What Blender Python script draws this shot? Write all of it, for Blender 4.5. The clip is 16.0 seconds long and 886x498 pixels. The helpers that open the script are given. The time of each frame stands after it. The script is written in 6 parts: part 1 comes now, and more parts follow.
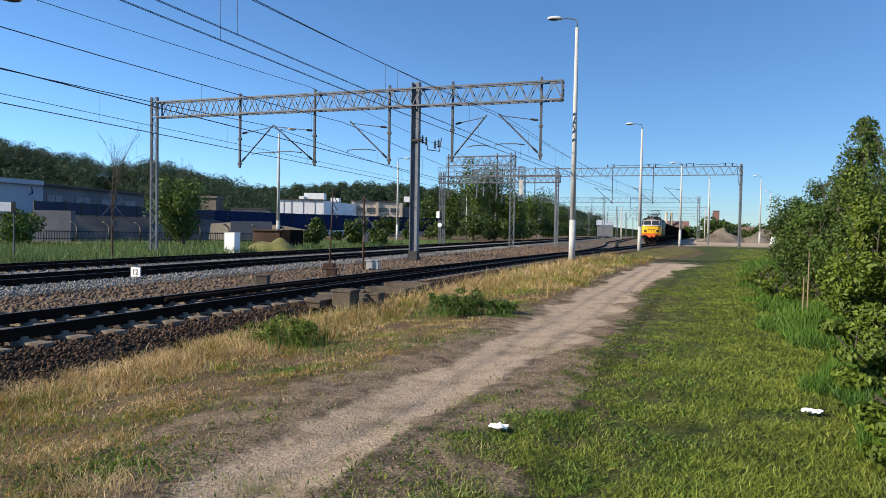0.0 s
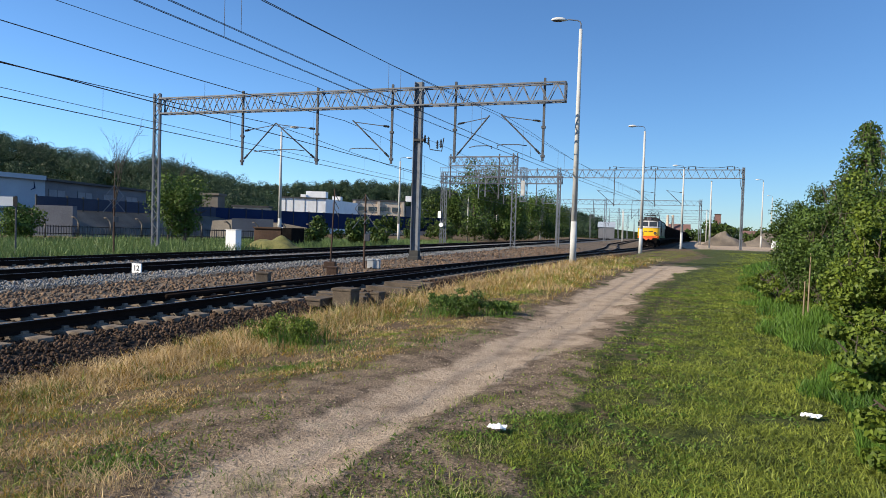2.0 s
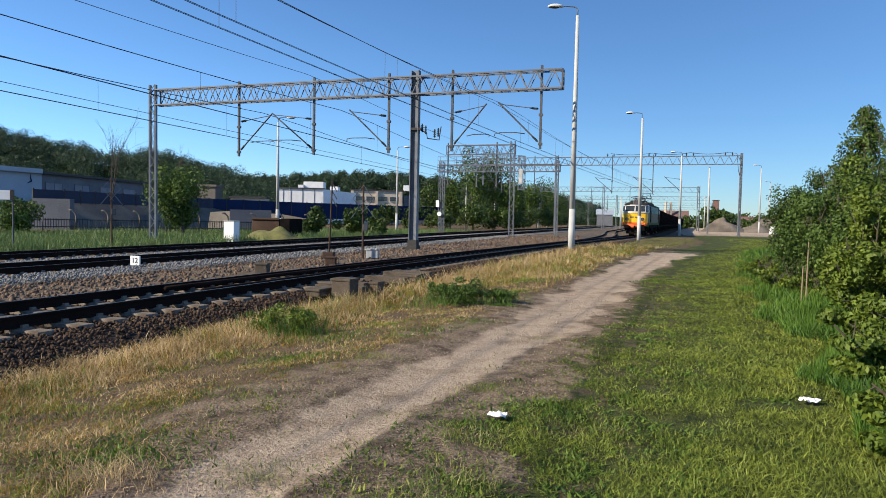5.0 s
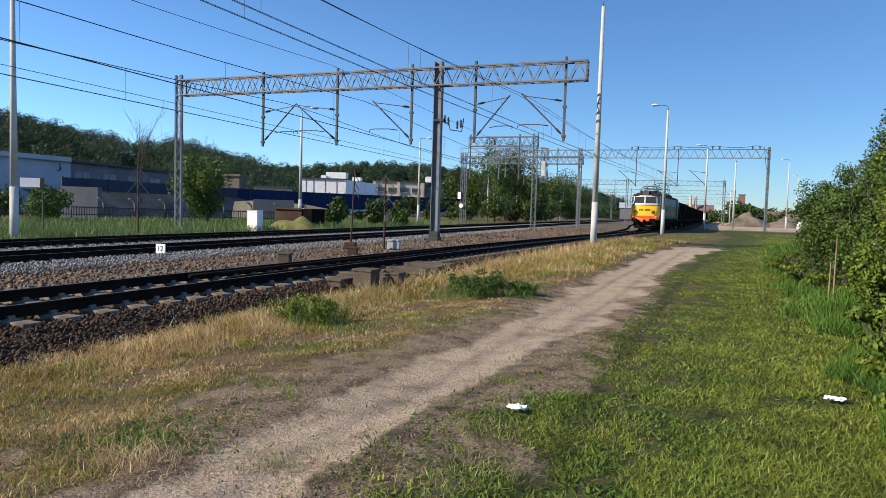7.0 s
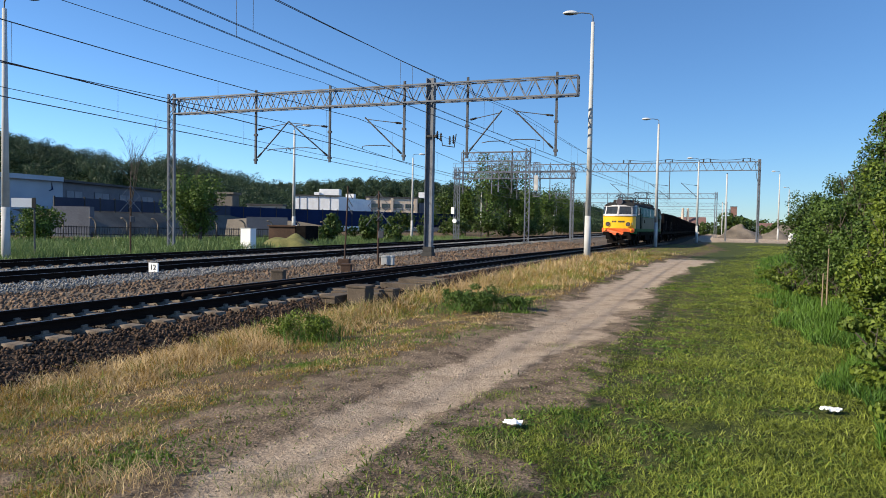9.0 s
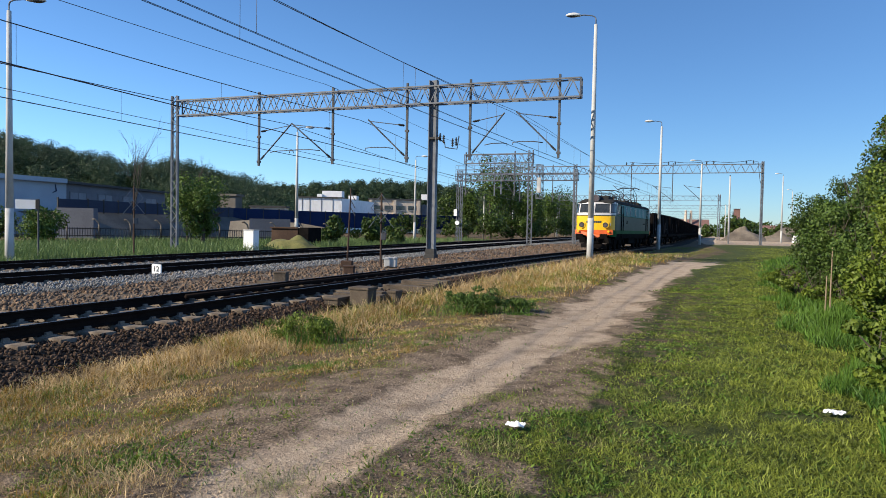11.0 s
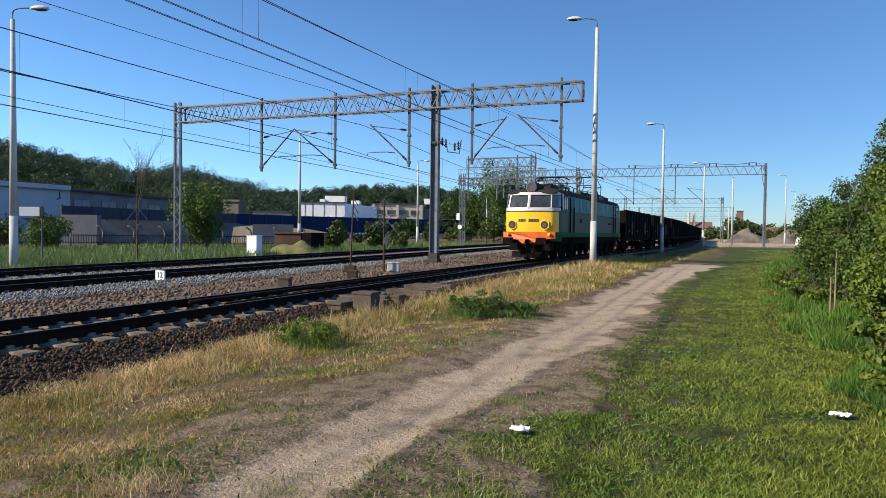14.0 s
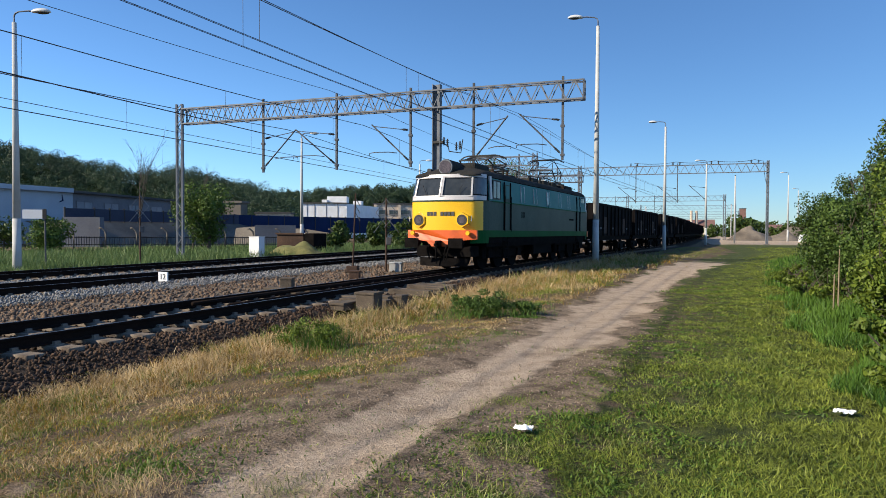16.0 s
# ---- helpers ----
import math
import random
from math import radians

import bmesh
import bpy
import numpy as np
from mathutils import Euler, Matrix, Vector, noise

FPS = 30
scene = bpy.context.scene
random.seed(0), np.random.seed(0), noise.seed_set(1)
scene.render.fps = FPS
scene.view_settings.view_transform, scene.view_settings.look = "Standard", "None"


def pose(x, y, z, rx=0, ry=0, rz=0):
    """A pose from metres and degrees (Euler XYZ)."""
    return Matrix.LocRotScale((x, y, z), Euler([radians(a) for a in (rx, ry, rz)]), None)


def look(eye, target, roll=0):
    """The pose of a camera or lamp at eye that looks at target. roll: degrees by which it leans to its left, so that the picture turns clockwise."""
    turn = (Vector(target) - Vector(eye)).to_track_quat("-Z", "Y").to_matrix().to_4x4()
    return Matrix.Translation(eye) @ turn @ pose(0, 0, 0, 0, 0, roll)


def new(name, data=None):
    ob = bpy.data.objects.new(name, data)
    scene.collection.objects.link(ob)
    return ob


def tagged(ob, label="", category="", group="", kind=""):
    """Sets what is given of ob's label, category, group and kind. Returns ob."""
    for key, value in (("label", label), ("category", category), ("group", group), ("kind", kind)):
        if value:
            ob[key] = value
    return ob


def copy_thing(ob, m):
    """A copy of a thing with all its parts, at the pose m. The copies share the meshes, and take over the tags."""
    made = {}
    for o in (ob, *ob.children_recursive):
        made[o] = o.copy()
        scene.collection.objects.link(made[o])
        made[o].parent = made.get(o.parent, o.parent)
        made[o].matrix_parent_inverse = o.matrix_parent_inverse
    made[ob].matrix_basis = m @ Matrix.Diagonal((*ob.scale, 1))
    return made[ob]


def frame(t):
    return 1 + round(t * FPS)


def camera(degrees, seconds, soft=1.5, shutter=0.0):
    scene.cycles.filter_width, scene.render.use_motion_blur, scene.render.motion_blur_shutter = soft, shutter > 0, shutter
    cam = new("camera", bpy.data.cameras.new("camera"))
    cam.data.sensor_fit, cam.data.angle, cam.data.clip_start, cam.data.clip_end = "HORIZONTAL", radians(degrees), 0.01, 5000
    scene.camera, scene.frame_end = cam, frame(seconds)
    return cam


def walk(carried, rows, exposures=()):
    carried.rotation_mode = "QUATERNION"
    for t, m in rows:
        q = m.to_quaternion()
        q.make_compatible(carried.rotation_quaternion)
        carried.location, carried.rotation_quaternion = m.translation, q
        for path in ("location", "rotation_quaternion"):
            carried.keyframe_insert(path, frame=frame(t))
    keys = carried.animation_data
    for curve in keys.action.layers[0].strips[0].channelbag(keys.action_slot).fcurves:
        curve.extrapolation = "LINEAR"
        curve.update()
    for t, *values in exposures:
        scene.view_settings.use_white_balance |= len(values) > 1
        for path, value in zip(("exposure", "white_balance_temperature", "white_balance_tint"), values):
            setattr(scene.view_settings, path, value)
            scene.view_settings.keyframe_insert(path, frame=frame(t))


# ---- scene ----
cam = camera(68.0, 16.0, soft=0.75)
EYE = (0.0, 0.0, 1.6)
# seconds, yaw, pitch, roll of a hand-held camera that stays on one spot
TURNS = [
    (0.0, 0.00, -1.65, -1.00),
    (0.5, 0.28, -1.28, -0.50),
    (1.0, 0.20, -1.28, -0.50),
    (1.5, 0.13, -1.40, -0.76),
    (2.0, 0.11, -1.66, -1.72),
    (2.5, 0.03, -1.62, -1.36),
    (3.0, -0.23, -1.89, -1.22),
    (3.5, 0.01, -2.15, -1.18),
    (4.0, -0.36, -2.70, -1.35),
    (6.5, 1.19, -2.45, -1.14),
    (7.0, 1.84, -3.38, -1.70),
    (7.5, 1.12, -2.81, -1.31),
    (8.0, 1.42, -2.89, -1.11),
    (8.5, 1.34, -2.32, -1.02),
    (9.0, 1.28, -2.03, -1.03),
    (11.5, 1.60, -1.78, -1.05),
    (12.0, 1.58, -1.69, -0.91),
    (12.5, 1.39, -1.84, -1.10),
    (13.0, 1.57, -1.57, -0.85),
    (13.5, 1.67, -1.41, -0.64),
    (14.0, 1.76, -1.50, -0.69),
    (14.5, 1.69, -1.47, -0.66),
    (15.0, 1.72, -1.28, -0.41),
    (15.5, 1.66, -1.31, -0.42),
    (16.0, 1.95, -1.53, -0.28),
]
walk(cam, [(t, pose(*EYE, 90 + p, r, y)) for t, y, p, r in TURNS], [(0.0, 0.77, 5900, 9), (16.0, 0.77, 5900, 9)])

# ---- world and sun ----
SUN_AZ, SUN_EL = math.atan2(-0.927, -0.375), radians(29)
world = bpy.data.worlds.new("sky")
scene.world = world
world.use_nodes = True
wn, wl = world.node_tree.nodes, world.node_tree.links
sky = wn.new("ShaderNodeTexSky")
sky.sky_type, sky.sun_disc = "NISHITA", False
sky.sun_elevation, sky.sun_rotation = SUN_EL, -SUN_AZ
sky.altitude = 900
sky.air_density, sky.dust_density, sky.ozone_density = 1.0, 0.3, 4.5
wn["Background"].inputs["Strength"].default_value = 0.0745
# a clear, clean summer sky: a little less red
hue = wn.new("ShaderNodeMix")
hue.data_type, hue.blend_type = "RGBA", "MULTIPLY"
hue.inputs[0].default_value, hue.inputs[7].default_value = 1.0, (0.96, 1.10, 1.18, 1)
wl.new(sky.outputs[0], hue.inputs[6])
wl.new(hue.outputs[2], wn["Background"].inputs["Color"])
sun = new("sun", bpy.data.lights.new("sun", "SUN"))
sun.data.energy, sun.data.angle, sun.data.color = 5.0, radians(0.6), (1.0, 0.84, 0.62)
_d = Vector((math.sin(SUN_AZ) * math.cos(SUN_EL), math.cos(SUN_AZ) * math.cos(SUN_EL), math.sin(SUN_EL)))
sun.matrix_world = look(_d * 50, (0, 0, 0))


# ---- small tools ----
def mat(name, a, b, rough=0.7, metal=0.0, scale=3.0, fine=30.0, bump=0.2, spec=0.5, stain=None, amount=0.35, isl=False):
    """Two colours mixed by coarse and fine noise, with relief; stain: a third colour in patches."""
    m = bpy.data.materials.new(name)
    m.use_nodes = True
    n, l = m.node_tree.nodes, m.node_tree.links
    bsdf = n["Principled BSDF"]
    co = n.new("ShaderNodeTexCoord")
    n1, n2 = n.new("ShaderNodeTexNoise"), n.new("ShaderNodeTexNoise")
    n1.inputs["Scale"].default_value, n1.inputs["Detail"].default_value = scale, 4
    n2.inputs["Scale"].default_value, n2.inputs["Detail"].default_value = fine, 5
    for q in (n1, n2):
        l.new(co.outputs["Object"], q.inputs["Vector"])
    add = n.new("ShaderNodeMath")
    add.operation = "ADD"
    l.new(n1.outputs[0], add.inputs[0])
    l.new(n2.outputs[0], add.inputs[1])
    ramp = n.new("ShaderNodeMapRange")
    ramp.inputs[1].default_value, ramp.inputs[2].default_value = 0.72, 1.28
    l.new(add.outputs[0], ramp.inputs[0])
    fac = ramp.outputs[0]
    if isl:
        g = n.new("ShaderNodeNewGeometry")
        av = n.new("ShaderNodeMath")
        av.operation = "MULTIPLY_ADD"
        av.inputs[1].default_value = 0.35
        mu = n.new("ShaderNodeMath")
        mu.operation = "MULTIPLY"
        mu.inputs[1].default_value = 0.65
        l.new(g.outputs["Random Per Island"], mu.inputs[0])
        l.new(fac, av.inputs[0])
        l.new(mu.outputs[0], av.inputs[2])
        fac = av.outputs[0]
    mix = n.new("ShaderNodeMix")
    mix.data_type = "RGBA"
    mix.inputs[6].default_value, mix.inputs[7].default_value = (*a, 1), (*b, 1)
    l.new(fac, mix.inputs[0])
    col = mix.outputs[2]
    if stain:
        n3 = n.new("ShaderNodeTexNoise")
        n3.inputs["Scale"].default_value, n3.inputs["Detail"].default_value = scale * 0.6, 6
        l.new(co.outputs["Object"], n3.inputs["Vector"])
        r3 = n.new("ShaderNodeMapRange")
        r3.inputs[1].default_value, r3.inputs[2].default_value, r3.inputs[4].default_value = 0.5, 0.68, amount
        l.new(n3.outputs[0], r3.inputs[0])
        m3 = n.new("ShaderNodeMix")
        m3.data_type = "RGBA"
        m3.inputs[7].default_value = (*stain, 1)
        l.new(r3.outputs[0], m3.inputs[0])
        l.new(col, m3.inputs[6])
        col = m3.outputs[2]
    l.new(col, bsdf.inputs["Base Color"])
    bsdf.inputs["Roughness"].default_value, bsdf.inputs["Metallic"].default_value = rough, metal
    bsdf.inputs["Specular IOR Level"].default_value = spec
    if bump:
        bp = n.new("ShaderNodeBump")
        bp.inputs["Strength"].default_value, bp.inputs["Distance"].default_value = bump, 0.02
        l.new(n2.outputs[0], bp.inputs["Height"])
        l.new(bp.outputs[0], bsdf.inputs["Normal"])
    return m


def leafmat(name, a, b, through_light=0.35, rough=0.55, clump=0.6, share_isl=0.6):
    """Leaves and blades: colour by island, some light through them."""
    m = bpy.data.materials.new(name)
    m.use_nodes = True
    n, l = m.node_tree.nodes, m.node_tree.links
    bsdf = n["Principled BSDF"]
    g = n.new("ShaderNodeNewGeometry")
    co = n.new("ShaderNodeTexCoord")
    nz = n.new("ShaderNodeTexNoise")
    nz.inputs["Scale"].default_value = clump
    l.new(co.outputs["Object"], nz.inputs["Vector"])
    md = n.new("ShaderNodeMath")
    md.operation = "MULTIPLY_ADD"
    md.inputs[1].default_value = share_isl
    l.new(g.outputs["Random Per Island"], md.inputs[0])
    sc = n.new("ShaderNodeMapRange")
    sc.inputs[1].default_value, sc.inputs[2].default_value, sc.inputs[4].default_value = 0.3, 0.7, 1 - share_isl
    l.new(nz.outputs[0], sc.inputs[0])
    l.new(sc.outputs[0], md.inputs[2])
    mix = n.new("ShaderNodeMix")
    mix.data_type = "RGBA"
    mix.inputs[6].default_value, mix.inputs[7].default_value = (*a, 1), (*b, 1)
    l.new(md.outputs[0], mix.inputs[0])
    l.new(mix.outputs[2], bsdf.inputs["Base Color"])
    bsdf.inputs["Roughness"].default_value = rough
    bsdf.inputs["Specular IOR Level"].default_value = 0.25
    tr = n.new("ShaderNodeBsdfTranslucent")
    l.new(mix.outputs[2], tr.inputs["Color"])
    ms = n.new("ShaderNodeMixShader")
    ms.inputs[0].default_value = through_light
    l.new(bsdf.outputs[0], ms.inputs[1])
    l.new(tr.outputs[0], ms.inputs[2])
    l.new(ms.outputs[0], n["Material Output"].inputs["Surface"])
    return m


def part(name, bm, material, parent=None, label="", smooth=False):
    """Links a bmesh as one mesh object, under a thing or a part."""
    me = bpy.data.meshes.new(name)
    bm.to_mesh(me)
    bm.free()
    me.materials.append(material)
    if smooth:
        me.shade_smooth()
    ob = new(name, me)
    ob.parent = parent
    if label:
        tagged(ob, label)
    return ob


def share(name, me, parent, m=None):
    ob = new(name, me)
    ob.parent = parent
    if m is not None:
        ob.matrix_basis = m
    return ob


def thing(name, label, category, m=None, group="", kind=""):
    ob = new(name)
    if m is not None:
        ob.matrix_basis = m
    return tagged(ob, label, category, group, kind)


def pydata(name, verts, faces, material, parent=None, smooth=False):
    me = bpy.data.meshes.new(name)
    me.from_pydata(verts, [], faces)
    me.materials.append(material)
    if smooth:
        me.shade_smooth()
    ob = new(name, me)
    ob.parent = parent
    return ob


def quads(name, verts, n_per, material, parent=None):
    """A mesh of separate faces of n_per corners each, from an array."""
    verts = np.asarray(verts, dtype=np.float32).reshape(-1, 3)
    k = len(verts) // n_per
    me = bpy.data.meshes.new(name)
    me.vertices.add(len(verts))
    me.vertices.foreach_set("co", verts.ravel())
    me.loops.add(len(verts))
    me.loops.foreach_set("vertex_index", np.arange(len(verts), dtype=np.int32))
    me.polygons.add(k)
    me.polygons.foreach_set("loop_start", np.arange(0, len(verts), n_per, dtype=np.int32))
    me.update(calc_edges=True)
    me.materials.append(material)
    ob = new(name, me)
    ob.parent = parent
    return ob


def box(bm, c, size, m=None, bevel=0.0):
    """An upright box: centre, size; m turns it about its centre."""
    r = bmesh.ops.create_cube(bm, size=1.0)
    t = Matrix.Translation(c) @ (m or Matrix()) @ Matrix.Diagonal((*size, 1))
    bmesh.ops.transform(bm, matrix=t, verts=r["verts"])
    if bevel:
        es = list({e for v in r["verts"] for e in v.link_edges})
        bmesh.ops.bevel(bm, geom=es, offset=bevel, segments=2, affect="EDGES", profile=0.6)
    return bm


def rod(bm, p, q, r0, r1=None, seg=8, caps=True):
    """A round bar from p to q."""
    p, q = Vector(p), Vector(q)
    d = q - p
    m = Matrix.Translation((p + q) / 2) @ d.to_track_quat("Z", "Y").to_matrix().to_4x4()
    bmesh.ops.create_cone(bm, cap_ends=caps, segments=seg, radius1=r0, radius2=r0 if r1 is None else r1, depth=d.length, matrix=m)
    return bm


def beam(bm, p, q, w, h=None):
    """A square bar from p to q."""
    p, q = Vector(p), Vector(q)
    d = q - p
    m = Matrix.Translation((p + q) / 2) @ d.to_track_quat("Z", "Y").to_matrix().to_4x4() @ Matrix.Diagonal((w, h or w, d.length, 1))
    bmesh.ops.create_cube(bm, size=1.0, matrix=m)
    return bm


def tube(name, points, r, material, parent=None, res=1):
    """A bent wire or pipe through points, as a mesh of short bars."""
    bm = bmesh.new()
    pts = [Vector(p) for p in points]
    seg = 5 if res == 1 else 8
    rings = []
    for i, p in enumerate(pts):
        d = (pts[min(i + 1, len(pts) - 1)] - pts[max(i - 1, 0)]).normalized()
        q = d.to_track_quat("Z", "Y")
        rings.append([bm.verts.new(p + q @ Vector((r * math.cos(a), r * math.sin(a), 0))) for a in (2 * math.pi * k / seg for k in range(seg))])
    for a, b in zip(rings, rings[1:]):
        for k in range(seg):
            bm.faces.new((a[k], a[(k + 1) % seg], b[(k + 1) % seg], b[k]))
    bm.faces.new(rings[0][::-1])
    bm.faces.new(rings[-1])
    return part(name, bm, material, parent, smooth=True)


# ---- the line's own axes: s along the main tracks, n to their right ----
DS, DN = Vector((0.309, 0.951, 0)), Vector((0.951, -0.309, 0))
YAW = math.degrees(math.atan2(-0.309, 0.951))
S_KNOTS = [-60, -10, 7, 22, 36, 47, 60, 72, 84, 94, 104, 125, 150, 200, 260, 900]
N_KNOTS = [-13.2, -10.3, -9.3, -8.4, -7.15, -6.05, -4.6, -3.25, -2.0, -1.25, -0.7, 0.2, 1.5, 4.5, 8.5, 52]
_ss = np.arange(-60, 900, 0.5)
_nn = np.interp(_ss, S_KNOTS, N_KNOTS)
_k = np.exp(-0.5 * (np.arange(-24, 25) / 9.0) ** 2)
_nn = np.convolve(np.pad(_nn, 24, mode="reflect", reflect_type="odd"), _k / _k.sum(), mode="valid")


def n3(s):
    """The near track's centre."""
    return np.interp(s, _ss, _nn)


def n4(s):
    """The branch that leaves the near track."""
    q = np.clip((np.asarray(s) - 46) / 80, 0, 1)
    return n3(s) - 7.2 * q * q * (3 - 2 * q) - np.clip(np.asarray(s) - 126, 0, 900) * 0.06


T2, T1 = -16.7, -21.6
RAIL = 0.12


def P(s, n, z=0.0):
    return Vector((0.309 * s + 0.951 * n, 0.951 * s - 0.309 * n, z))

# ---- materials ----
# rust kept near black: the rails' shade is put into the colour
M_RAIL = mat("rusty_shaded_rail", (0.009, 0.0062, 0.005), (0.021, 0.0135, 0.0105), 0.95, 0.0, 2, 60, 0.15, spec=0.05)
M_SHINE = mat("worn_rail_head", (0.0385, 0.033, 0.0303), (0.088, 0.077, 0.0715), 0.45, 0.7, 2, 40, 0.05)
M_SLEEPER = mat("concrete_sleeper", (0.115, 0.093, 0.072), (0.23, 0.19, 0.15), 0.95, 0, 4, 60, 0.3, spec=0.15, stain=(0.05, 0.036, 0.028), amount=0.7)
M_TIMBER = mat("grey_timber", (0.055, 0.043, 0.033), (0.13, 0.105, 0.08), 0.95, 0, 3, 40, 0.4, spec=0.2, stain=(0.035, 0.026, 0.02))
M_STONE = mat("ballast_stone", (0.007, 0.0045, 0.0035), (0.13, 0.086, 0.06), 0.95, 0, 1.2, 40, 0.3, spec=0.1, isl=True)
M_STONE_G = mat("pale_ballast_stone", (0.121, 0.118, 0.116), (0.286, 0.281, 0.275), 0.95, 0, 1.2, 40, 0.3, spec=0.2, isl=True)
M_STONE_B = mat("brown_ballast_stone", (0.045, 0.029, 0.019), (0.225, 0.155, 0.105), 0.95, 0, 1.2, 40, 0.3, spec=0.2, isl=True)
M_CONC = mat("pale_concrete", (0.36, 0.36, 0.353), (0.475, 0.475, 0.461), 0.85, 0, 2, 50, 0.15, stain=(0.238, 0.23, 0.216), amount=0.4)
M_GALV = mat("galvanised_steel", (0.085, 0.094, 0.112), (0.17, 0.184, 0.212), 0.6, 0.0, 2, 30, 0.08, spec=0.3, stain=(0.08, 0.075, 0.07))
M_ALU = mat("pale_lamp_metal", (0.5, 0.5, 0.5), (0.62, 0.62, 0.61), 0.5, 0.0, 3, 30, 0.03, spec=0.4, stain=(0.35, 0.35, 0.34))
M_GALVD = mat("dull_grey_steel", (0.045, 0.048, 0.055), (0.095, 0.098, 0.108), 0.7, 0.0, 2, 30, 0.08, spec=0.2)
M_DARK = mat("dark_iron", (0.0165, 0.0165, 0.0182), (0.0385, 0.0374, 0.0363), 0.7, 0.3, 3, 40, 0.2)
M_WIRE = mat("copper_wire", (0.05, 0.05, 0.055), (0.09, 0.085, 0.085), 0.55, 0.6, 1, 30, 0.0)
M_WHITE = mat("white_paint", (0.62, 0.62, 0.63), (0.74, 0.74, 0.75), 0.6, 0, 1, 30, 0.05, stain=(0.55, 0.54, 0.5), amount=0.3)
M_BEIGE = mat("beige_render", (0.48, 0.39, 0.30), (0.58, 0.48, 0.37), 0.9, 0, 0.5, 20, 0.1, stain=(0.36, 0.29, 0.22))
# plain grey, which also holds the shade of the warehouse and bank walls
M_GREYW = mat("grey_and_shaded_render", (0.10, 0.103, 0.12), (0.16, 0.165, 0.185), 0.9, 0, 0.3, 12, 0.1, spec=0.15, stain=(0.07, 0.07, 0.08))
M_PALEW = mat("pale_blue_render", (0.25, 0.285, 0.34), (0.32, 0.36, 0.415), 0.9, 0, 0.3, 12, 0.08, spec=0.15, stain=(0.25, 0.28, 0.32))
M_SLAB = mat("stained_concrete_wall", (0.09, 0.08, 0.07), (0.165, 0.147, 0.126), 0.95, 0, 0.4, 10, 0.2, spec=0.2, stain=(0.044, 0.0413, 0.0385), amount=0.6)
M_ROOF = mat("dark_roof_felt", (0.0275, 0.0275, 0.0303), (0.055, 0.055, 0.055), 0.9, 0, 0.5, 10, 0.1)
M_BLUE = mat("blue_sheet_fence", (0.006, 0.014, 0.05), (0.010, 0.022, 0.075), 0.7, 0.0, 0.4, 12, 0.05, spec=0.1, stain=(0.008, 0.012, 0.03))
M_MESH = mat("grey_blue_fence", (0.03, 0.036, 0.06), (0.045, 0.052, 0.08), 0.8, 0.0, 0.5, 12, 0.05, spec=0.1, stain=(0.035, 0.04, 0.06))
M_PANE = mat("blind_window", (0.13, 0.14, 0.165), (0.19, 0.20, 0.225), 0.5, 0, 0.5, 8, 0.02, spec=0.3)
M_RUST = mat("rusty_steel", (0.035, 0.022, 0.017), (0.085, 0.052, 0.036), 0.9, 0.0, 1, 20, 0.2, spec=0.2, stain=(0.02, 0.018, 0.018))
M_BARK = mat("bark", (0.0385, 0.0303, 0.022), (0.088, 0.0715, 0.055), 0.95, 0, 4, 30, 0.5)
# low leaf tones run dark to stand in for shady gaps in the shrubs
M_LEAF = leafmat("fresh_leaf", (0.02, 0.046, 0.006), (0.19, 0.245, 0.028), 0.2)
M_LEAF_D = leafmat("dark_leaf", (0.012, 0.03, 0.006), (0.075, 0.115, 0.018), 0.2)
M_TREE = leafmat("sunlit_tree_leaf", (0.02, 0.05, 0.01), (0.12, 0.18, 0.032), 0.22)
# blue lean of the hill leaves stands in for distance haze
M_FOREST = leafmat("hazy_wood_leaf", (0.007, 0.02, 0.013), (0.06, 0.096, 0.042), 0.15, clump=0.16, share_isl=0.3)
M_GRASS = leafmat("green_grass_blade", (0.012, 0.028, 0.005), (0.29, 0.34, 0.05), 0.2, clump=1.8, share_isl=0.55)
M_GRASS_T = leafmat("tall_grass_blade", (0.02, 0.056, 0.008), (0.125, 0.225, 0.028), 0.22)
M_DRY = leafmat("dry_grass_blade", (0.22, 0.145, 0.06), (0.76, 0.58, 0.31), 0.25, clump=1.3, share_isl=0.5)
M_OCHRE = leafmat("half_dry_grass_blade", (0.15, 0.10, 0.018), (0.46, 0.28, 0.05), 0.35)
M_PAPER = mat("white_paper", (0.8, 0.8, 0.8), (0.9, 0.9, 0.9), 0.8, 0, 5, 40, 0.2)
M_SANDH = mat("grey_sand", (0.115, 0.098, 0.08), (0.19, 0.16, 0.13), 0.95, 0, 0.3, 4, 0.3, spec=0.1, stain=(0.06, 0.05, 0.042), amount=0.7)
M_COAL = mat("black_coal", (0.012, 0.012, 0.013), (0.04, 0.04, 0.042), 0.8, 0, 3, 20, 0.6)
M_GLASS = mat("dark_window", (0.02, 0.025, 0.03), (0.04, 0.045, 0.05), 0.04, 0, 1, 5, 0.0, spec=0.6)
M_YELLOW = mat("yellow_paint", (0.66, 0.38, 0.003), (0.74, 0.44, 0.005), 0.32, 0, 1, 20, 0.02, stain=(0.45, 0.27, 0.01), amount=0.25)
M_ORANGE = mat("orange_paint", (0.55, 0.085, 0.010), (0.62, 0.11, 0.015), 0.45, 0, 2, 20, 0.02, stain=(0.2, 0.05, 0.02), amount=0.5)
M_CREAM = mat("grey_white_paint", (0.36, 0.345, 0.36), (0.44, 0.425, 0.43), 0.4, 0, 2, 20, 0.02, stain=(0.25, 0.25, 0.25))
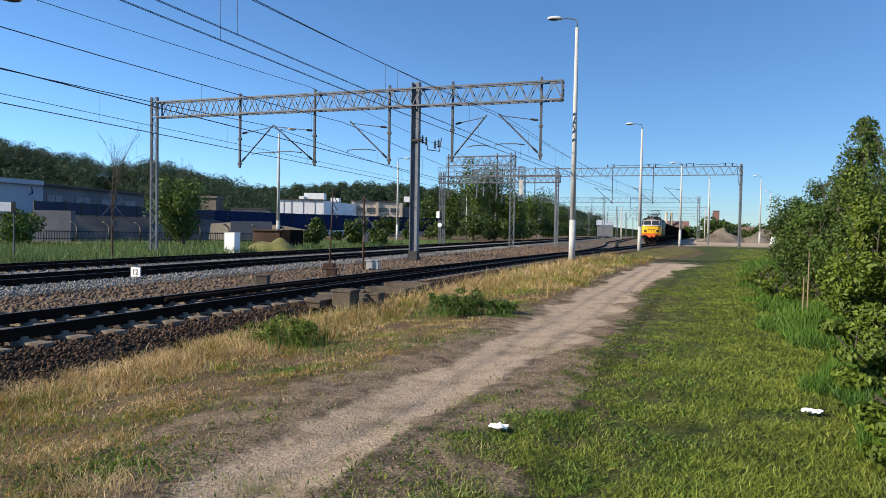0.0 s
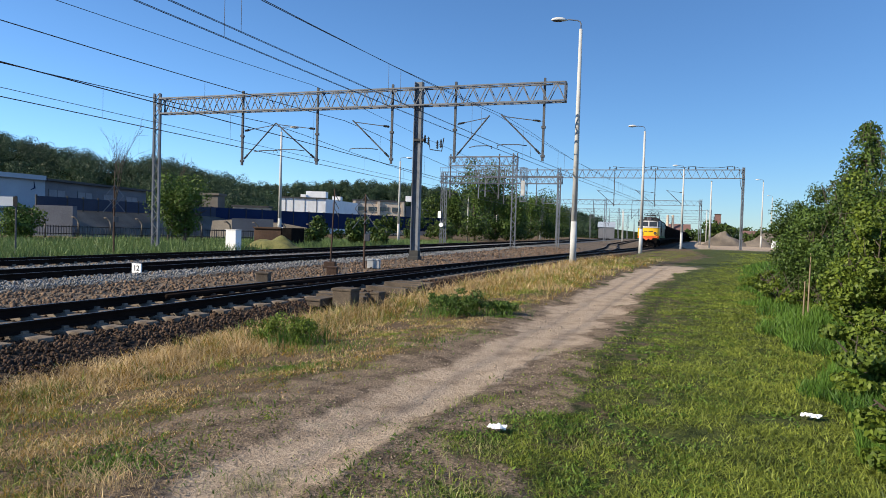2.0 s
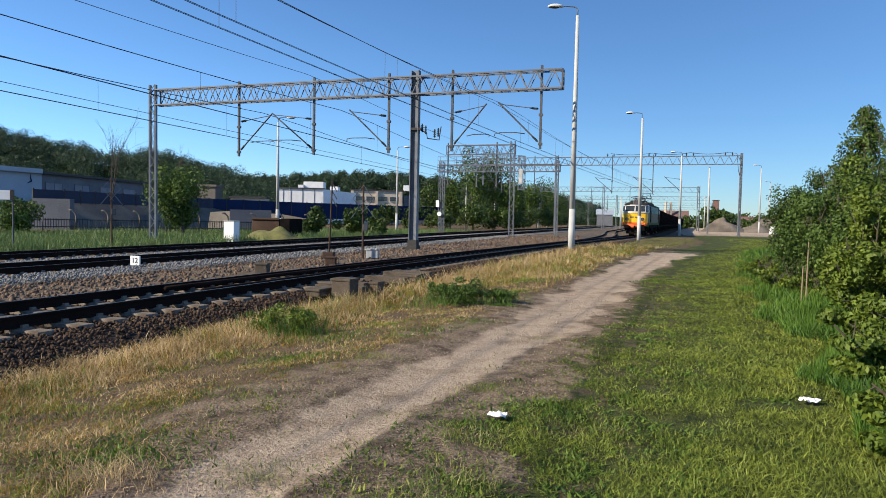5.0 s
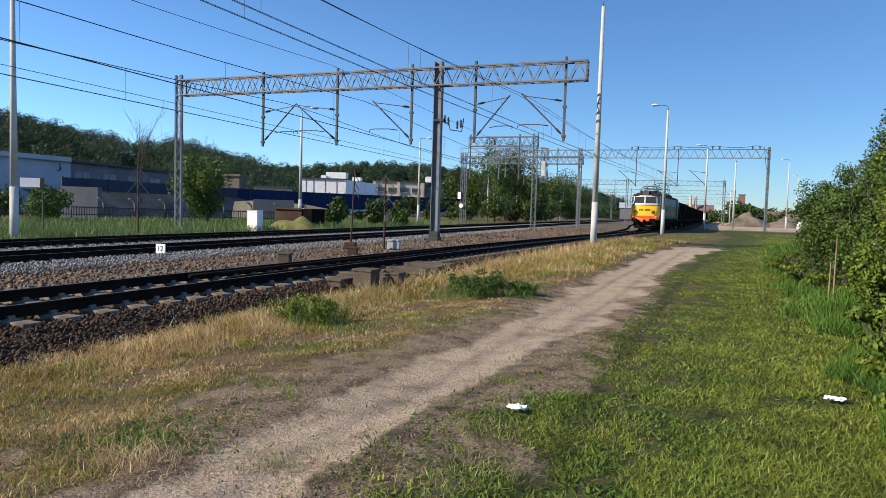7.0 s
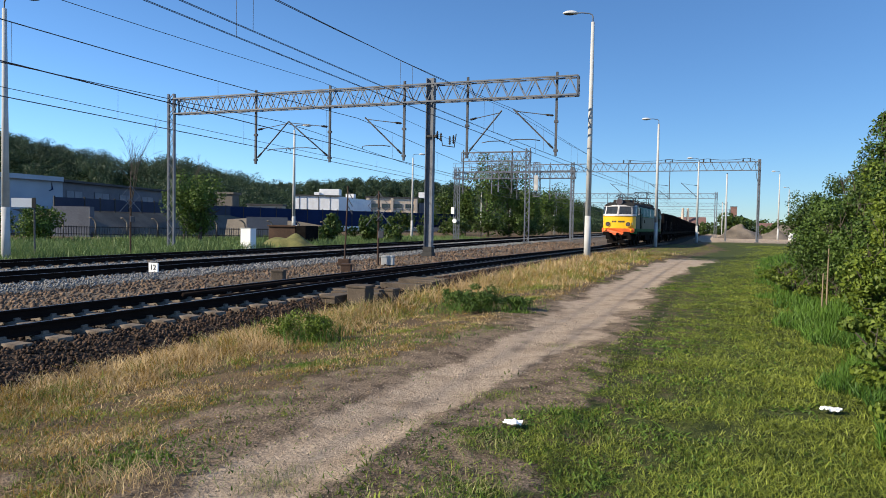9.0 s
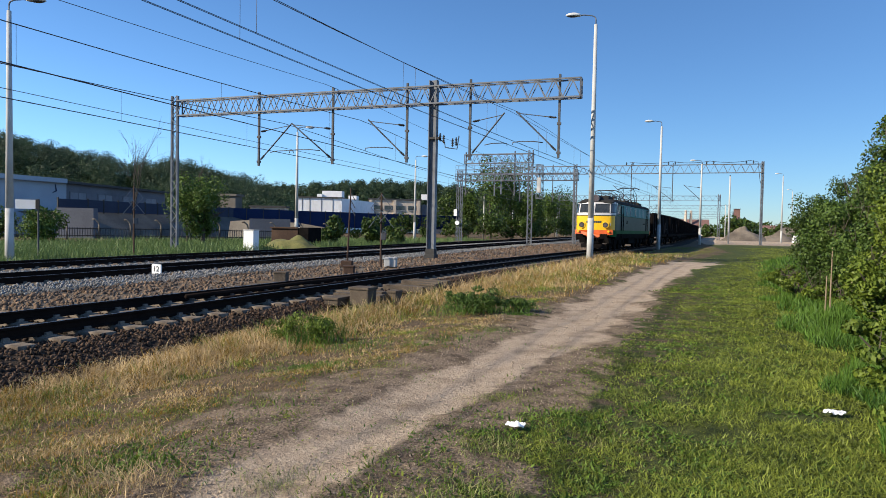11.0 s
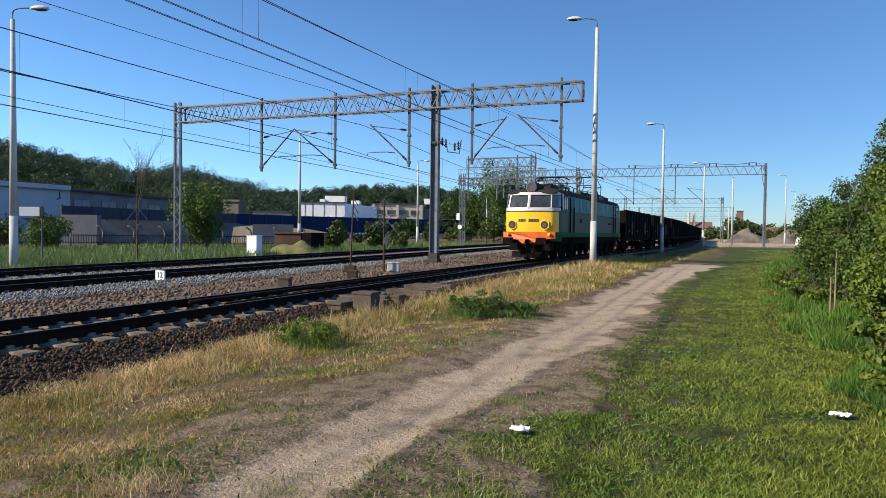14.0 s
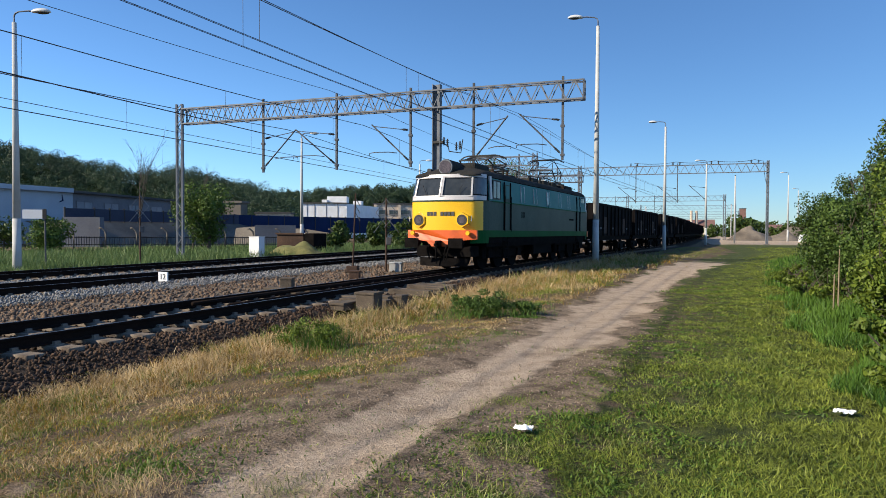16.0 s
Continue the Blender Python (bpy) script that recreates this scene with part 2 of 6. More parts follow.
M_TEAL = mat("pale_green_paint", (0.04, 0.14, 0.14), (0.055, 0.17, 0.168), 0.4, 0, 1, 15, 0.01, spec=0.02, stain=(0.045, 0.12, 0.11), amount=0.5)
M_GREY = mat("worn_green_grey_paint", (0.036, 0.06, 0.052), (0.055, 0.082, 0.071), 0.4, 0, 1, 15, 0.01, spec=0.02, stain=(0.045, 0.065, 0.055), amount=0.6)
M_GREEN = mat("dark_green_paint", (0.008, 0.065, 0.02), (0.012, 0.085, 0.026), 0.5, 0, 1, 15, 0.02, spec=0.02, stain=(0.008, 0.03, 0.014))
M_LROOF = mat("loco_roof_grey", (0.018, 0.018, 0.018), (0.045, 0.043, 0.04), 0.9, 0, 1, 15, 0.05, spec=0.08, stain=(0.015, 0.015, 0.014), amount=0.7)
# near-black base also carries the deep shade below the bodies
M_UNDER = mat("sooty_shaded_underframe", (0.004, 0.0036, 0.0035), (0.011, 0.0095, 0.009), 0.95, 0, 2, 20, 0.2, spec=0.04)
# near-black brown: the deep shade on the wagons is in the base colour
M_WAGON = mat("dirty_shaded_brown_wagon", (0.004, 0.0033, 0.0033), (0.013, 0.0105, 0.0105), 0.9, 0, 1, 15, 0.1, spec=0.05, stain=(0.003, 0.003, 0.003), amount=0.6)
M_WRITE = mat("dark_lettering", (0.02, 0.02, 0.02), (0.035, 0.035, 0.035), 0.6, 0, 1, 10, 0)


# ---- ground ----
def smooth01(x, a, b):
    t = np.clip((x - a) / (b - a), 0, 1)
    return t * t * (3 - 2 * t)


def wav(x, y, f, seed=0.0):
    return (np.sin(x * f * 1.3 + 1.7 + seed) * np.cos(y * f * 0.9 + 0.4 * seed) + np.sin((x + y) * f * 0.53 + 2.1 * seed + 0.6) + 0.6 * np.sin((x * 0.6 - y) * f * 2.1 + seed)) / 2.6


def vnoise(x, y, f, seed=0):
    """Smooth random field between 0 and 1."""
    x, y = np.asarray(x) * f + 91.7 * seed, np.asarray(y) * f + 37.3 * seed
    xi, yi = np.floor(x), np.floor(y)
    u, v = x - xi, y - yi
    u, v = u * u * (3 - 2 * u), v * v * (3 - 2 * v)

    def h(a, b):
        q = np.sin(a * 127.1 + b * 311.7) * 43758.5453
        return q - np.floor(q)

    return (h(xi, yi) * (1 - u) + h(xi + 1, yi) * u) * (1 - v) + (h(xi, yi + 1) * (1 - u) + h(xi + 1, yi + 1) * u) * v


def patchy(s, n, f, seed=0):
    return np.clip(1.5 * (0.55 * vnoise(s, n, f, seed) + 0.3 * vnoise(s, n, f * 2.7, seed + 5) + 0.15 * vnoise(s, n, f * 6.1, seed + 9)) - 0.25, 0, 1)


# centre and half width of the trodden path, by s
PATH_S = [-10, 0, 3.3, 4.3, 5.6, 7.2, 9.4, 14, 20.8, 30, 37, 60]
PATH_N = [-2.6, -2.3, -2.33, -2.34, -2.24, -2.02, -1.66, -1.44, -1.0, -0.25, 0.9, 5]
PATH_W = [0.36, 0.36, 0.36, 0.36, 0.38, 0.52, 0.6, 0.7, 0.74, 0.85, 1.2, 1.0]


def ground_z(s, n):
    u = n - n3(s)
    verge = -0.30 + 0.26 * smooth01(s, 8, 30)
    back = np.where(n < -11.0, -0.06, -0.08)
    bed = -0.125
    low = verge + (0.0 - verge) * smooth01(u, 3.2, 6.6)
    right = bed + (low - bed) * smooth01(u, 1.5, 2.5)
    dip = np.minimum(np.abs(n - T1), np.abs(n - T2))
    back = back + (bed - back) * (1 - smooth01(dip, 1.3, 1.6))
    z = np.where(u > -1.7, np.where(u > 1.5, right, bed), back)
    z = np.where((u <= -1.5) & (u > -2.2) & (n > -13.5), bed + (back - bed) * smooth01(-u, 1.5, 2.2), z)
    z = np.where(n < -24, -0.06 - 0.14 * smooth01(-n, 24, 26), z)
    z = z + np.where(u > 2.6, 0.035 * wav(s, n, 1.6) * smooth01(u, 2.6, 4), 0)
    z = z + np.where((n > 2.2) & (s < 60), 0.5 * smooth01(n, 2.2, 9) * (1 - smooth01(s, 30, 60)), 0)
    w = np.interp(s, PATH_S, PATH_W)
    d = np.abs(n - np.interp(s, PATH_S, PATH_N)) / w
    z = z - 0.05 * (1 - smooth01(d, 0.5, 1.6))
    return z


def axis(*spans):
    out = []
    for a, b, step in spans:
        out += list(np.arange(a, b, step))
    return np.array(out)


def grow(a, b, k):
    out, d = [], 4.0
    while a < b:
        out.append(a)
        a += d
        d *= k
    return out + [b]


def make_ground():
    s_ax = np.concatenate([[-300, -120, -60, -30, -15, -8], axis((-5, 30, 0.17), (30, 75, 0.5), (75, 150, 1.2)), grow(150, 3500, 1.25)])
    n_ax = np.concatenate([[-x for x in grow(60, 3500, 1.3)][::-1], axis((-58, -26, 2), (-26, -12, 0.5), (-12, 9, 0.15), (9, 24, 0.8), (24, 60, 3)), grow(60, 3500, 1.3)])
    sg, ng = np.meshgrid(s_ax, n_ax, indexing="ij")
    zg = ground_z(sg, ng)
    rough = np.array([noise.noise((a * 3.1, b * 3.1, 0.0)) for a, b in zip(sg.ravel(), ng.ravel())]).reshape(sg.shape)
    near = (np.hypot(sg, ng) < 45)
    zg = zg + np.where(near, 0.018 * rough, 0)
    verts = np.stack([0.309 * sg + 0.951 * ng, 0.951 * sg - 0.309 * ng, zg], -1).reshape(-1, 3)
    a, b = sg.shape
    idx = np.arange(a * b).reshape(a, b)
    f = np.stack([idx[:-1, :-1], idx[:-1, 1:], idx[1:, 1:], idx[1:, :-1]], -1).reshape(-1, 4)[:, ::-1]
    me = bpy.data.meshes.new("ground")
    me.from_pydata(verts.tolist(), [], f.tolist())
    me.shade_smooth()
    u = ng - n3(sg)
    jag = 1.1 * (patchy(sg, ng, 0.9, 3) - 0.5) + 0.3 * rough
    # how much of each cover lies at each place
    pw = np.interp(sg, PATH_S, PATH_W)
    pd = np.abs(ng - np.interp(sg, PATH_S, PATH_N)) / pw
    path = (1 - smooth01(pd + 0.7 * jag, 0.6, 1.3)) * (1 - smooth01(sg + 3 * jag, 36, 44))
    worn = worn_soil(sg, ng)
    stone = (1 - smooth01(u + 0.3 * jag, 2.2, 2.6)) * (ng > -24.2)
    stone = np.where(sg > 13, (1 - smooth01(u + 0.25 * jag, 2.5, 2.9)) * (ng > -24.2), stone)
    pale = (1 - smooth01(ng + 0.2 * jag, -13.9, -13.4)) * (ng > -24.4)
    brown = smooth01(ng, -13.6, -13.2) * (1 - smooth01(u, -1.9, -1.5))
    left = ng - np.interp(sg, PATH_S, PATH_N)
    dry = (1 - smooth01(left + 0.8 * jag, -1.2, -0.3)) * (1 - stone)
    far_yard = smooth01(sg, 84, 110) * (ng > 4) * 0.8
    for name, v in (("cover_path", np.maximum(path, far_yard)), ("cover_stone", stone), ("cover_worn", worn), ("cover_pale", pale), ("cover_brown", brown), ("cover_dry", dry), ("cover_green", smooth01(sg, 18, 30) + smooth01(left, 1.6, 2.6))):
        at = me.attributes.new(name, "FLOAT", "POINT")
        at.data.foreach_set("value", np.clip(v, 0, 1).astype(np.float32).ravel())
    me.materials.append(ground_material())
    return tagged(new("ground", me), "trodden earth, grass and ballast of the railway yard", "ground", kind="structure")


def worn_soil(s, n):
    """How bare the trodden soil is on both shoulders of the path, 0 to 1."""
    lp = n - np.interp(s, PATH_S, PATH_N)
    right = np.interp(s, [0, 3, 6, 10, 16, 30], [1.4, 1.4, 1.35, 1.0, 0.95, 0.95])
    left = np.interp(s, [0, 3, 6, 10, 16, 30], [1.4, 1.5, 1.5, 1.3, 0.9, 0.8])
    q = np.where(lp > 0, lp / right, -lp / left)
    return (1 - smooth01(s, 35, 40)) * (1 - smooth01(q + 0.9 * (patchy(s, n, 1.5, 71) - 0.5) + 0.5 * (patchy(s, n, 5.0, 72) - 0.5), 0.75, 1.1))


def ground_material():
    m = bpy.data.materials.new("yard_ground")
    m.use_nodes = True
    n, l = m.node_tree.nodes, m.node_tree.links
    bsdf = n["Principled BSDF"]
    co = n.new("ShaderNodeTexCoord")

    def nz(scale, detail=6):
        q = n.new("ShaderNodeTexNoise")
        q.inputs["Scale"].default_value, q.inputs["Detail"].default_value, q.inputs["Roughness"].default_value = scale, detail, 0.65
        l.new(co.outputs["Object"], q.inputs["Vector"])
        return q.outputs[0]

    def ramp(v, lo, hi, a, b):
        r = n.new("ShaderNodeMapRange")
        r.inputs[1].default_value, r.inputs[2].default_value = lo, hi
        l.new(v, r.inputs[0])
        return blend(r.outputs[0], a, b)

    def blend(fac, a, b):
        x = n.new("ShaderNodeMix")
        x.data_type = "RGBA"
        l.new(fac, x.inputs[0])
        for v, i in ((a, 6), (b, 7)):
            if isinstance(v, tuple):
                x.inputs[i].default_value = (*v, 1)
            else:
                l.new(v, x.inputs[i])
        return x.outputs[2]

    def cover(name, soft=None):
        q = n.new("ShaderNodeAttribute")
        q.attribute_name = name
        if soft is None:
            return q.outputs["Fac"]
        ad = n.new("ShaderNodeMath")
        ad.operation = "MULTIPLY_ADD"
        ad.inputs[1].default_value = soft
        l.new(mid, ad.inputs[0])
        l.new(q.outputs["Fac"], ad.inputs[2])
        r = n.new("ShaderNodeMapRange")
        r.inputs[1].default_value, r.inputs[2].default_value = 0.3 + soft / 2, 0.7 + soft / 2
        l.new(ad.outputs[0], r.inputs[0])
        return r.outputs[0]

    big, mid, fine = nz(0.7), nz(5), nz(45)
    # dark end of the grass base stands in for shade between clumps
    grass = ramp(mid, 0.35, 0.65, (0.022, 0.032, 0.008), (0.095, 0.11, 0.028))
    soil = ramp(fine, 0.3, 0.7, (0.045, 0.032, 0.021), (0.17, 0.123, 0.079))
    lawn = blend(cover("cover_green"), ramp(nz(4.5), 0.47, 0.58, grass, soil), grass)
    straw = ramp(fine, 0.38, 0.64, (0.05, 0.034, 0.019), (0.27, 0.19, 0.10))
    straw = ramp(nz(1.1), 0.42, 0.56, straw, soil)
    straw = ramp(nz(2.3), 0.58, 0.7, straw, (0.06, 0.068, 0.014))
    sand = ramp(fine, 0.3, 0.7, (0.29, 0.22, 0.158), (0.56, 0.445, 0.325))
    sand = ramp(nz(2.2), 0.48, 0.72, sand, (0.22, 0.163, 0.112))
    vor = n.new("ShaderNodeTexVoronoi")
    vor.inputs["Scale"].default_value = 16
    l.new(co.outputs["Object"], vor.inputs["Vector"])
    sep = n.new("ShaderNodeSeparateColor")
    l.new(vor.outputs["Color"], sep.inputs[0])
    dark = ramp(sep.outputs[0], 0, 1, (0.0165, 0.0121, 0.00935), (0.0605, 0.0451, 0.0341))
    pale = ramp(sep.outputs[0], 0, 1, (0.0825, 0.0825, 0.0825), (0.22, 0.22, 0.215))
    brown = ramp(sep.outputs[0], 0, 1, (0.0715, 0.055, 0.0413), (0.209, 0.165, 0.121))
    stone = blend(cover("cover_brown"), dark, brown)
    stone = blend(cover("cover_pale"), stone, pale)
    col = blend(cover("cover_dry", 0.7), lawn, straw)
    worn = ramp(fine, 0.34, 0.66, (0.085, 0.063, 0.043), (0.36, 0.27, 0.188))
    worn = ramp(nz(3.0), 0.45, 0.7, worn, (0.06, 0.043, 0.028))
    col = blend(cover("cover_worn", 0.9), col, worn)
    col = blend(cover("cover_path", 0.9), col, sand)
    col = blend(cover("cover_stone"), col, stone)
    l.new(col, bsdf.inputs["Base Color"])
    bsdf.inputs["Roughness"].default_value = 0.95
    bsdf.inputs["Specular IOR Level"].default_value = 0.15
    bp = n.new("ShaderNodeBump")
    bp.inputs["Strength"].default_value, bp.inputs["Distance"].default_value = 0.9, 0.03
    clod = n.new("ShaderNodeMath")
    clod.operation = "MULTIPLY_ADD"
    clod.inputs[1].default_value = 2.0
    l.new(nz(14), clod.inputs[0])
    l.new(fine, clod.inputs[2])
    l.new(clod.outputs[0], bp.inputs["Height"])
    l.new(bp.outputs[0], bsdf.inputs["Normal"])
    return m


ground = make_ground()


# ---- tracks ----
RAIL_PROFILE = [(-0.075, -0.17), (0.075, -0.17), (0.075, -0.155), (0.012, -0.13), (0.012, -0.045), (0.036, -0.035), (0.036, -0.004), (0.03, 0.0), (-0.03, 0.0), (-0.036, -0.004), (-0.036, -0.035), (-0.012, -0.045), (-0.012, -0.13), (-0.075, -0.155)]


def sweep_rail(name, fn, s0, s1, off, parent):
    """A rail along n = fn(s) + off; the head's top is bright."""
    ss = np.concatenate([np.arange(s0, min(s1, 150), 1.0), np.arange(max(s0, 150), s1, 8.0), [s1]])
    bm = bmesh.new()
    rings = []
    for s in ss:
        rings.append([bm.verts.new(P(s, float(fn(s)) + off + a, RAIL + b)) for a, b in RAIL_PROFILE])
    k = len(RAIL_PROFILE)
    for a, b in zip(rings, rings[1:]):
        for i in range(k):
            f = bm.faces.new((a[i], b[i], b[(i + 1) % k], a[(i + 1) % k]))
            f.material_index = 1 if i == 7 else 0
    bm.normal_update()
    ob = part(name, bm, M_RAIL, parent)
    ob.data.materials.append(M_SHINE)
    return ob


def sleeper_mesh(material, length=2.6):
    bm = bmesh.new()
    box(bm, (0, 0, -0.1), (length, 0.27, 0.2), bevel=0.02)
    for x in (-0.7535, 0.7535):
        box(bm, (x, 0, 0.006), (0.34, 0.16, 0.02))
        for dx in (-0.1, 0.1):
            box(bm, (x + dx, 0, 0.03), (0.05, 0.09, 0.05))
    me = bpy.data.meshes.new("sleeper")
    bm.to_mesh(me)
    bm.free()
    me.materials.append(material)
    return me


ME_SLEEPER = sleeper_mesh(M_SLEEPER)


def make_track(name, label, fn, s0, s1, sl0, sl1, pitch=0.62):
    t = thing(name, label, "railway track", kind="structure")
    for off in (-0.7535, 0.7535):
        sweep_rail("rail", fn, s0, s1, off, t)
    for i, s in enumerate(np.arange(sl0, sl1, pitch)):
        n = float(fn(s))
        yaw = YAW - math.degrees(math.atan2(float(fn(s + 1)) - n, 1.0))
        m = Matrix.Translation(P(s, n, RAIL - 0.18)) @ pose(0, 0, 0, random.uniform(-0.5, 0.5), 0, yaw + random.uniform(-0.8, 0.8))
        share("sleeper", ME_SLEEPER, t, m)
    return t


make_track("track_near", "rusty rails on pale concrete sleepers in dark ballast", n3, -20, 400, -6, 90)
make_track("track_middle", "main line rails on concrete sleepers in pale ballast", lambda s: T2, -40, 700, 0, 60)
make_track("track_far", "main line rails on concrete sleepers in pale ballast", lambda s: T1, -40, 700, 8, 60)
make_track("track_branch", "branch rails leaving the near track over a turnout", n4, 44, 500, 46, 100)


# ---- masts, portals and wires ----
def lattice(bm, p, q, side, up, w, h, bays, chord=0.05, brace=0.03):
    """A four-chord lattice girder from p to q."""
    p, q, side, up = Vector(p), Vector(q), Vector(side), Vector(up)
    cs = [side * (w / 2 * a) + up * (h / 2 * b) for a, b in ((-1, -1), (1, -1), (1, 1), (-1, 1))]
    for c in cs:
        beam(bm, p + c, q + c, chord)
    for i in range(bays):
        a, b = p.lerp(q, i / bays), p.lerp(q, (i + 1) / bays)
        m = p.lerp(q, (i + 0.5) / bays)
        for c0, c1 in ((0, 3), (1, 2)):
            beam(bm, a + cs[c0], m + cs[c1], brace)
            beam(bm, m + cs[c1], b + cs[c0], brace)
        for c0, c1 in ((0, 1), (3, 2)):
            beam(bm, a + cs[c0], b + cs[c1], brace)
    for e in (p, q):
        for i in range(4):
            beam(bm, e + cs[i], e + cs[(i + 1) % 4], chord)
    return bm


def lattice_mast(thing_ob, s, n, z0, z1, w=0.42):
    """Two channels with lacing between, on a concrete foot."""
    bm = bmesh.new()
    p, q = P(s, n, z0), P(s, n, z1)
    for k in (-1, 1):
        c = DN * (k * w / 2)
        beam(bm, p + c, q + c, 0.1, 0.22)
    bays = int((z1 - z0) / 0.45)
    for i in range(bays):
        a, b = p.lerp(q, i / bays), p.lerp(q, (i + 1) / bays)
        k = 1 if i % 2 else -1
        for d in (-0.1, 0.1):
            beam(bm, a + DN * (k * w / 2) + DS * d, b - DN * (k * w / 2) + DS * d, 0.035)
    part("mast", bm, M_GALV, thing_ob)
    bm = bmesh.new()
    box(bm, P(s, n, z0 - 0.15), (0.7, 0.6, 0.42), pose(0, 0, 0, 0, 0, YAW), bevel=0.03)
    part("foot", bm, M_SLAB, thing_ob, "weathered concrete footing")


def solid_mast(thing_ob, s, n, z0, z1):
    """A broad-flanged steel mast."""
    bm = bmesh.new()
    r = pose(0, 0, 0, 0, 0, YAW)
    h = z1 - z0
    for k in (-1, 1):
        box(bm, P(s, n, z0 + h / 2) + DN * (0.2 * k), (0.035, 0.34, h), r)
    box(bm, P(s, n, z0 + h / 2), (0.37, 0.03, h), r)
    part("mast", bm, M_GALV, thing_ob)
    bm = bmesh.new()
    box(bm, P(s, n, z0 + 0.02), (0.6, 0.6, 0.3), r, bevel=0.03)
    box(bm, P(s, n, z0 + 0.3), (0.5, 0.44, 0.36), r)
    part("foot", bm, M_DARK, thing_ob, "dark tarred mast foot")


def hanger(port, s, n, ztop, zbot, tip_n, arm=True, k=1.0):
    """A drop post with its raking cantilever, insulators and steady arm."""
    bm = bmesh.new()
    box(bm, P(s, n, (ztop + zbot) / 2), (0.11, 0.11, ztop - zbot), pose(0, 0, 0, 0, 0, YAW))
    box(bm, P(s, n, zbot + 1.7), (0.2, 0.16, 0.12), pose(0, 0, 0, 0, 0, YAW))
    box(bm, P(s, n, zbot + 0.25), (0.2, 0.16, 0.12), pose(0, 0, 0, 0, 0, YAW))
    post = part("drop_post", bm, M_GALVD, port)
    if not arm:
        return
    e = 1 if tip_n > n else -1
    a, tip = P(s, n + 0.12 * e, zbot + 0.36), P(s, tip_n, zbot + 2.3)
    bm = bmesh.new()
    rod(bm, a, tip + (tip - a).normalized() * 0.15, 0.04, seg=7)
    part("cantilever", bm, M_GALVD, port)
    b = P(s, n + 0.12 * e, zbot + 2.0)
    bm = bmesh.new()
    rod(bm, b, tip, 0.022, seg=6)
    part("tie_rod", bm, M_GALVD, port)
    c, d = P(s, n + 0.8 * e, zbot + 0.78), P(s, tip_n + 0.25 * e, zbot + 0.82)
    pts = [c, c.lerp(d, 0.3) + Vector((0, 0, 0.06)), c.lerp(d, 0.8) + Vector((0, 0, 0.05)), d, d + Vector((0, 0, -0.12))]
    tube("steady_arm", pts, 0.025, M_GALVD, port)
    for q0, q1 in ((a, tip), (b, tip)):
        bm = bmesh.new()
        dr = (q1 - q0).normalized()
        rod(bm, q0 + dr * 0.05, q0 + dr * 0.42, 0.04, seg=8)
        for j in range(5):
            g = q0 + dr * (0.08 + 0.06 * j)
            rod(bm, g, g + dr * 0.03, 0.07, 0.045, seg=9)
        part("insulator", bm, M_DARK, port, "brown ribbed porcelain insulator")


def portal(label, s, masts, n0, n1, z0, z1, hangers, bays):
    """masts: (n, width of the lattice or 0 for a solid mast, foot height)."""
    port = thing("catenary_portal", label, "catenary portal", group="catenary portals")
    for n, lat, zf in masts:
        if lat:
            lattice_mast(port, s, n, zf, z1 + 0.34, lat)
        else:
            solid_mast(port, s, n, zf, z1 + 0.34)
    bm = bmesh.new()
    lattice(bm, P(s, n0, (z0 + z1) / 2), P(s, n1, (z0 + z1) / 2), DS, Vector((0, 0, 1)), 0.5, z1 - z0, bays, 0.075, 0.04)
    part("girder", bm, M_GALV, port)
    for n, zb, tip in hangers:
        hanger(port, s, n, z1 + 0.28, zb, tip if tip is not None else n, tip is not None)
    return port


portal("grey steel lattice portal with five drop posts over the tracks", 33.0,
       [(-29.45, 0.42, -0.3), (-12.35, 0, -0.02)], -29.1, -4.6, 8.17, 9.08,
       [(-23.3, 5.03, -21.2), (-18.4, 5.06, -20.97), (-13.87, 5.09, -16.1), (-10.3, 5.15, -8.55), (-5.65, 5.2, -7.75)], 28)
portal("grey steel lattice half portal on a laced mast", 63.0, [(-13.43, 0.42, 0.05)], -20.1, -13.2, 8.05, 8.93,
       [(-20.0, 4.8, -18.4), (-15.0, 4.8, -16.6)], 9)
yard_portal = portal("long grey lattice portal spanning the yard tracks", 98.0, [(-14.2, 0.42, 0.0), (10.8, 0.2, 0.05)],
       -27.0, 10.9, 9.85, 11.0, [(-22.5, 5.8, -21.0), (-17.5, 5.8, -16.4), (-6.22, 5.75, -8.6), (-0.62, 5.77, -3.2), (3.2, 5.8, 1.0)], 34)
for k, s in enumerate((160, 215, 280, 360)):
    portal("distant grey lattice portal over the main line", s, [(-27, 0.42, 0), (-12, 0.42, 0), (9 + 6 * k, 0.42, 0)], -27, 9 + 6 * k, 8.8, 9.9,
           [(-19.5, 5.4, -21), (-14.8, 5.4, -16.4), (-6, 5.4, -4.2)], 26)


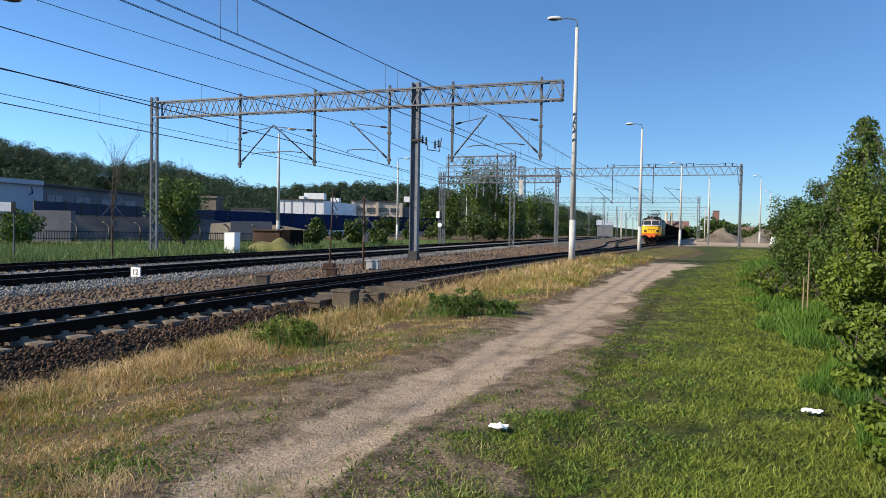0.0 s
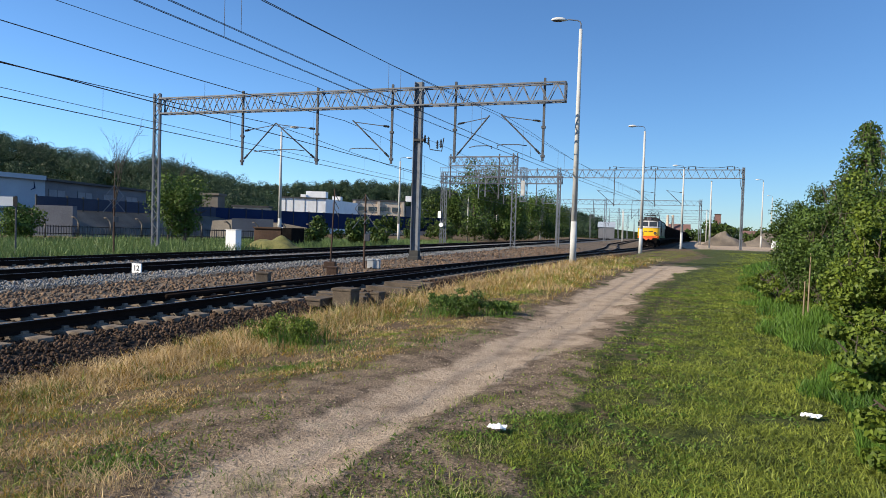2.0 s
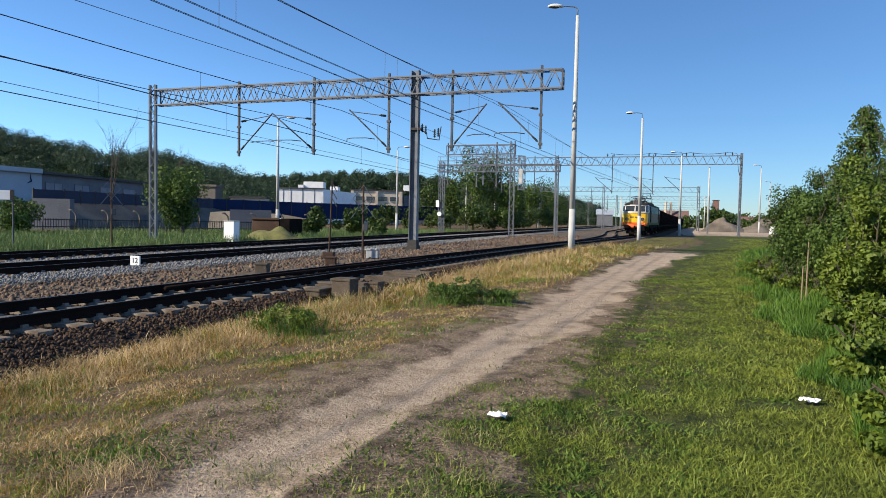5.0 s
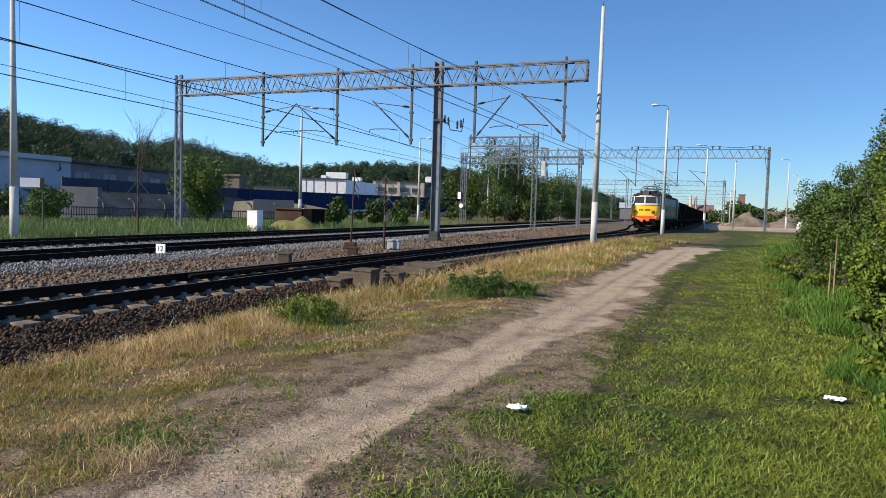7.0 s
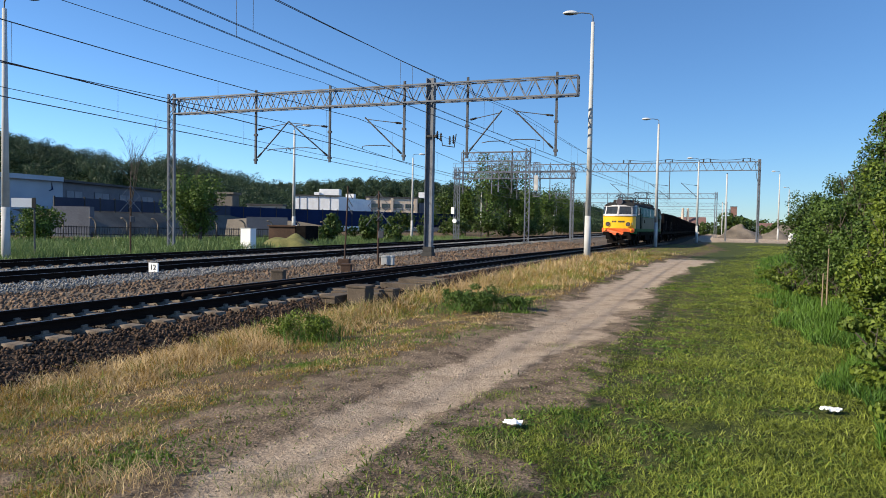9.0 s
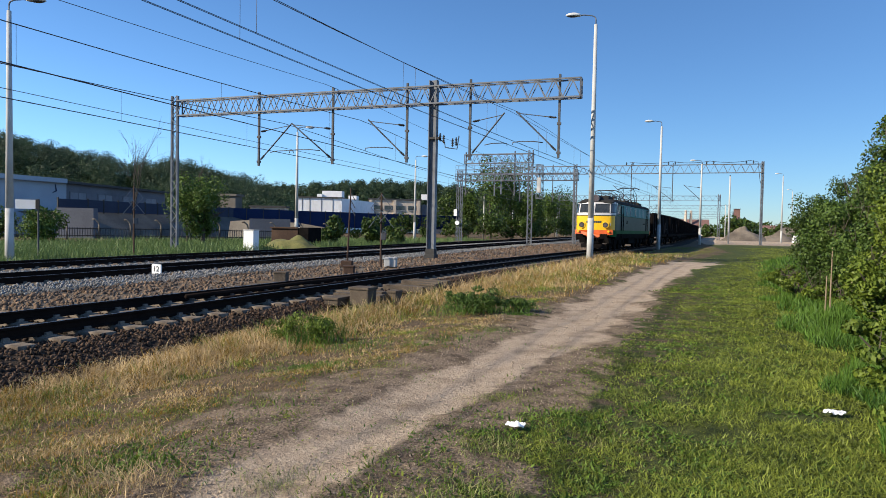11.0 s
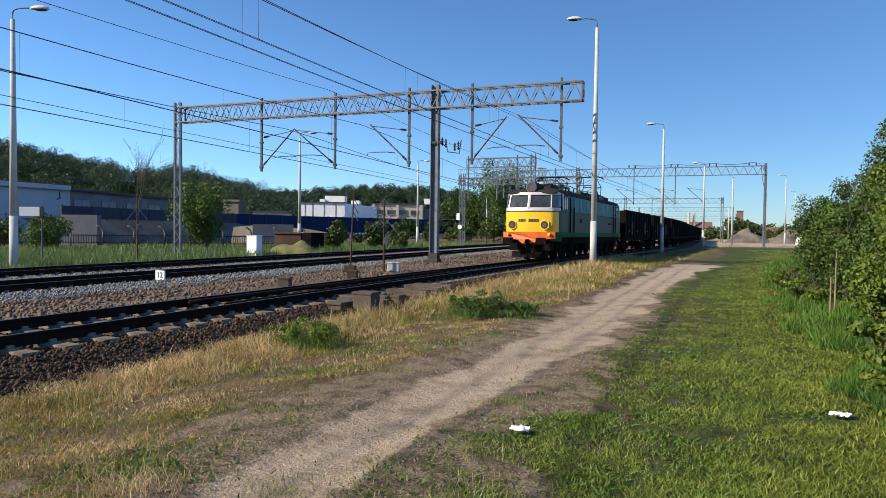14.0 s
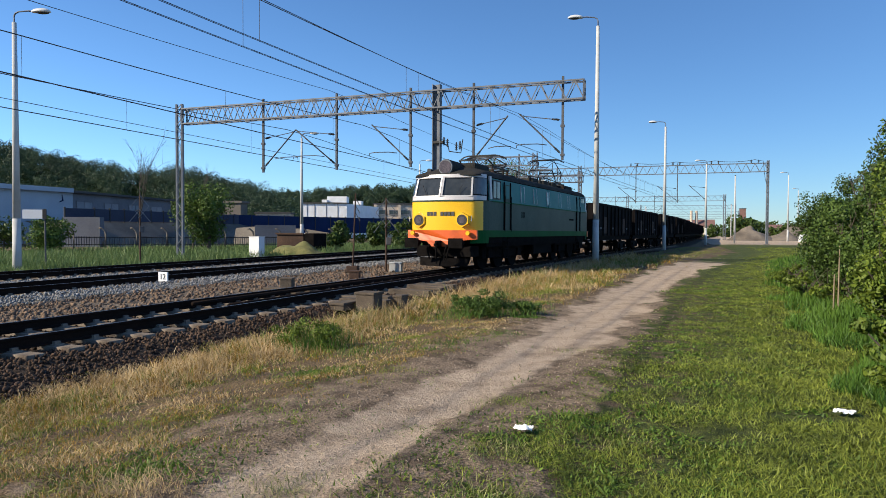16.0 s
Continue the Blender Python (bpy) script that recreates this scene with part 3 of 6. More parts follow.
def top_feeder(port, s, z, ns):
    """Paired pin insulators on the top chord, with the cable that they carry."""
    for n in ns:
        for d in (-0.45, 0.45):
            bm = bmesh.new()
            q = P(s, n + d, z)
            rod(bm, q, q + Vector((0, 0, 0.5)), 0.06, 0.04, 8)
            for k in range(3):
                rod(bm, q + Vector((0, 0, 0.16 + 0.11 * k)), q + Vector((0, 0, 0.21 + 0.11 * k)), 0.13, 0.09, 9)
            part("insulator", bm, M_DARK, port, "dark ribbed pin insulator")
    pts = []
    for a, b in zip(ns, ns[1:]):
        for q in np.linspace(0, 1, 7)[:-1]:
            pts.append(P(s, a + (b - a) * q, z + 0.5 - 0.9 * q * (1 - q)))
    pts += [P(s, ns[-1], z + 0.5), P(s, ns[-1] + 1.0, z + 0.3), P(s, ns[-1] + 1.3, z - 2.2), P(s, ns[-1] + 1.6, z - 3.2)]
    tube("feeder_loop", pts, 0.035, M_WIRE, port)


top_feeder(yard_portal, 98.0, 11.0, (-6.5, -0.8, 4.2, 9.2))


def lamp_post(label, s, n, z0, h, face=1, lean=0.0, group="yard lamps"):
    """A tapered concrete column with a bent arm and a flat luminaire; face: the side on which it hangs."""
    t = thing("street_lamp", label, "street lamp", Matrix.Translation(P(s, n, z0)) @ pose(0, 0, 0, 0, lean, 0), group)
    bm = bmesh.new()
    rod(bm, (0, 0, -0.4), (0, 0, 2.2), 0.175, 0.16, 20)
    rod(bm, (0, 0, 2.2), (0, 0, h - 0.1), 0.15, 0.085, 20)
    part("column", bm, M_CONC, t, smooth=True)
    x = -face
    tube("arm", [(0, 0, h - 0.15), (0, 0, h + 0.17), (0.05 * x, 0, h + 0.27), (0.2 * x, 0, h + 0.34), (0.6 * x, 0, h + 0.37), (0.95 * x, 0, h + 0.33)], 0.032, M_GALV, t, res=2)
    bm = bmesh.new()
    bmesh.ops.create_uvsphere(bm, u_segments=16, v_segments=8, radius=1.0, matrix=Matrix.Translation((1.15 * x, 0, h + 0.32)) @ Matrix.Diagonal((0.42, 0.17, 0.16, 1)))
    for v in bm.verts:
        if v.co.z < h + 0.32:
            v.co.z = h + 0.32 + (v.co.z - h - 0.32) * 0.25
    lum = part("luminaire", bm, M_ALU, t, "pale metal lamp head", smooth=True)
    bm = bmesh.new()
    bmesh.ops.create_uvsphere(bm, u_segments=14, v_segments=7, radius=1.0, matrix=Matrix.Translation((1.22 * x, 0, h + 0.29)) @ Matrix.Diagonal((0.28, 0.13, 0.055, 1)))
    part("diffuser", bm, M_GLASS, lum, "dark unlit glass cover", smooth=True)
    return t


lamp_post("tall white concrete lamp post in the verge grass", 34.9, -4.2, 0.05, 12.3)
lamp_post("tall white concrete lamp post by the siding", 64.1, -1.5, 0.05, 11.38)
lamp_post("tall white concrete lamp post by the siding", 93.4, 3.0, 0.0, 10.75)
lamp_post("tall white concrete lamp post beyond the sand heaps", 139.2, 18.9, 0.0, 12.7)
lamp_post("tall white concrete lamp post beyond the sand heaps", 197.5, 29.2, 0.0, 13.2)


# ---- locomotive ----
M_LENSD = mat("dusky_lamp_glass", (0.05, 0.04, 0.045), (0.11, 0.085, 0.09), 0.12, 0.0, 4, 20, 0)

LEN = 18.1


NOSE = 9


def nose_y(x):
    """How far the curved nose falls back at x."""
    return -0.2 * (abs(x) / 1.13) ** 2


def outline(rake, half=1.49):
    """The front half of the body's plan, from one flank round the nose to the other; rake sets the nose back."""
    pts = [(half, -LEN / 2), (half, -1.15)]
    for k in range(1, 7):
        a = math.radians(90 * k / 6)
        pts.append((half - 0.36 * (1 - math.cos(a)), -1.15 + 0.95 * math.sin(a)))
    pts += [(1.13 * (NOSE - k) / NOSE, nose_y(1.13 * (NOSE - k) / NOSE)) for k in range(1, NOSE + 1)]
    pts = [(x, y - rake * smooth_step((y + 1.6) / 1.6)) for x, y in pts]
    return pts + [(-x, y) for x, y in pts[-2::-1]]


def smooth_step(x):
    x = min(max(x, 0.0), 1.0)
    return x * x * (3 - 2 * x)


def band(z0, z1, r0, r1, i0, i1, h0=1.49, h1=1.49, thick=0.03):
    """A curved skin between two heights over part of the plan."""
    bm = bmesh.new()
    a, b = outline(r0, h0)[i0:i1], outline(r1, h1)[i0:i1]
    lo = [bm.verts.new((x, y, z0)) for x, y in a]
    hi = [bm.verts.new((x, y, z1)) for x, y in b]
    for k in range(len(lo) - 1):
        bm.faces.new((lo[k], lo[k + 1], hi[k + 1], hi[k]))
    bmesh.ops.recalc_face_normals(bm, faces=bm.faces)
    bmesh.ops.solidify(bm, geom=bm.faces[:], thickness=thick)
    return bm


def panel(bm, corners, depth, push=0.0):
    """A slab from four corners, pushed out along its normal."""
    c = [Vector(q) for q in corners]
    nrm = (c[1] - c[0]).cross(c[3] - c[0]).normalized()
    f = [bm.verts.new(q + nrm * push) for q in c]
    g = [bm.verts.new(q + nrm * (push - depth)) for q in c]
    bm.faces.new(f)
    bm.faces.new(g[::-1])
    for i in range(4):
        j = (i + 1) % 4
        bm.faces.new((f[i], g[i], g[j], f[j]))
    return bm


def ring_frame(bm, corners, w, depth, push):
    """A frame of width w round four corners."""
    c = [Vector(q) for q in corners]
    mid = sum(c, Vector()) / 4
    o = [q + (q - mid).normalized() * w * 1.3 for q in c]
    for i in range(4):
        j = (i + 1) % 4
        panel(bm, (o[i], o[j], c[j], c[i]), depth, push)
    return bm


def make_pantograph(root, y, rise):
    """A double-diamond pantograph, raised by rise metres."""
    base = 4.12
    bm = bmesh.new()
    for x in (-0.75, 0.75):
        beam(bm, (x, y - 1.0, base), (x, y + 1.0, base), 0.06)
    for dy in (-0.95, 0.0, 0.95):
        beam(bm, (-0.8, y + dy, base), (0.8, y + dy, base), 0.06)
    pan = part("pantograph", bm, M_DARK, root, "black diamond pantograph")
    mid, top = base + rise * 0.52, base + rise
    reach = 1.25 - 0.25 * rise
    bm = bmesh.new()
    for k in (-1, 1):
        for x in (-0.7, 0.7):
            rod(bm, (x, y + 0.35 * k, base), (x * 0.9, y + reach * k, mid), 0.03, seg=6)
        rod(bm, (-0.65, y + reach * k, mid), (0.65, y + reach * k, mid), 0.028, seg=6)
        rod(bm, (-0.65, y + reach * k, mid), (0.5, y + 0.3 * k, base), 0.016, seg=5)
    part("lower_frame", bm, M_DARK, pan)
    bm = bmesh.new()
    for k in (-1, 1):
        for x in (-1, 1):
            rod(bm, (0.63 * x, y + reach * k, mid), (0.45 * x, y + 0.12 * k, top - 0.06), 0.022, seg=6)
        rod(bm, (0.63, y + reach * k, mid), (-0.45, y + 0.12 * k, top - 0.06), 0.012, seg=5)
    part("upper_frame", bm, M_DARK, pan)
    for k in (-1, 1):
        tube("collector_head", [(-0.98, y + 0.2 * k, top - 0.14), (-0.8, y + 0.2 * k, top - 0.02), (-0.6, y + 0.2 * k, top + 0.02), (0.6, y + 0.2 * k, top + 0.02), (0.8, y + 0.2 * k, top - 0.02), (0.98, y + 0.2 * k, top - 0.14)], 0.028, M_DARK, pan)
    for x in (-0.75, 0.75):
        for dy in (-0.9, 0.9):
            bm = bmesh.new()
            rod(bm, (x, y + dy, 3.75), (x, y + dy, base), 0.04, seg=8)
            for j in range(4):
                rod(bm, (x, y + dy, 3.86 + 0.06 * j), (x, y + dy, 3.89 + 0.06 * j), 0.08, 0.05, seg=10)
            part("insulator", bm, M_RUST, pan)


def make_wheel(root, x, y, r):
    bm = bmesh.new()
    k = 1 if x > 0 else -1
    rod(bm, (x - 0.065, y, r), (x + 0.065, y, r), r, seg=32)
    rod(bm, (x - 0.075 * k - 0.01, y, r), (x - 0.075 * k + 0.01, y, r), r + 0.028, seg=32)
    w = part("wheel", bm, M_UNDER, root)
    bm = bmesh.new()
    rod(bm, (x + 0.05 * k, y, r), (x + 0.12 * k, y, r), 0.16, 0.12, seg=16)
    part("hub", bm, M_DARK, w)
    return w


def make_bogie(root, yc, axles, r, half):
    bm = bmesh.new()
    for x in (-0.98, 0.98):
        box(bm, (x, yc, r + 0.08), (0.14, 2 * half, 0.52), bevel=0.03)
        for y in axles:
            box(bm, (x + 0.06 * (1 if x > 0 else -1), yc + y, r), (0.2, 0.36, 0.36), bevel=0.04)
        for y in [a + d for a in axles for d in (-0.38, 0.38)]:
            rod(bm, (x, yc + y, r - 0.1), (x, yc + y, r + 0.1), 0.09, seg=10)
    for y in (-half, half):
        box(bm, (0, yc + y * 0.98, r + 0.1), (2.0, 0.14, 0.2))
    bog = part("bogie", bm, M_UNDER, root, "sooty black three-axle bogie, shade in its colour" if len(axles) == 3 else "dark two-axle bogie, shade in its colour")
    for y in axles:
        for x in (-0.7535, 0.7535):
            make_wheel(bog, x, yc + y, r)
    return bog


def buffer_part(root, x, y0, y1, z, k):
    """A sprung buffer; k: the way it points along y."""
    bm = bmesh.new()
    rod(bm, (x, y0, z), (x, y0 + (y1 - y0) * 0.6, z), 0.12, seg=14)
    rod(bm, (x, y0 + (y1 - y0) * 0.5, z), (x, y1 - 0.03 * k, z), 0.085, seg=14)
    box(bm, (x, y1 - 0.02 * k, z), (0.56, 0.05, 0.36), bevel=0.02)
    part("buffer", bm, M_UNDER, root, "black steel buffer")


def make_loco():
    root = thing("locomotive", "yellow-fronted green electric locomotive hauling wagons on the near track", "locomotive")
    n_out = len(outline(0))
    # the solid inside, dark
    bm = bmesh.new()
    for (z0, z1, r0, r1) in ((1.05, 2.62, 0.12, 0.12), (2.62, 3.56, 0.12, 0.42)):
        o0 = [(x * 0.95, y) for x, y in outline(r0)]
        o1 = [(x * 0.95, y) for x, y in outline(r1)]
        o0 += [(-x, -LEN - y) for x, y in o0[1:-1]]
        o1 += [(-x, -LEN - y) for x, y in o1[1:-1]]
        lo, hi = [bm.verts.new((x, y, z0)) for x, y in o0], [bm.verts.new((x, y, z1)) for x, y in o1]
        for i in range(len(lo)):
            j = (i + 1) % len(lo)
            bm.faces.new((lo[i], lo[j], hi[j], hi[i]))
        bm.faces.new(hi)
        bm.faces.new(lo[::-1])
    bmesh.ops.recalc_face_normals(bm, faces=bm.faces)
    part("body_core", bm, M_UNDER, root)
    half_turn = Matrix.Translation((0, -LEN, 0)) @ pose(0, 0, 0, 0, 0, 180)
    for end in (0, 1):
        tm = half_turn if end else Matrix()

        def put(name, bm, material, parent=root, label="", smooth=False):
            bmesh.ops.transform(bm, matrix=tm, verts=bm.verts)
            return part(name, bm, material, parent, label, smooth)

        f0, f1 = 3, n_out - 3
        nose = put("front_panel", band(1.53, 2.60, 0.0, 0.0, f0, f1), M_YELLOW, label="glossy yellow nose panel")
        nose.data.shade_smooth()
        nose.data.set_sharp_from_angle(angle=radians(40))
        put("window_band", band(2.62, 2.80, 0.0, 0.05, f0 - 1, f1 + 1), M_CREAM, label="grey-white window surround")
        put("brow", band(3.47, 3.60, 0.27, 0.31, f0 - 1, f1 + 1, 1.46, 1.44), M_CREAM, label="grey-white strip over the windows")
        put("drip_rail", band(2.59, 2.635, -0.03, -0.03, f0 - 2, f1 + 2, 1.51, 1.51, 0.05), M_GREY)
        put("skirt", band(1.05, 1.53, 0.02, 0.0, 1, 8, 1.47, 1.49), M_GREEN, label="dark green corner skirt")
        put("skirt", band(1.05, 1.53, 0.02, 0.0, n_out - 8, n_out - 1, 1.47, 1.49), M_GREEN, label="dark green corner skirt")
        put("side_panel", band(1.53, 2.62, 0, 0, 0, 4), M_GREY, label="worn grey-green flank")
        put("side_panel", band(1.53, 2.62, 0, 0, n_out - 4, n_out), M_GREY, label="worn grey-green flank")
        put("upper_side", band(2.64, 3.5, 0, 0.28, 0, 2, 1.49, 1.44), M_TEAL, label="pale green upper flank")
        put("upper_side", band(2.64, 3.5, 0, 0.28, n_out - 2, n_out, 1.49, 1.44), M_TEAL, label="pale green upper flank")
        put("sill", band(1.27, 1.53, 0, 0, 0, 2, 1.485, 1.49), M_GREEN, label="dark green sill")
        put("sill", band(1.27, 1.53, 0, 0, n_out - 2, n_out, 1.485, 1.49), M_GREEN, label="dark green sill")
        # windscreens between pillars
        for k in (-1, 1):
            def glass_at(x, y, v):
                r = (0.05 + 0.22 * v) * smooth_step((y + 1.6) / 1.6)
                return Vector(((x - 0.03 * v * (abs(x) > 0.5) * k), y - r, 2.80 + 0.67 * v))

            a0, a1 = glass_at(0.07 * k, nose_y(0.07), 0.0), glass_at(0.07 * k, nose_y(0.07), 1.0)
            b0, b1 = glass_at(1.12 * k, nose_y(1.12), 0.0), glass_at(1.10 * k, nose_y(1.1), 1.0)
            quad = [a0, b0, b1, a1] if k < 0 else [b0, a0, a1, b1]
            bm = bmesh.new()
            panel(bm, quad, 0.02, -0.03)
            ws = put("windscreen", bm, M_GLASS, label="dark reflecting windscreen")
            bm = bmesh.new()
            ring_frame(bm, quad, 0.06, 0.05, 0.015)
            put("frame", bm, M_CREAM, ws)
            bm = bmesh.new()
            p0 = quad[0].lerp(quad[1], 0.5) + Vector((0, 0.03, -0.02))
            beam(bm, p0, p0 + Vector((0.22 * k, -0.11, 0.42)), 0.015)
            put("wiper", bm, M_DARK, ws)
            # wrapped corner pane and the cab's side window
            i0, i1 = (2, 8) if k > 0 else (n_out - 8, n_out - 2)
            put("corner_pane", band(2.84, 3.45, 0.07, 0.265, i0, i1, 1.495, 1.46), M_GLASS, label="dark corner window")
            x = 1.465 * k
            bm = bmesh.new()
            box(bm, (x, -1.95, 3.08), (0.05, 0.75, 0.66), bevel=0.02)
            sw = put("side_window", bm, M_GLASS, label="dark cab side window")
            bm = bmesh.new()
            for dy in (-0.4, 0.0, 0.4):
                box(bm, (x + 0.012 * k, -1.95 + dy, 3.08), (0.05, 0.035, 0.72))
            for dz in (-0.35, 0.35):
                box(bm, (x + 0.012 * k, -1.95, 3.08 + dz), (0.05, 0.8, 0.035))
            put("frame", bm, M_DARK, sw)
            bm = bmesh.new()
            box(bm, (1.475 * k, -1.3, 3.13), (0.05, 0.2, 0.86), pose(0, 0, 0, 0, -3 * k, 0))
            put("cab_pillar", bm, M_CREAM)
            # headlights in hexagonal yellow rims
            hx = 0.875 * k
            bm = bmesh.new()
            rod(bm, (hx, -0.35, 1.9), (hx, -0.01, 1.9), 0.3, 0.27, seg=6)
            hl = put("headlight", bm, M_YELLOW, label="headlight in a six-sided yellow rim")
            bm = bmesh.new()
            rod(bm, (hx, -0.05, 1.9), (hx, -0.002, 1.9), 0.2, 0.2, seg=20)
            put("bowl", bm, M_DARK, hl)
            bm = bmesh.new()
            rod(bm, (hx, -0.04, 1.9), (hx, 0.006, 1.9), 0.13, 0.12, seg=18)
            put("lens", bm, M_LENSD, hl)
            # buffers, lamps brackets, handrail by the door
            buffer_part(root, 0.875 * k, (-LEN - 0.0) if end else 0.0, (-LEN - 0.58) if end else 0.58, 1.06, -1 if end else 1)
            bm = bmesh.new()
            rod(bm, (1.12 * k, -0.02, 1.42), (1.12 * k, 0.05, 1.42), 0.09, 0.08, seg=12)
            put("marker_lamp", bm, M_YELLOW)
            bm = bmesh.new()
            rod(bm, (1.25 * k, 0.0, 1.85), (1.25 * k, 0.0, 2.05), 0.015, seg=6)
            put("grab_handle", bm, M_CREAM)
            for dy in (-2.75, -3.5):
                bm = bmesh.new()
                box(bm, (1.5 * k, dy, 2.5), (0.03, 0.07, 1.9))
                rod(bm, (1.54 * k, dy, 1.5), (1.54 * k, dy, 2.9), 0.018, seg=6)
                put("door_jamb", bm, M_UNDER, label="dark door gap with handrail")
            bm = bmesh.new()
            box(bm, (1.488 * k, -3.12, 2.45), (0.03, 0.62, 1.8))
            door = put("door", bm, M_GREY)
            bm = bmesh.new()
            box(bm, (1.5 * k, -3.12, 3.05), (0.03, 0.4, 0.5))
            put("door_window", bm, M_TEAL, door)
            bm = bmesh.new()
            for z in (0.45, 0.8, 1.1):
                box(bm, (1.38 * k, -3.12, z), (0.25, 0.5, 0.03))
            for dy in (-0.25, 0.25):
                beam(bm, (1.42 * k, -3.12 + dy, 0.4), (1.42 * k, -3.12 + dy, 1.3), 0.035)
            put("step", bm, M_UNDER)
        # orange beam, shaped at its lower edge
        bm = bmesh.new()
        zs = [(-1.4, 1.2), (-0.95, 1.16), (-0.55, 1.12), (-0.35, 0.93), (0.35, 0.93), (0.55, 1.12), (0.95, 1.16), (1.4, 1.2)]
        vs = []
        for y in (-0.12, 0.015):
            vs.append([bm.verts.new((x, y - 0.16 * (abs(x) / 1.4) ** 2, z)) for x, z in zs] + [bm.verts.new((x, y - 0.16 * (abs(x) / 1.4) ** 2, 1.53)) for x, z in zs[::-1]])
        bm.faces.new(vs[1])
        bm.faces.new(vs[0][::-1])
        for i in range(len(vs[0])):
            j = (i + 1) % len(vs[0])
            bm.faces.new((vs[0][i], vs[0][j], vs[1][j], vs[1][i]))
        bmesh.ops.recalc_face_normals(bm, faces=bm.faces)
        put("buffer_beam", bm, M_ORANGE, label="orange buffer beam")
        bm = bmesh.new()
        box(bm, (0, 0.12, 1.04), (0.16, 0.3, 0.22), bevel=0.03)
        rod(bm, (0, 0.25, 1.1), (0, 0.42, 0.98), 0.05, seg=8)
        rod(bm, (-0.05, 0.4, 0.95), (0.0, 0.32, 0.5), 0.035, seg=8)
        put("coupling", bm, M_UNDER)
        for x in (-0.42, 0.42, -0.3):
            bm = bmesh.new()
            rod(bm, (x, 0.02, 1.0), (x, 0.18, 0.8), 0.03, seg=7)
            rod(bm, (x, 0.18, 0.8), (x * 0.8, 0.15, 0.45), 0.03, seg=7)
            put("brake_hose", bm, M_UNDER)
        bm = bmesh.new()
        for k in (-1, 1):
            panel(bm, ((0, 0.0, 0.2), (0.95 * k, -0.35, 0.2), (1.0 * k, -0.45, 0.5), (0, -0.1, 0.5)), 0.04)
        bmesh.ops.recalc_face_normals(bm, faces=bm.faces)
        box(bm, (0, -0.7, 0.75), (2.2, 0.8, 0.4))
        put("snow_plough", bm, M_UNDER, label="sooty plough under the nose, shade in its colour")
        # running number, unreadable strokes
        for i in range(8):
            if i == 4:
                continue
            bm = bmesh.new()
            x = -0.5 + 0.14 * i
            box(bm, (x, nose_y(x) + 0.008, 2.13), (0.11, 0.02, 0.15))
            put("number_bar", bm, M_WRITE)
        # roof headlamp in its shroud
        bm = bmesh.new()
        rod(bm, (0, -1.5, 3.86), (0, -0.48, 3.88), 0.3, 0.3, seg=20)
        box(bm, (0, -1.0, 3.66), (0.5, 0.9, 0.2))
        lamp = put("roof_headlamp", bm, M_LROOF, label="large round roof headlamp")
        bm = bmesh.new()
        rod(bm, (0, -0.52, 3.88), (0, -0.44, 3.88), 0.3, 0.28, seg=24)
        put("rim", bm, M_GALV, lamp)
        bm = bmesh.new()
        rod(bm, (0, -0.5, 3.88), (0, -0.425, 3.88), 0.25, 0.24, seg=24)
        put("lens", bm, M_LENSD, lamp)
        bm = bmesh.new()
        box(bm, (0, -2.3, 3.96), (1.5, 1.5, 0.34), bevel=0.08)
        put("roof_housing", bm, M_LROOF)
        bm = bmesh.new()
        rod(bm, (0.85, -1.2, 3.8), (0.85, -0.8, 3.8), 0.06, 0.09, seg=10)
        put("horn", bm, M_DARK)
    # arched roof over the whole length
    bm = bmesh.new()
    rows = []
    for y, w, drop in ((-0.36, 1.2, 0.34), (-0.62, 1.34, 0.18), (-1.3, 1.42, 0), (-LEN / 2, 1.44, 0), (-LEN + 1.3, 1.42, 0), (-LEN + 0.62, 1.34, 0.18), (-LEN + 0.36, 1.2, 0.34)):
        rows.append([bm.verts.new((w * math.sin(a), y, 3.54 + (0.40 - drop) * math.cos(a) ** 0.8)) for a in np.linspace(-math.pi / 2, math.pi / 2, 15)])
    for a, b in zip(rows, rows[1:]):
        for i in range(14):
            bm.faces.new((a[i], a[i + 1], b[i + 1], b[i]))
    bm.faces.new(rows[0])
    bm.faces.new(rows[-1])
    bmesh.ops.recalc_face_normals(bm, faces=bm.faces)
    part("roof", bm, M_LROOF, root, "sooty grey arched roof")
    # flank windows, louvres, lettering bars, roof gear
    for k in (-1, 1):
        for y in (-5.1, -6.9, -9.0, -11.1, -12.9):
            bm = bmesh.new()
            box(bm, (1.468 * k, y, 3.07), (0.05, 0.42, 0.62), pose(0, 0, 0, 0, -3 * k, 0))
            w = part("flank_window", bm, M_GLASS if y == -9.0 else M_TEAL, root)
            for dy in (-0.22, 0.22):
                bm = bmesh.new()
                box(bm, (1.478 * k, y + dy, 3.07), (0.05, 0.04, 0.68), pose(0, 0, 0, 0, -3 * k, 0))
                part("frame_bar", bm, M_CREAM, w)
        bm = bmesh.new()
        box(bm, (1.5 * k, -LEN / 2, 2.63), (0.03, LEN - 3.0, 0.04))
        part("waist_rail", bm, M_GREEN, root)
        for i in range(3):
            bm = bmesh.new()
            box(bm, (1.495 * k, -5.0 - 0.16 * i, 2.2), (0.02, 0.05, 0.26))
            part("lettering_bar", bm, M_UNDER, root)
        bm = bmesh.new()
        box(bm, (1.495 * k, -13.5, 2.15), (0.02, 0.9, 0.09))
        part("lettering_bar", bm, M_UNDER, root)
        bm = bmesh.new()
        box(bm, (0.75 * k, -LEN / 2, 0.8), (0.95, 3.0, 0.7), bevel=0.05)
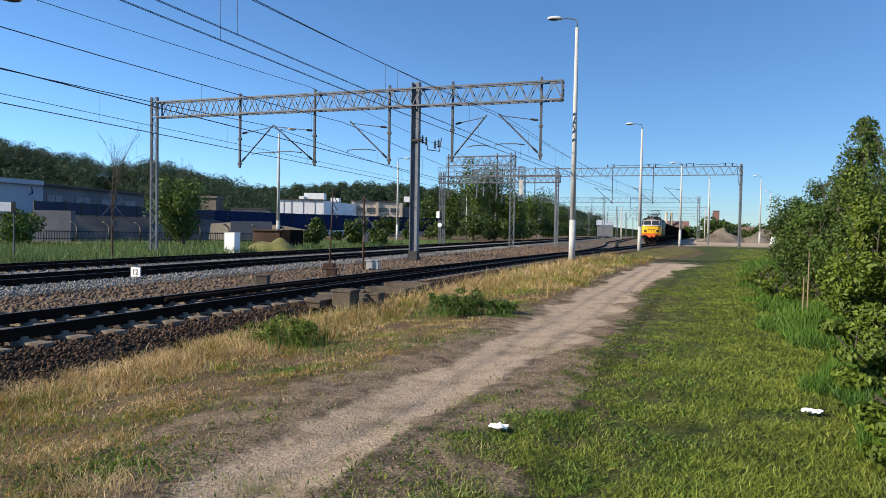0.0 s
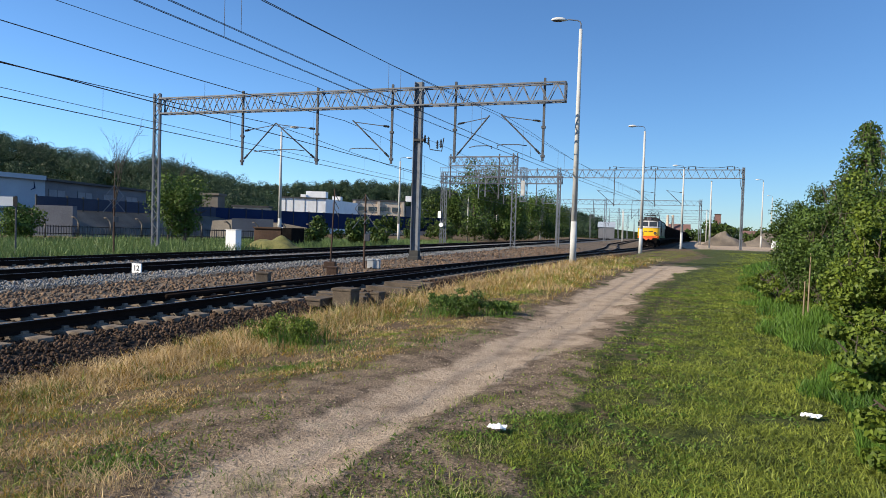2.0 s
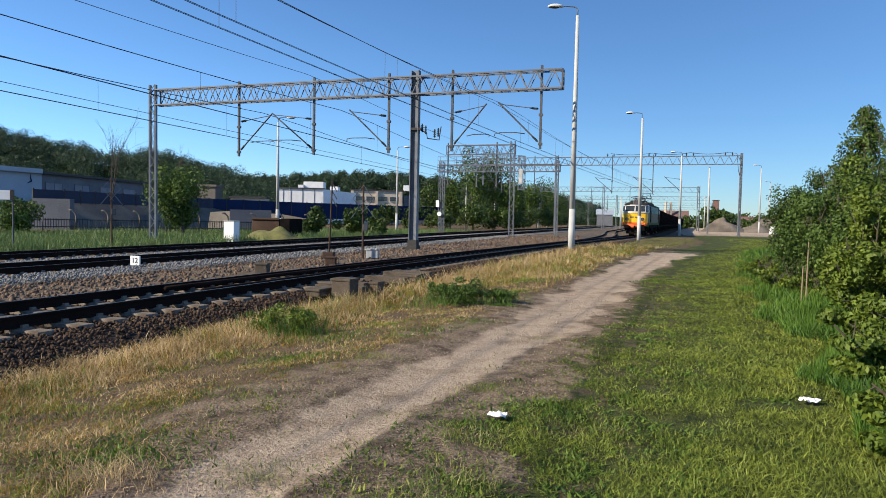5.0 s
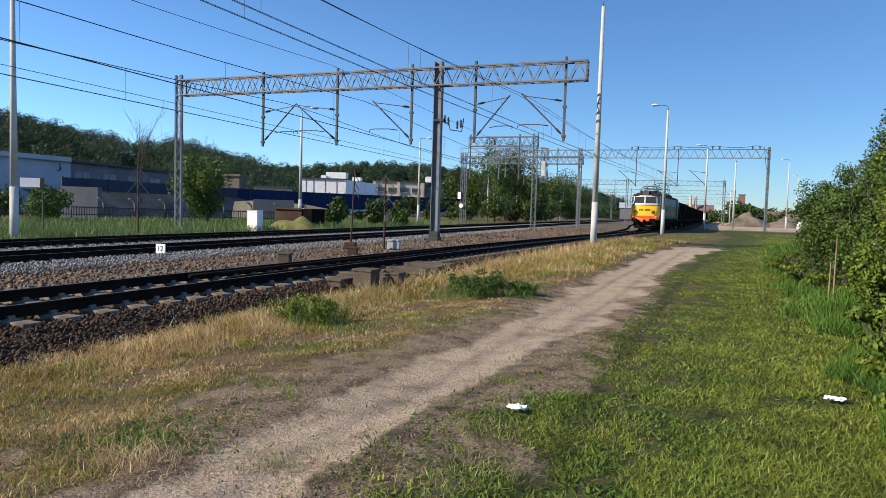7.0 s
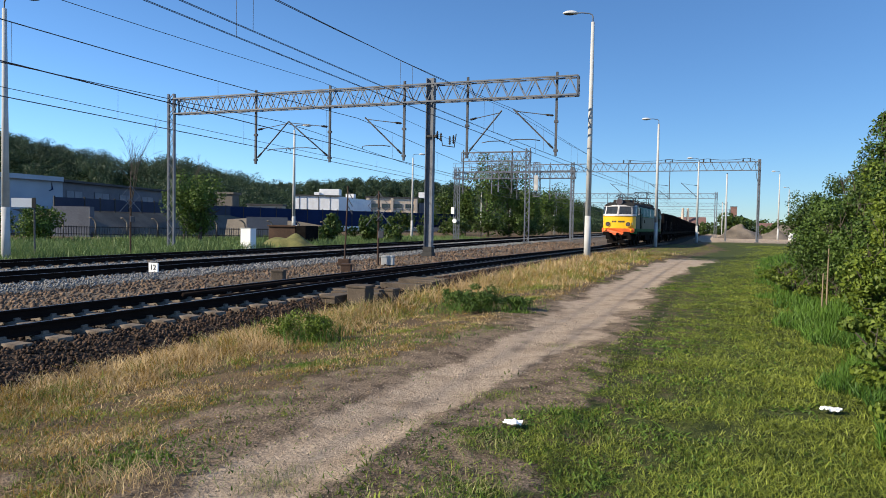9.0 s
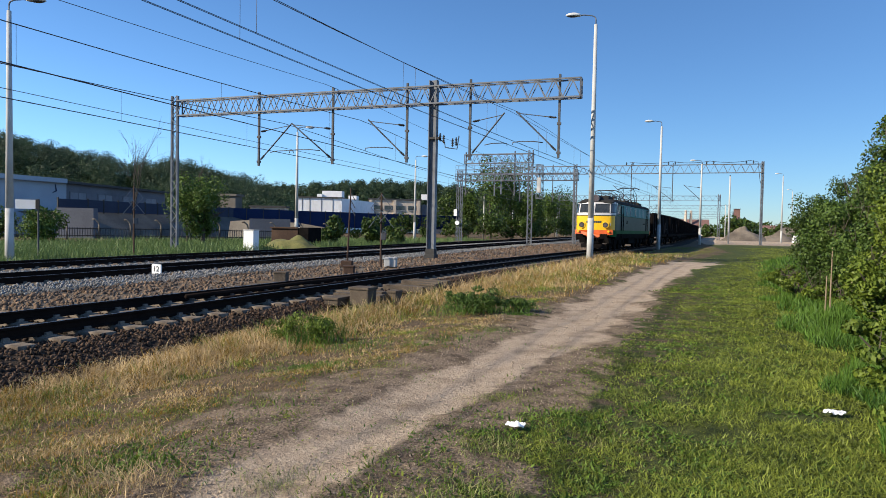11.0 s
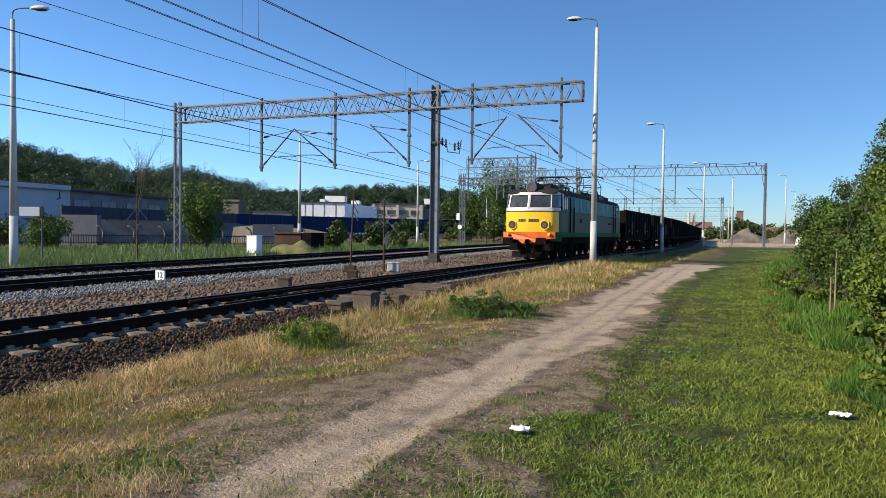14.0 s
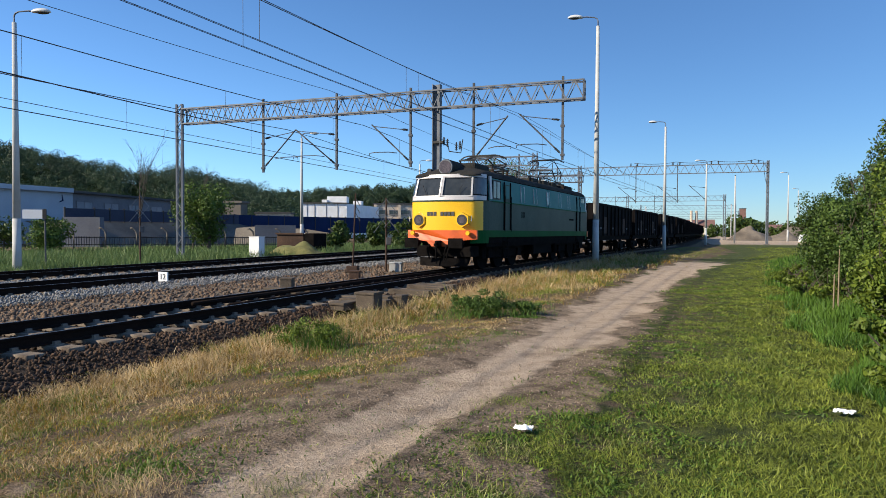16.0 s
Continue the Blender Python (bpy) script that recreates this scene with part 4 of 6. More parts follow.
        # long boxes added to shut out the light between the wheels
        box(bm, (1.05 * k, -LEN / 2, 1.08), (0.6, LEN - 2.5, 0.36))
        box(bm, (0.4 * k, -LEN / 2, 0.95), (0.7, LEN - 3.0, 0.7))
        part("equipment_box", bm, M_UNDER, root)
    for y in (-5.6, -7.4, -9.2, -11.0, -12.6):
        bm = bmesh.new()
        box(bm, (0.25 * (1 if y > -9 else -1), y, 3.98), (1.1, 0.9, 0.22), bevel=0.05)
        rod(bm, (-0.6, y + 0.5, 3.8), (-0.6, y + 0.5, 4.2), 0.05, seg=8)
        part("roof_box", bm, M_LROOF, root)
    tube("roof_busbar", [(-0.6, -3.5, 4.2), (-0.6, -6, 4.28), (-0.5, -9, 4.2), (-0.6, -12, 4.28), (-0.6, -14.6, 4.2)], 0.025, M_DARK, root)
    make_pantograph(root, -4.3, 0.55)
    make_pantograph(root, -13.6, 1.3)
    for yc in (-3.95, -LEN + 3.95):
        make_bogie(root, yc, (-1.75, 0, 1.75), 0.625, 2.35)
    return root


loco = make_loco()


# ---- wagons ----
def make_wagon(label):
    """An open coal wagon, 14 m long; y = 0 at the leading buffers."""
    root = thing("coal_wagon", label, "freight wagon", group="coal train")
    y0, y1 = -0.65, -13.4
    yc, ln = (y0 + y1) / 2, y0 - y1
    bm = bmesh.new()
    box(bm, (0, yc, 1.2), (2.6, ln, 0.22))
    for k in (-1, 1):
        box(bm, (1.2 * k, yc, 1.1), (0.12, ln, 0.32))
    part("underframe", bm, M_UNDER, root)
    for k in (-1, 1):
        bm = bmesh.new()
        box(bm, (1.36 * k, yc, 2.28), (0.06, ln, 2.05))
        side = part("side_wall", bm, M_WAGON, root, "dirty dark brown ribbed side, shade in its colour")
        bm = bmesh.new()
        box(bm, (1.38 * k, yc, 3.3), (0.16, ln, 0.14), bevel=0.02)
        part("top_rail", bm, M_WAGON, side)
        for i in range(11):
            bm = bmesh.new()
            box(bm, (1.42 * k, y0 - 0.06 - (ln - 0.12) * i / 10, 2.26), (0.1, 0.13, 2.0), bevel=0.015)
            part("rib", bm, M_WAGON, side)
        for i in (2, 7):
            bm = bmesh.new()
            box(bm, (1.40 * k, y0 - ln * (i + 0.5) / 10, 1.95), (0.05, 0.9, 1.1), bevel=0.02)
            part("hatch", bm, M_RUST, side)
        for i in (1, 4, 8):
            bm = bmesh.new()
            box(bm, (1.4 * k, y0 - ln * (i + 0.5) / 10, 1.75), (0.03, 0.55, 0.12))
            part("lettering_bar", bm, M_GALVD, side)
    for y in (y0, y1):
        bm = bmesh.new()
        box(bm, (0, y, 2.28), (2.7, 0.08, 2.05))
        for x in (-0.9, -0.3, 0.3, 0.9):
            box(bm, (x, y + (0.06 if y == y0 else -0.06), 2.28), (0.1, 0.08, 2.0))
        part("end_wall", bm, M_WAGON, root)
    bm = bmesh.new()
    bmesh.ops.create_grid(bm, x_segments=10, y_segments=44, size=0.5, matrix=Matrix.Translation((0, yc, 2.85)) @ Matrix.Diagonal((2.68, ln - 0.1, 1, 1)))
    for v in bm.verts:
        v.co.z += 0.28 * math.cos(v.co.x * 1.05) * (0.6 + 0.4 * math.sin(v.co.y * 1.1)) + 0.1 * noise.noise(v.co * 2.5)
    part("coal_load", bm, M_COAL, root, "heaped black coal")
    for k, y in ((1, -0.62), (-1, -13.43)):
        for x in (-0.875, 0.875):
            buffer_part(root, x, y, y + 0.6 * k, 1.05, k)
    for yb in (-2.6, -11.45):
        make_bogie(root, yb, (-0.9, 0.9), 0.46, 1.35)
    return root


wagons = [make_wagon("dirty brown open wagon heaped with coal behind the locomotive")]
for i in range(10):
    wagons.append(copy_thing(wagons[0], Matrix.Translation((0, 14.05 * i, 0))))


# ---- overhead wires ----
def sag_z(s, spans, z, sag):
    for a, b in zip(spans, spans[1:]):
        if a <= s <= b:
            q = (s - a) / (b - a)
            return z - sag * 4 * q * (1 - q)
    return z


def overhead(fn, zc, zm, spans, sag, stagger=0.2, s_end=420, r=0.010):
    """A catenary: the carrying wire, two running wires and their droppers; fn gives n by s."""
    t = thing("catenary_wire", "dark copper carrying and running wires with droppers", "overhead wire", group="overhead wires")
    ss = [s for s in list(np.arange(spans[0], 130, 4.0)) + list(np.arange(130, s_end, 12.0))]

    def zig(s):
        return float(fn(s)) + stagger * math.sin(s * math.pi / 65)

    tube("carrying_wire", [P(s, zig(s), sag_z(s, spans, zm, sag)) for s in ss], r, M_WIRE, t)
    for d in (-0.025, 0.025):
        tube("running_wire", [P(s, zig(s) + d, zc) for s in ss], r * 0.75, M_WIRE, t)
    for s in np.arange(spans[0] + 4, 110, 8.1):
        bm = bmesh.new()
        rod(bm, P(s, zig(s), zc), P(s, zig(s), sag_z(s, spans, zm, sag)), 0.006, seg=4)
        part("dropper", bm, M_WIRE, t)


SPANS = [-32, 33, 98, 160, 215, 280, 360, 430]
overhead(lambda s: T1 + 0.4, 5.62, 7.35, SPANS, 0.8, r=0.017)
overhead(lambda s: T2 + 0.3, 5.6, 7.35, SPANS, 0.8, r=0.016)
overhead(lambda s: n3(s) - 0.42, 5.75, 7.45, SPANS, 0.5, 0.05)
overhead(lambda s: n3(s) + 0.02, 5.84, 7.4, SPANS, 0.75, 0.05, 98)


def feeder(label, n_near, n_at, n_far, z, sag, r):
    t = thing("feeder_cable", label, "overhead wire", group="overhead wires")
    ss = list(np.arange(-32, 100, 4.0))
    tube("cable", [P(s, float(np.interp(s, [-32, 33, 98], [n_near, n_at, n_far])), sag_z(s, SPANS, z, sag)) for s in ss], r, M_WIRE, t)


feeder("thin dark cable over the portal's top chord", -23.0, -18.2, -17.0, 9.35, 0.63, 0.013)
feeder("thin dark cable close over the far running wires", -21.6, -21.6, -21.6, 6.05, 0.02, 0.012)


# ---- mast insulators on the solid mast ----
def mast_insulators():
    t = thing("switch_gear", "dark insulators and bent busbars on the solid mast", "switch gear")
    a = P(33.0, -12.2, 6.35)
    for i, (dn, dz) in enumerate(((0.25, 0.05), (0.45, -0.05), (0.95, -0.25), (1.15, -0.2))):
        bm = bmesh.new()
        p = a + DN * dn + Vector((0, 0, dz))
        rod(bm, p + Vector((0, 0, -0.22)), p + Vector((0, 0, 0.22)), 0.035, seg=8)
        for j in range(4):
            rod(bm, p + Vector((0, 0, -0.16 + 0.09 * j)), p + Vector((0, 0, -0.12 + 0.09 * j)), 0.08, 0.05, seg=10)
        part("insulator", bm, M_DARK, t)
    tube("busbar", [a + Vector((0, 0, 0.1)), a + DN * 0.5 + Vector((0, 0, -0.25)), a + DN * 0.55 + Vector((0, 0, -0.5)), a + DN * 1.2 + Vector((0, 0, -0.6)), a + DN * 1.3 + Vector((0, 0, 0.1))], 0.03, M_DARK, t)
    bm = bmesh.new()
    box(bm, a + DN * -0.05, (0.6, 0.3, 0.12), pose(0, 0, 0, 0, 0, YAW))
    part("bracket", bm, M_DARK, t)


mast_insulators()


# ---- signal gantry ----
def signal_gantry():
    t = thing("signal_gantry", "grey lattice signal gantry with a railed walkway", "signal gantry")
    s = 74.0
    for n in (-24.45, -24.0, -10.65):
        lattice_mast(t, s, n, 0.0, 8.4, 0.24)
    bm = bmesh.new()
    lattice(bm, P(s, -24.6, 7.55), P(s, -10.4, 7.55), DS, Vector((0, 0, 1)), 0.9, 0.8, 20, 0.07, 0.045)
    part("girder", bm, M_GALV, t)
    bm = bmesh.new()
    for z in (8.45, 8.95):
        for d in (-0.45, 0.45):
            beam(bm, P(s + d, -24.6, z), P(s + d, -14.6, z), 0.035)
    for n in np.arange(-24.6, -14.5, 1.0):
        for d in (-0.45, 0.45):
            beam(bm, P(s + d, n, 7.95), P(s + d, n, 8.95), 0.035)
    part("handrail", bm, M_GALV, t)
    for n, zb in ((-14.7, 5.1), (-19.2, 5.6), (-20.0, 5.4)):
        bm = bmesh.new()
        box(bm, P(s, n, (zb + 8.3) / 2), (0.12, 0.12, 8.3 - zb), pose(0, 0, 0, 0, 0, YAW))
        hang = part("signal_hanger", bm, M_GALV, t)
        if n == -14.7:
            bm = bmesh.new()
            lattice(bm, P(s, n, 5.1), P(s, n, 8.9), DS, DN, 0.7, 0.7, 5, 0.05, 0.03)
            part("cage", bm, M_GALV, hang)
            bm = bmesh.new()
            box(bm, P(s - 0.4, n, 6.6), (0.45, 0.25, 1.7), pose(0, 0, 0, 0, 0, YAW), bevel=0.04)
            part("signal_head", bm, M_CONC, hang, "pale signal head seen from behind")
    bm = bmesh.new()
    box(bm, P(s - 0.3, -24.6, 3.4), (0.4, 0.06, 0.8), pose(0, 0, 0, 0, 0, YAW), bevel=0.02)
    part("sign_plate", bm, M_WHITE, t, "white square sign plate")
    bm = bmesh.new()
    rod(bm, P(s - 0.3, -24.35, 2.2), P(s - 0.36, -24.35, 2.2), 0.26, seg=20)
    part("sign_disc", bm, M_WHITE, t, "white round sign disc")


signal_gantry()

lamp_post("tall concrete lamp post beyond the far track", 19.8, -26.2, -0.15, 10.45, -1)
lamp_post("tall concrete lamp post behind the bunker", 52.0, -32.6, 0.0, 10.1, -1)
lamp_post("tall concrete lamp post on the grass beyond the line", 79.0, -31.9, 0.0, 10.4, -1)


def plain_pole(label, s, n, h, r=0.14):
    t = thing("concrete_pole", label, "pole", Matrix.Translation(P(s, n, -0.1)), "yard poles")
    bm = bmesh.new()
    rod(bm, (0, 0, -0.3), (0, 0, h), r, r * 0.7, 14)
    part("shaft", bm, M_CONC, t, smooth=True)
    bm = bmesh.new()
    rod(bm, (0, 0, h), (0, 0, h + 0.12), r * 0.8, r * 0.5, 14)
    part("cap", bm, M_DARK, t)
    return t


for s, n, h in ((113.5, -32.5, 9.5), (166.9, -40.0, 12.0), (109.4, 7.6, 10.4), (150, -28, 9), (172, -29.5, 9), (190, -30, 8), (190, -9.5, 9), (205, -10, 9), (185, 12, 9)):
    plain_pole("pale round concrete pole in the yard", s, n, h)


# ---- trackside things ----
def cross_marker(label, m, h):
    """A thin pole that carries an open diamond of crossed slats."""
    t = thing("signal_marker", label, "track sign", m, "diamond markers")
    bm = bmesh.new()
    rod(bm, (0, 0, -0.2), (0, 0, h), 0.045, 0.035, 8)
    part("pole", bm, M_RUST, t)
    w, top = 0.42, h - 0.05
    for k in (-1, 1):
        for a, b in (((0, top), (w * k, top - 0.55)), ((w * k, top - 0.55), (-w * k * 0.2, top - 1.15)), ((-w * k * 0.2, top - 0.6), (w * k * 1.2, top - 1.35))):
            bm = bmesh.new()
            beam(bm, (a[0], -0.05 * k, a[1]), (b[0], -0.05 * k, b[1]), 0.07, 0.025)
            part("slat", bm, M_GALV, t)
    bm = bmesh.new()
    box(bm, (0.1, -0.05, h - 1.75), (0.22, 0.14, 0.3), bevel=0.03)
    part("lamp_box", bm, M_GALVD, t)
    return t


cross_marker("rusty pole with a diamond of crossed slats between the tracks", Matrix.Translation((-3.2, 26.5, 0.0)) @ pose(0, 0, 0, 0, 0, 5), 2.95)
cross_marker("rusty pole with a diamond of crossed slats in grass", Matrix.Translation((-16.5, 32.8, -0.2)) @ pose(0, 0, 0, 0, 0, 20), 3.6)


def thin_mast(label, x, y, h):
    t = thing("thin_mast", label, "pole", Matrix.Translation((x, y, 0.0)))
    bm = bmesh.new()
    rod(bm, (0, 0, -0.2), (0.12, 0, h), 0.04, 0.025, 8)
    part("pole", bm, M_RUST, t)
    bm = bmesh.new()
    for k in range(3):
        beam(bm, (0.1, 0, h - 0.15 - 0.3 * k), (0.3, 0, h - 0.5 - 0.3 * k), 0.03)
    part("arms", bm, M_GALVD, t)
    bm = bmesh.new()
    box(bm, (0, 0, 0.08), (0.45, 0.4, 0.26), bevel=0.03)
    part("foot", bm, M_RUST, t)


thin_mast("thin rusty mast with a stub foot between the tracks", -4.5, 26.1, 3.1)


def small_block(name, label, x, y, size, material, cap=None, z=-0.06, yaw=0.0):
    t = thing(name, label, name.replace("_", " "), Matrix.Translation((x, y, z)) @ pose(0, 0, 0, 0, 0, yaw))
    bm = bmesh.new()
    box(bm, (0, 0, size[2] / 2), size, bevel=0.025)
    part("body", bm, material, t)
    bm = bmesh.new()
    box(bm, (0, 0, size[2] + 0.015), (size[0] * 1.08, size[1] * 1.08, 0.05), bevel=0.015)
    part("lid", bm, cap or material, t)
    return t


small_block("cable_stub", "squat dark concrete stub between the tracks", -5.0, 18.3, (0.34, 0.34, 0.3), M_TIMBER)
small_block("cable_stub", "squat dark concrete stub between the tracks", -3.85, 22.8, (0.36, 0.34, 0.24), M_RUST)
small_block("foundation_block", "pale concrete block at the foot of the diamond marker", -2.85, 27.0, (0.5, 0.45, 0.34), M_CONC)
small_block("relay_cabinet", "white upright relay cabinet beyond the far track", -13.3, 41.5, (0.75, 0.6, 1.3), M_WHITE, M_CONC, -0.1, -18)


def distance_board():
    t = thing("distance_marker", "white board lettered 12 beside the main track", "distance marker", Matrix.Translation((-9.55, 20.45, -0.05)) @ pose(0, 0, 0, 0, 0, -18))
    bm = bmesh.new()
    box(bm, (0, 0, 0.17), (0.36, 0.05, 0.3), bevel=0.012)
    part("board", bm, M_WHITE, t)
    cu = bpy.data.curves.new("digits", "FONT")
    cu.body, cu.size, cu.extrude, cu.align_x, cu.align_y = "12", 0.24, 0.004, "CENTER", "CENTER"
    tmp = bpy.data.objects.new("digits", cu)
    scene.collection.objects.link(tmp)
    me = bpy.data.meshes.new_from_object(tmp)
    bpy.data.objects.remove(tmp)
    me.materials.append(M_WRITE)
    ob = new("digits", me)
    ob.parent = t
    ob.matrix_basis = pose(0, -0.03, 0.17, 90, 0, 0)
    bm = bmesh.new()
    box(bm, (0, 0.04, 0.0), (0.08, 0.05, 0.3))
    part("stake", bm, M_CONC, t)


distance_board()


def white_sign():
    t = thing("track_sign", "blank white board on a thin grey post by the lamp", "track sign", Matrix.Translation((-19.6, 29.6, -0.2)) @ pose(0, 0, 0, 0, 0, 12))
    bm = bmesh.new()
    rod(bm, (0.25, 0, -0.2), (0.25, 0, 2.75), 0.04, 0.04, 8)
    part("post", bm, M_GALVD, t)
    bm = bmesh.new()
    box(bm, (-0.18, -0.05, 2.5), (1.0, 0.03, 0.42), bevel=0.01)
    part("board", bm, M_WHITE, t)
    bm = bmesh.new()
    box(bm, (0.25, -0.07, 2.5), (0.16, 0.06, 0.46))
    part("clamp", bm, M_DARK, t)


white_sign()


def turnout_gear():
    """Boxes and planks of the point machine beside the near track."""
    def at_u(s, u, z):
        return P(s, float(n3(s)) + u, z)

    yaw = YAW - 4
    for s, u, size, mt, nm, lb in ((13.0, 2.5, (0.46, 0.4, 0.36), M_TIMBER, "point_machine", "weathered grey box of the point machine"),
                                   (13.4, 3.05, (0.22, 0.3, 0.28), M_TIMBER, "cable_box", "small weathered cable box in the ballast"),
                                   (12.9, 1.95, (0.35, 0.6, 0.13), M_TIMBER, "point_cover", "dark cover beside the rail"),
                                   (17.2, 2.2, (0.5, 0.4, 0.12), M_TIMBER, "point_cover", "dark cover beside the rail")):
        p = at_u(s, u, -0.14)
        t = thing(nm, lb, nm.replace("_", " "), Matrix.Translation(p) @ pose(0, 0, 0, 0, 0, yaw))
        bm = bmesh.new()
        box(bm, (0, 0, size[2] / 2), size, bevel=0.03)
        part("casing", bm, mt, t)
        bm = bmesh.new()
        box(bm, (0, 0, size[2] + 0.02), (size[0] * 1.1, size[1] * 1.1, 0.06), bevel=0.02)
        part("lid", bm, M_TIMBER, t)
    for s, u, ln, w, z in ((14.6, 0.0, 3.6, 0.3, 0.0), (15.2, 0.0, 3.9, 0.3, 0.0), (17.4, 1.9, 1.2, 0.3, 0.06), (18.2, 1.8, 1.2, 0.3, 0.04), (13.9, 1.9, 1.3, 0.26, 0.0), (16.3, 1.9, 1.2, 0.28, 0.02)):
        t = thing("timber_plank", "grey weathered timber laid across the turnout", "plank", Matrix.Translation(at_u(s, u, z)) @ pose(0, 0, 0, random.uniform(-1, 1), random.uniform(-1.5, 1.5), yaw + random.uniform(-2, 2)), "turnout timbers")
        bm = bmesh.new()
        box(bm, (0, 0, -0.07), (ln, w, 0.16), bevel=0.015)
        part("plank", bm, M_TIMBER, t)
    t = thing("point_switch", "dark point blades lying between the rails", "railway switch")
    for u in (0.45, -0.45):
        pts = [at_u(s, u * (1 - (s - 11) * 0.02), 0.07) for s in np.arange(11, 24, 0.8)]
        tube("blade", pts, 0.05, M_RAIL, t)


turnout_gear()


def litter(label, x, y, rx, ry, seed):
    random.seed(seed)
    bm = bmesh.new()
    bmesh.ops.create_grid(bm, x_segments=10, y_segments=8, size=1.0)
    z0 = float(ground_z(0.309 * x + 0.951 * y, 0.951 * x - 0.309 * y))
    for v in bm.verts:
        a = math.atan2(v.co.y, v.co.x)
        k = max(abs(v.co.x), abs(v.co.y))
        v.co = Vector((math.cos(a) * k * rx * (1 + 0.25 * noise.noise((a, seed, 0))), math.sin(a) * k * ry * (1 + 0.3 * noise.noise((a * 2, seed, 3))), 0.03 + 0.03 * noise.noise((v.co.x * 2, v.co.y * 2, seed))))
    bmesh.ops.solidify(bm, geom=bm.faces[:], thickness=0.006)
    bmesh.ops.translate(bm, verts=bm.verts, vec=(x, y, z0 + 0.02))
    tagged(part("paper_scrap", bm, M_PAPER), label, "litter", "scraps of paper")


litter("crumpled white paper scrap on the path's edge", 0.47, 5.2, 0.08, 0.06, 3)
litter("crumpled white paper scrap on bare soil in the grass", 3.29, 5.76, 0.1, 0.06, 5)
random.seed(11)


# ---- buildings and walls beyond the line ----
def wall_box(name, material, parent, a, b, z0, z1, depth, label=""):
    """An upright slab from plan point a to b, depth metres thick to its far side."""
    a, b = Vector((*a, 0)), Vector((*b, 0))
    d = (b - a).normalized()
    back = Vector((-d.y, d.x, 0)) * depth
    bm = bmesh.new()
    lo = [bm.verts.new((p.x, p.y, z0)) for p in (a, b, b + back, a + back)]
    hi = [bm.verts.new((p.x, p.y, z1)) for p in (a, b, b + back, a + back)]
    for i in range(4):
        j = (i + 1) % 4
        bm.faces.new((lo[i], lo[j], hi[j], hi[i]))
    bm.faces.new(hi)
    bm.faces.new(lo[::-1])
    return part(name, bm, material, parent, label)


def facade_window(parent, a, b, t, w, z0, h, glass=None, sunk=0.12):
    """A window at metres t along the wall from a to b, with a frame and a sill."""
    a, b = Vector((*a, 0)), Vector((*b, 0))
    d = (b - a).normalized()
    out = Vector((d.y, -d.x, 0))
    yaw = math.degrees(math.atan2(d.y, d.x))
    m = Matrix.Translation(a + d * t + out * 0.03 + Vector((0, 0, z0 + h / 2))) @ pose(0, 0, 0, 0, 0, yaw)
    bm = bmesh.new()
    for x in (-w / 2, w / 2):
        box(bm, (x, 0, 0), (0.1, 0.14, h + 0.1))
    for z in (-h / 2, h / 2):
        box(bm, (0, 0, z), (w, 0.14, 0.1))
    box(bm, (0, 0, 0), (0.06, 0.1, h))
    bmesh.ops.transform(bm, matrix=m, verts=bm.verts)
    win = part("window", bm, M_GREYW, parent)
    bm = bmesh.new()
    box(bm, (0, 0.02, 0), (w, 0.05, h))
    bmesh.ops.transform(bm, matrix=m, verts=bm.verts)
    part("pane", bm, glass or M_GLASS, win)
    bm = bmesh.new()
    box(bm, (0, -0.08, -h / 2 - 0.06), (w + 0.2, 0.22, 0.06))
    bmesh.ops.transform(bm, matrix=m, verts=bm.verts)
    part("sill", bm, M_CONC, win)


def long_shed():
    t = thing("warehouse", "long grey warehouse with a dark flat roof and a pale end", "warehouse")
    a, b, c = (-53.5, 77.0), (-49.3, 81.0), (-47.3, 104)
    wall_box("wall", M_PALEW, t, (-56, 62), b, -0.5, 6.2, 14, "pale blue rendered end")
    # the long wall's shade is put into its darker grey
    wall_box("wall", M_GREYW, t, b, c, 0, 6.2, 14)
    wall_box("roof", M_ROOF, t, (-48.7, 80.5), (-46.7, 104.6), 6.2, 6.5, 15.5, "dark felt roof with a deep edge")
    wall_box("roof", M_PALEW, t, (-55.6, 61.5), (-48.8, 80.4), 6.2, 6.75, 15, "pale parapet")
    for k in range(4):
        facade_window(t, b, c, 2.2 + 5.6 * k, 3.2, 3.7, 1.5, M_PANE)
    facade_window(t, (-56, 62), b, 9, 1.6, 2.8, 1.8)
    tube("drainpipe", [(-49.9, 79.6, 6.2), (-49.7, 79.6, 5.2), (-50.2, 79.0, 4.8), (-50.2, 79.0, 0.5)], 0.09, M_BLUE, t, res=2)
    return t


long_shed()


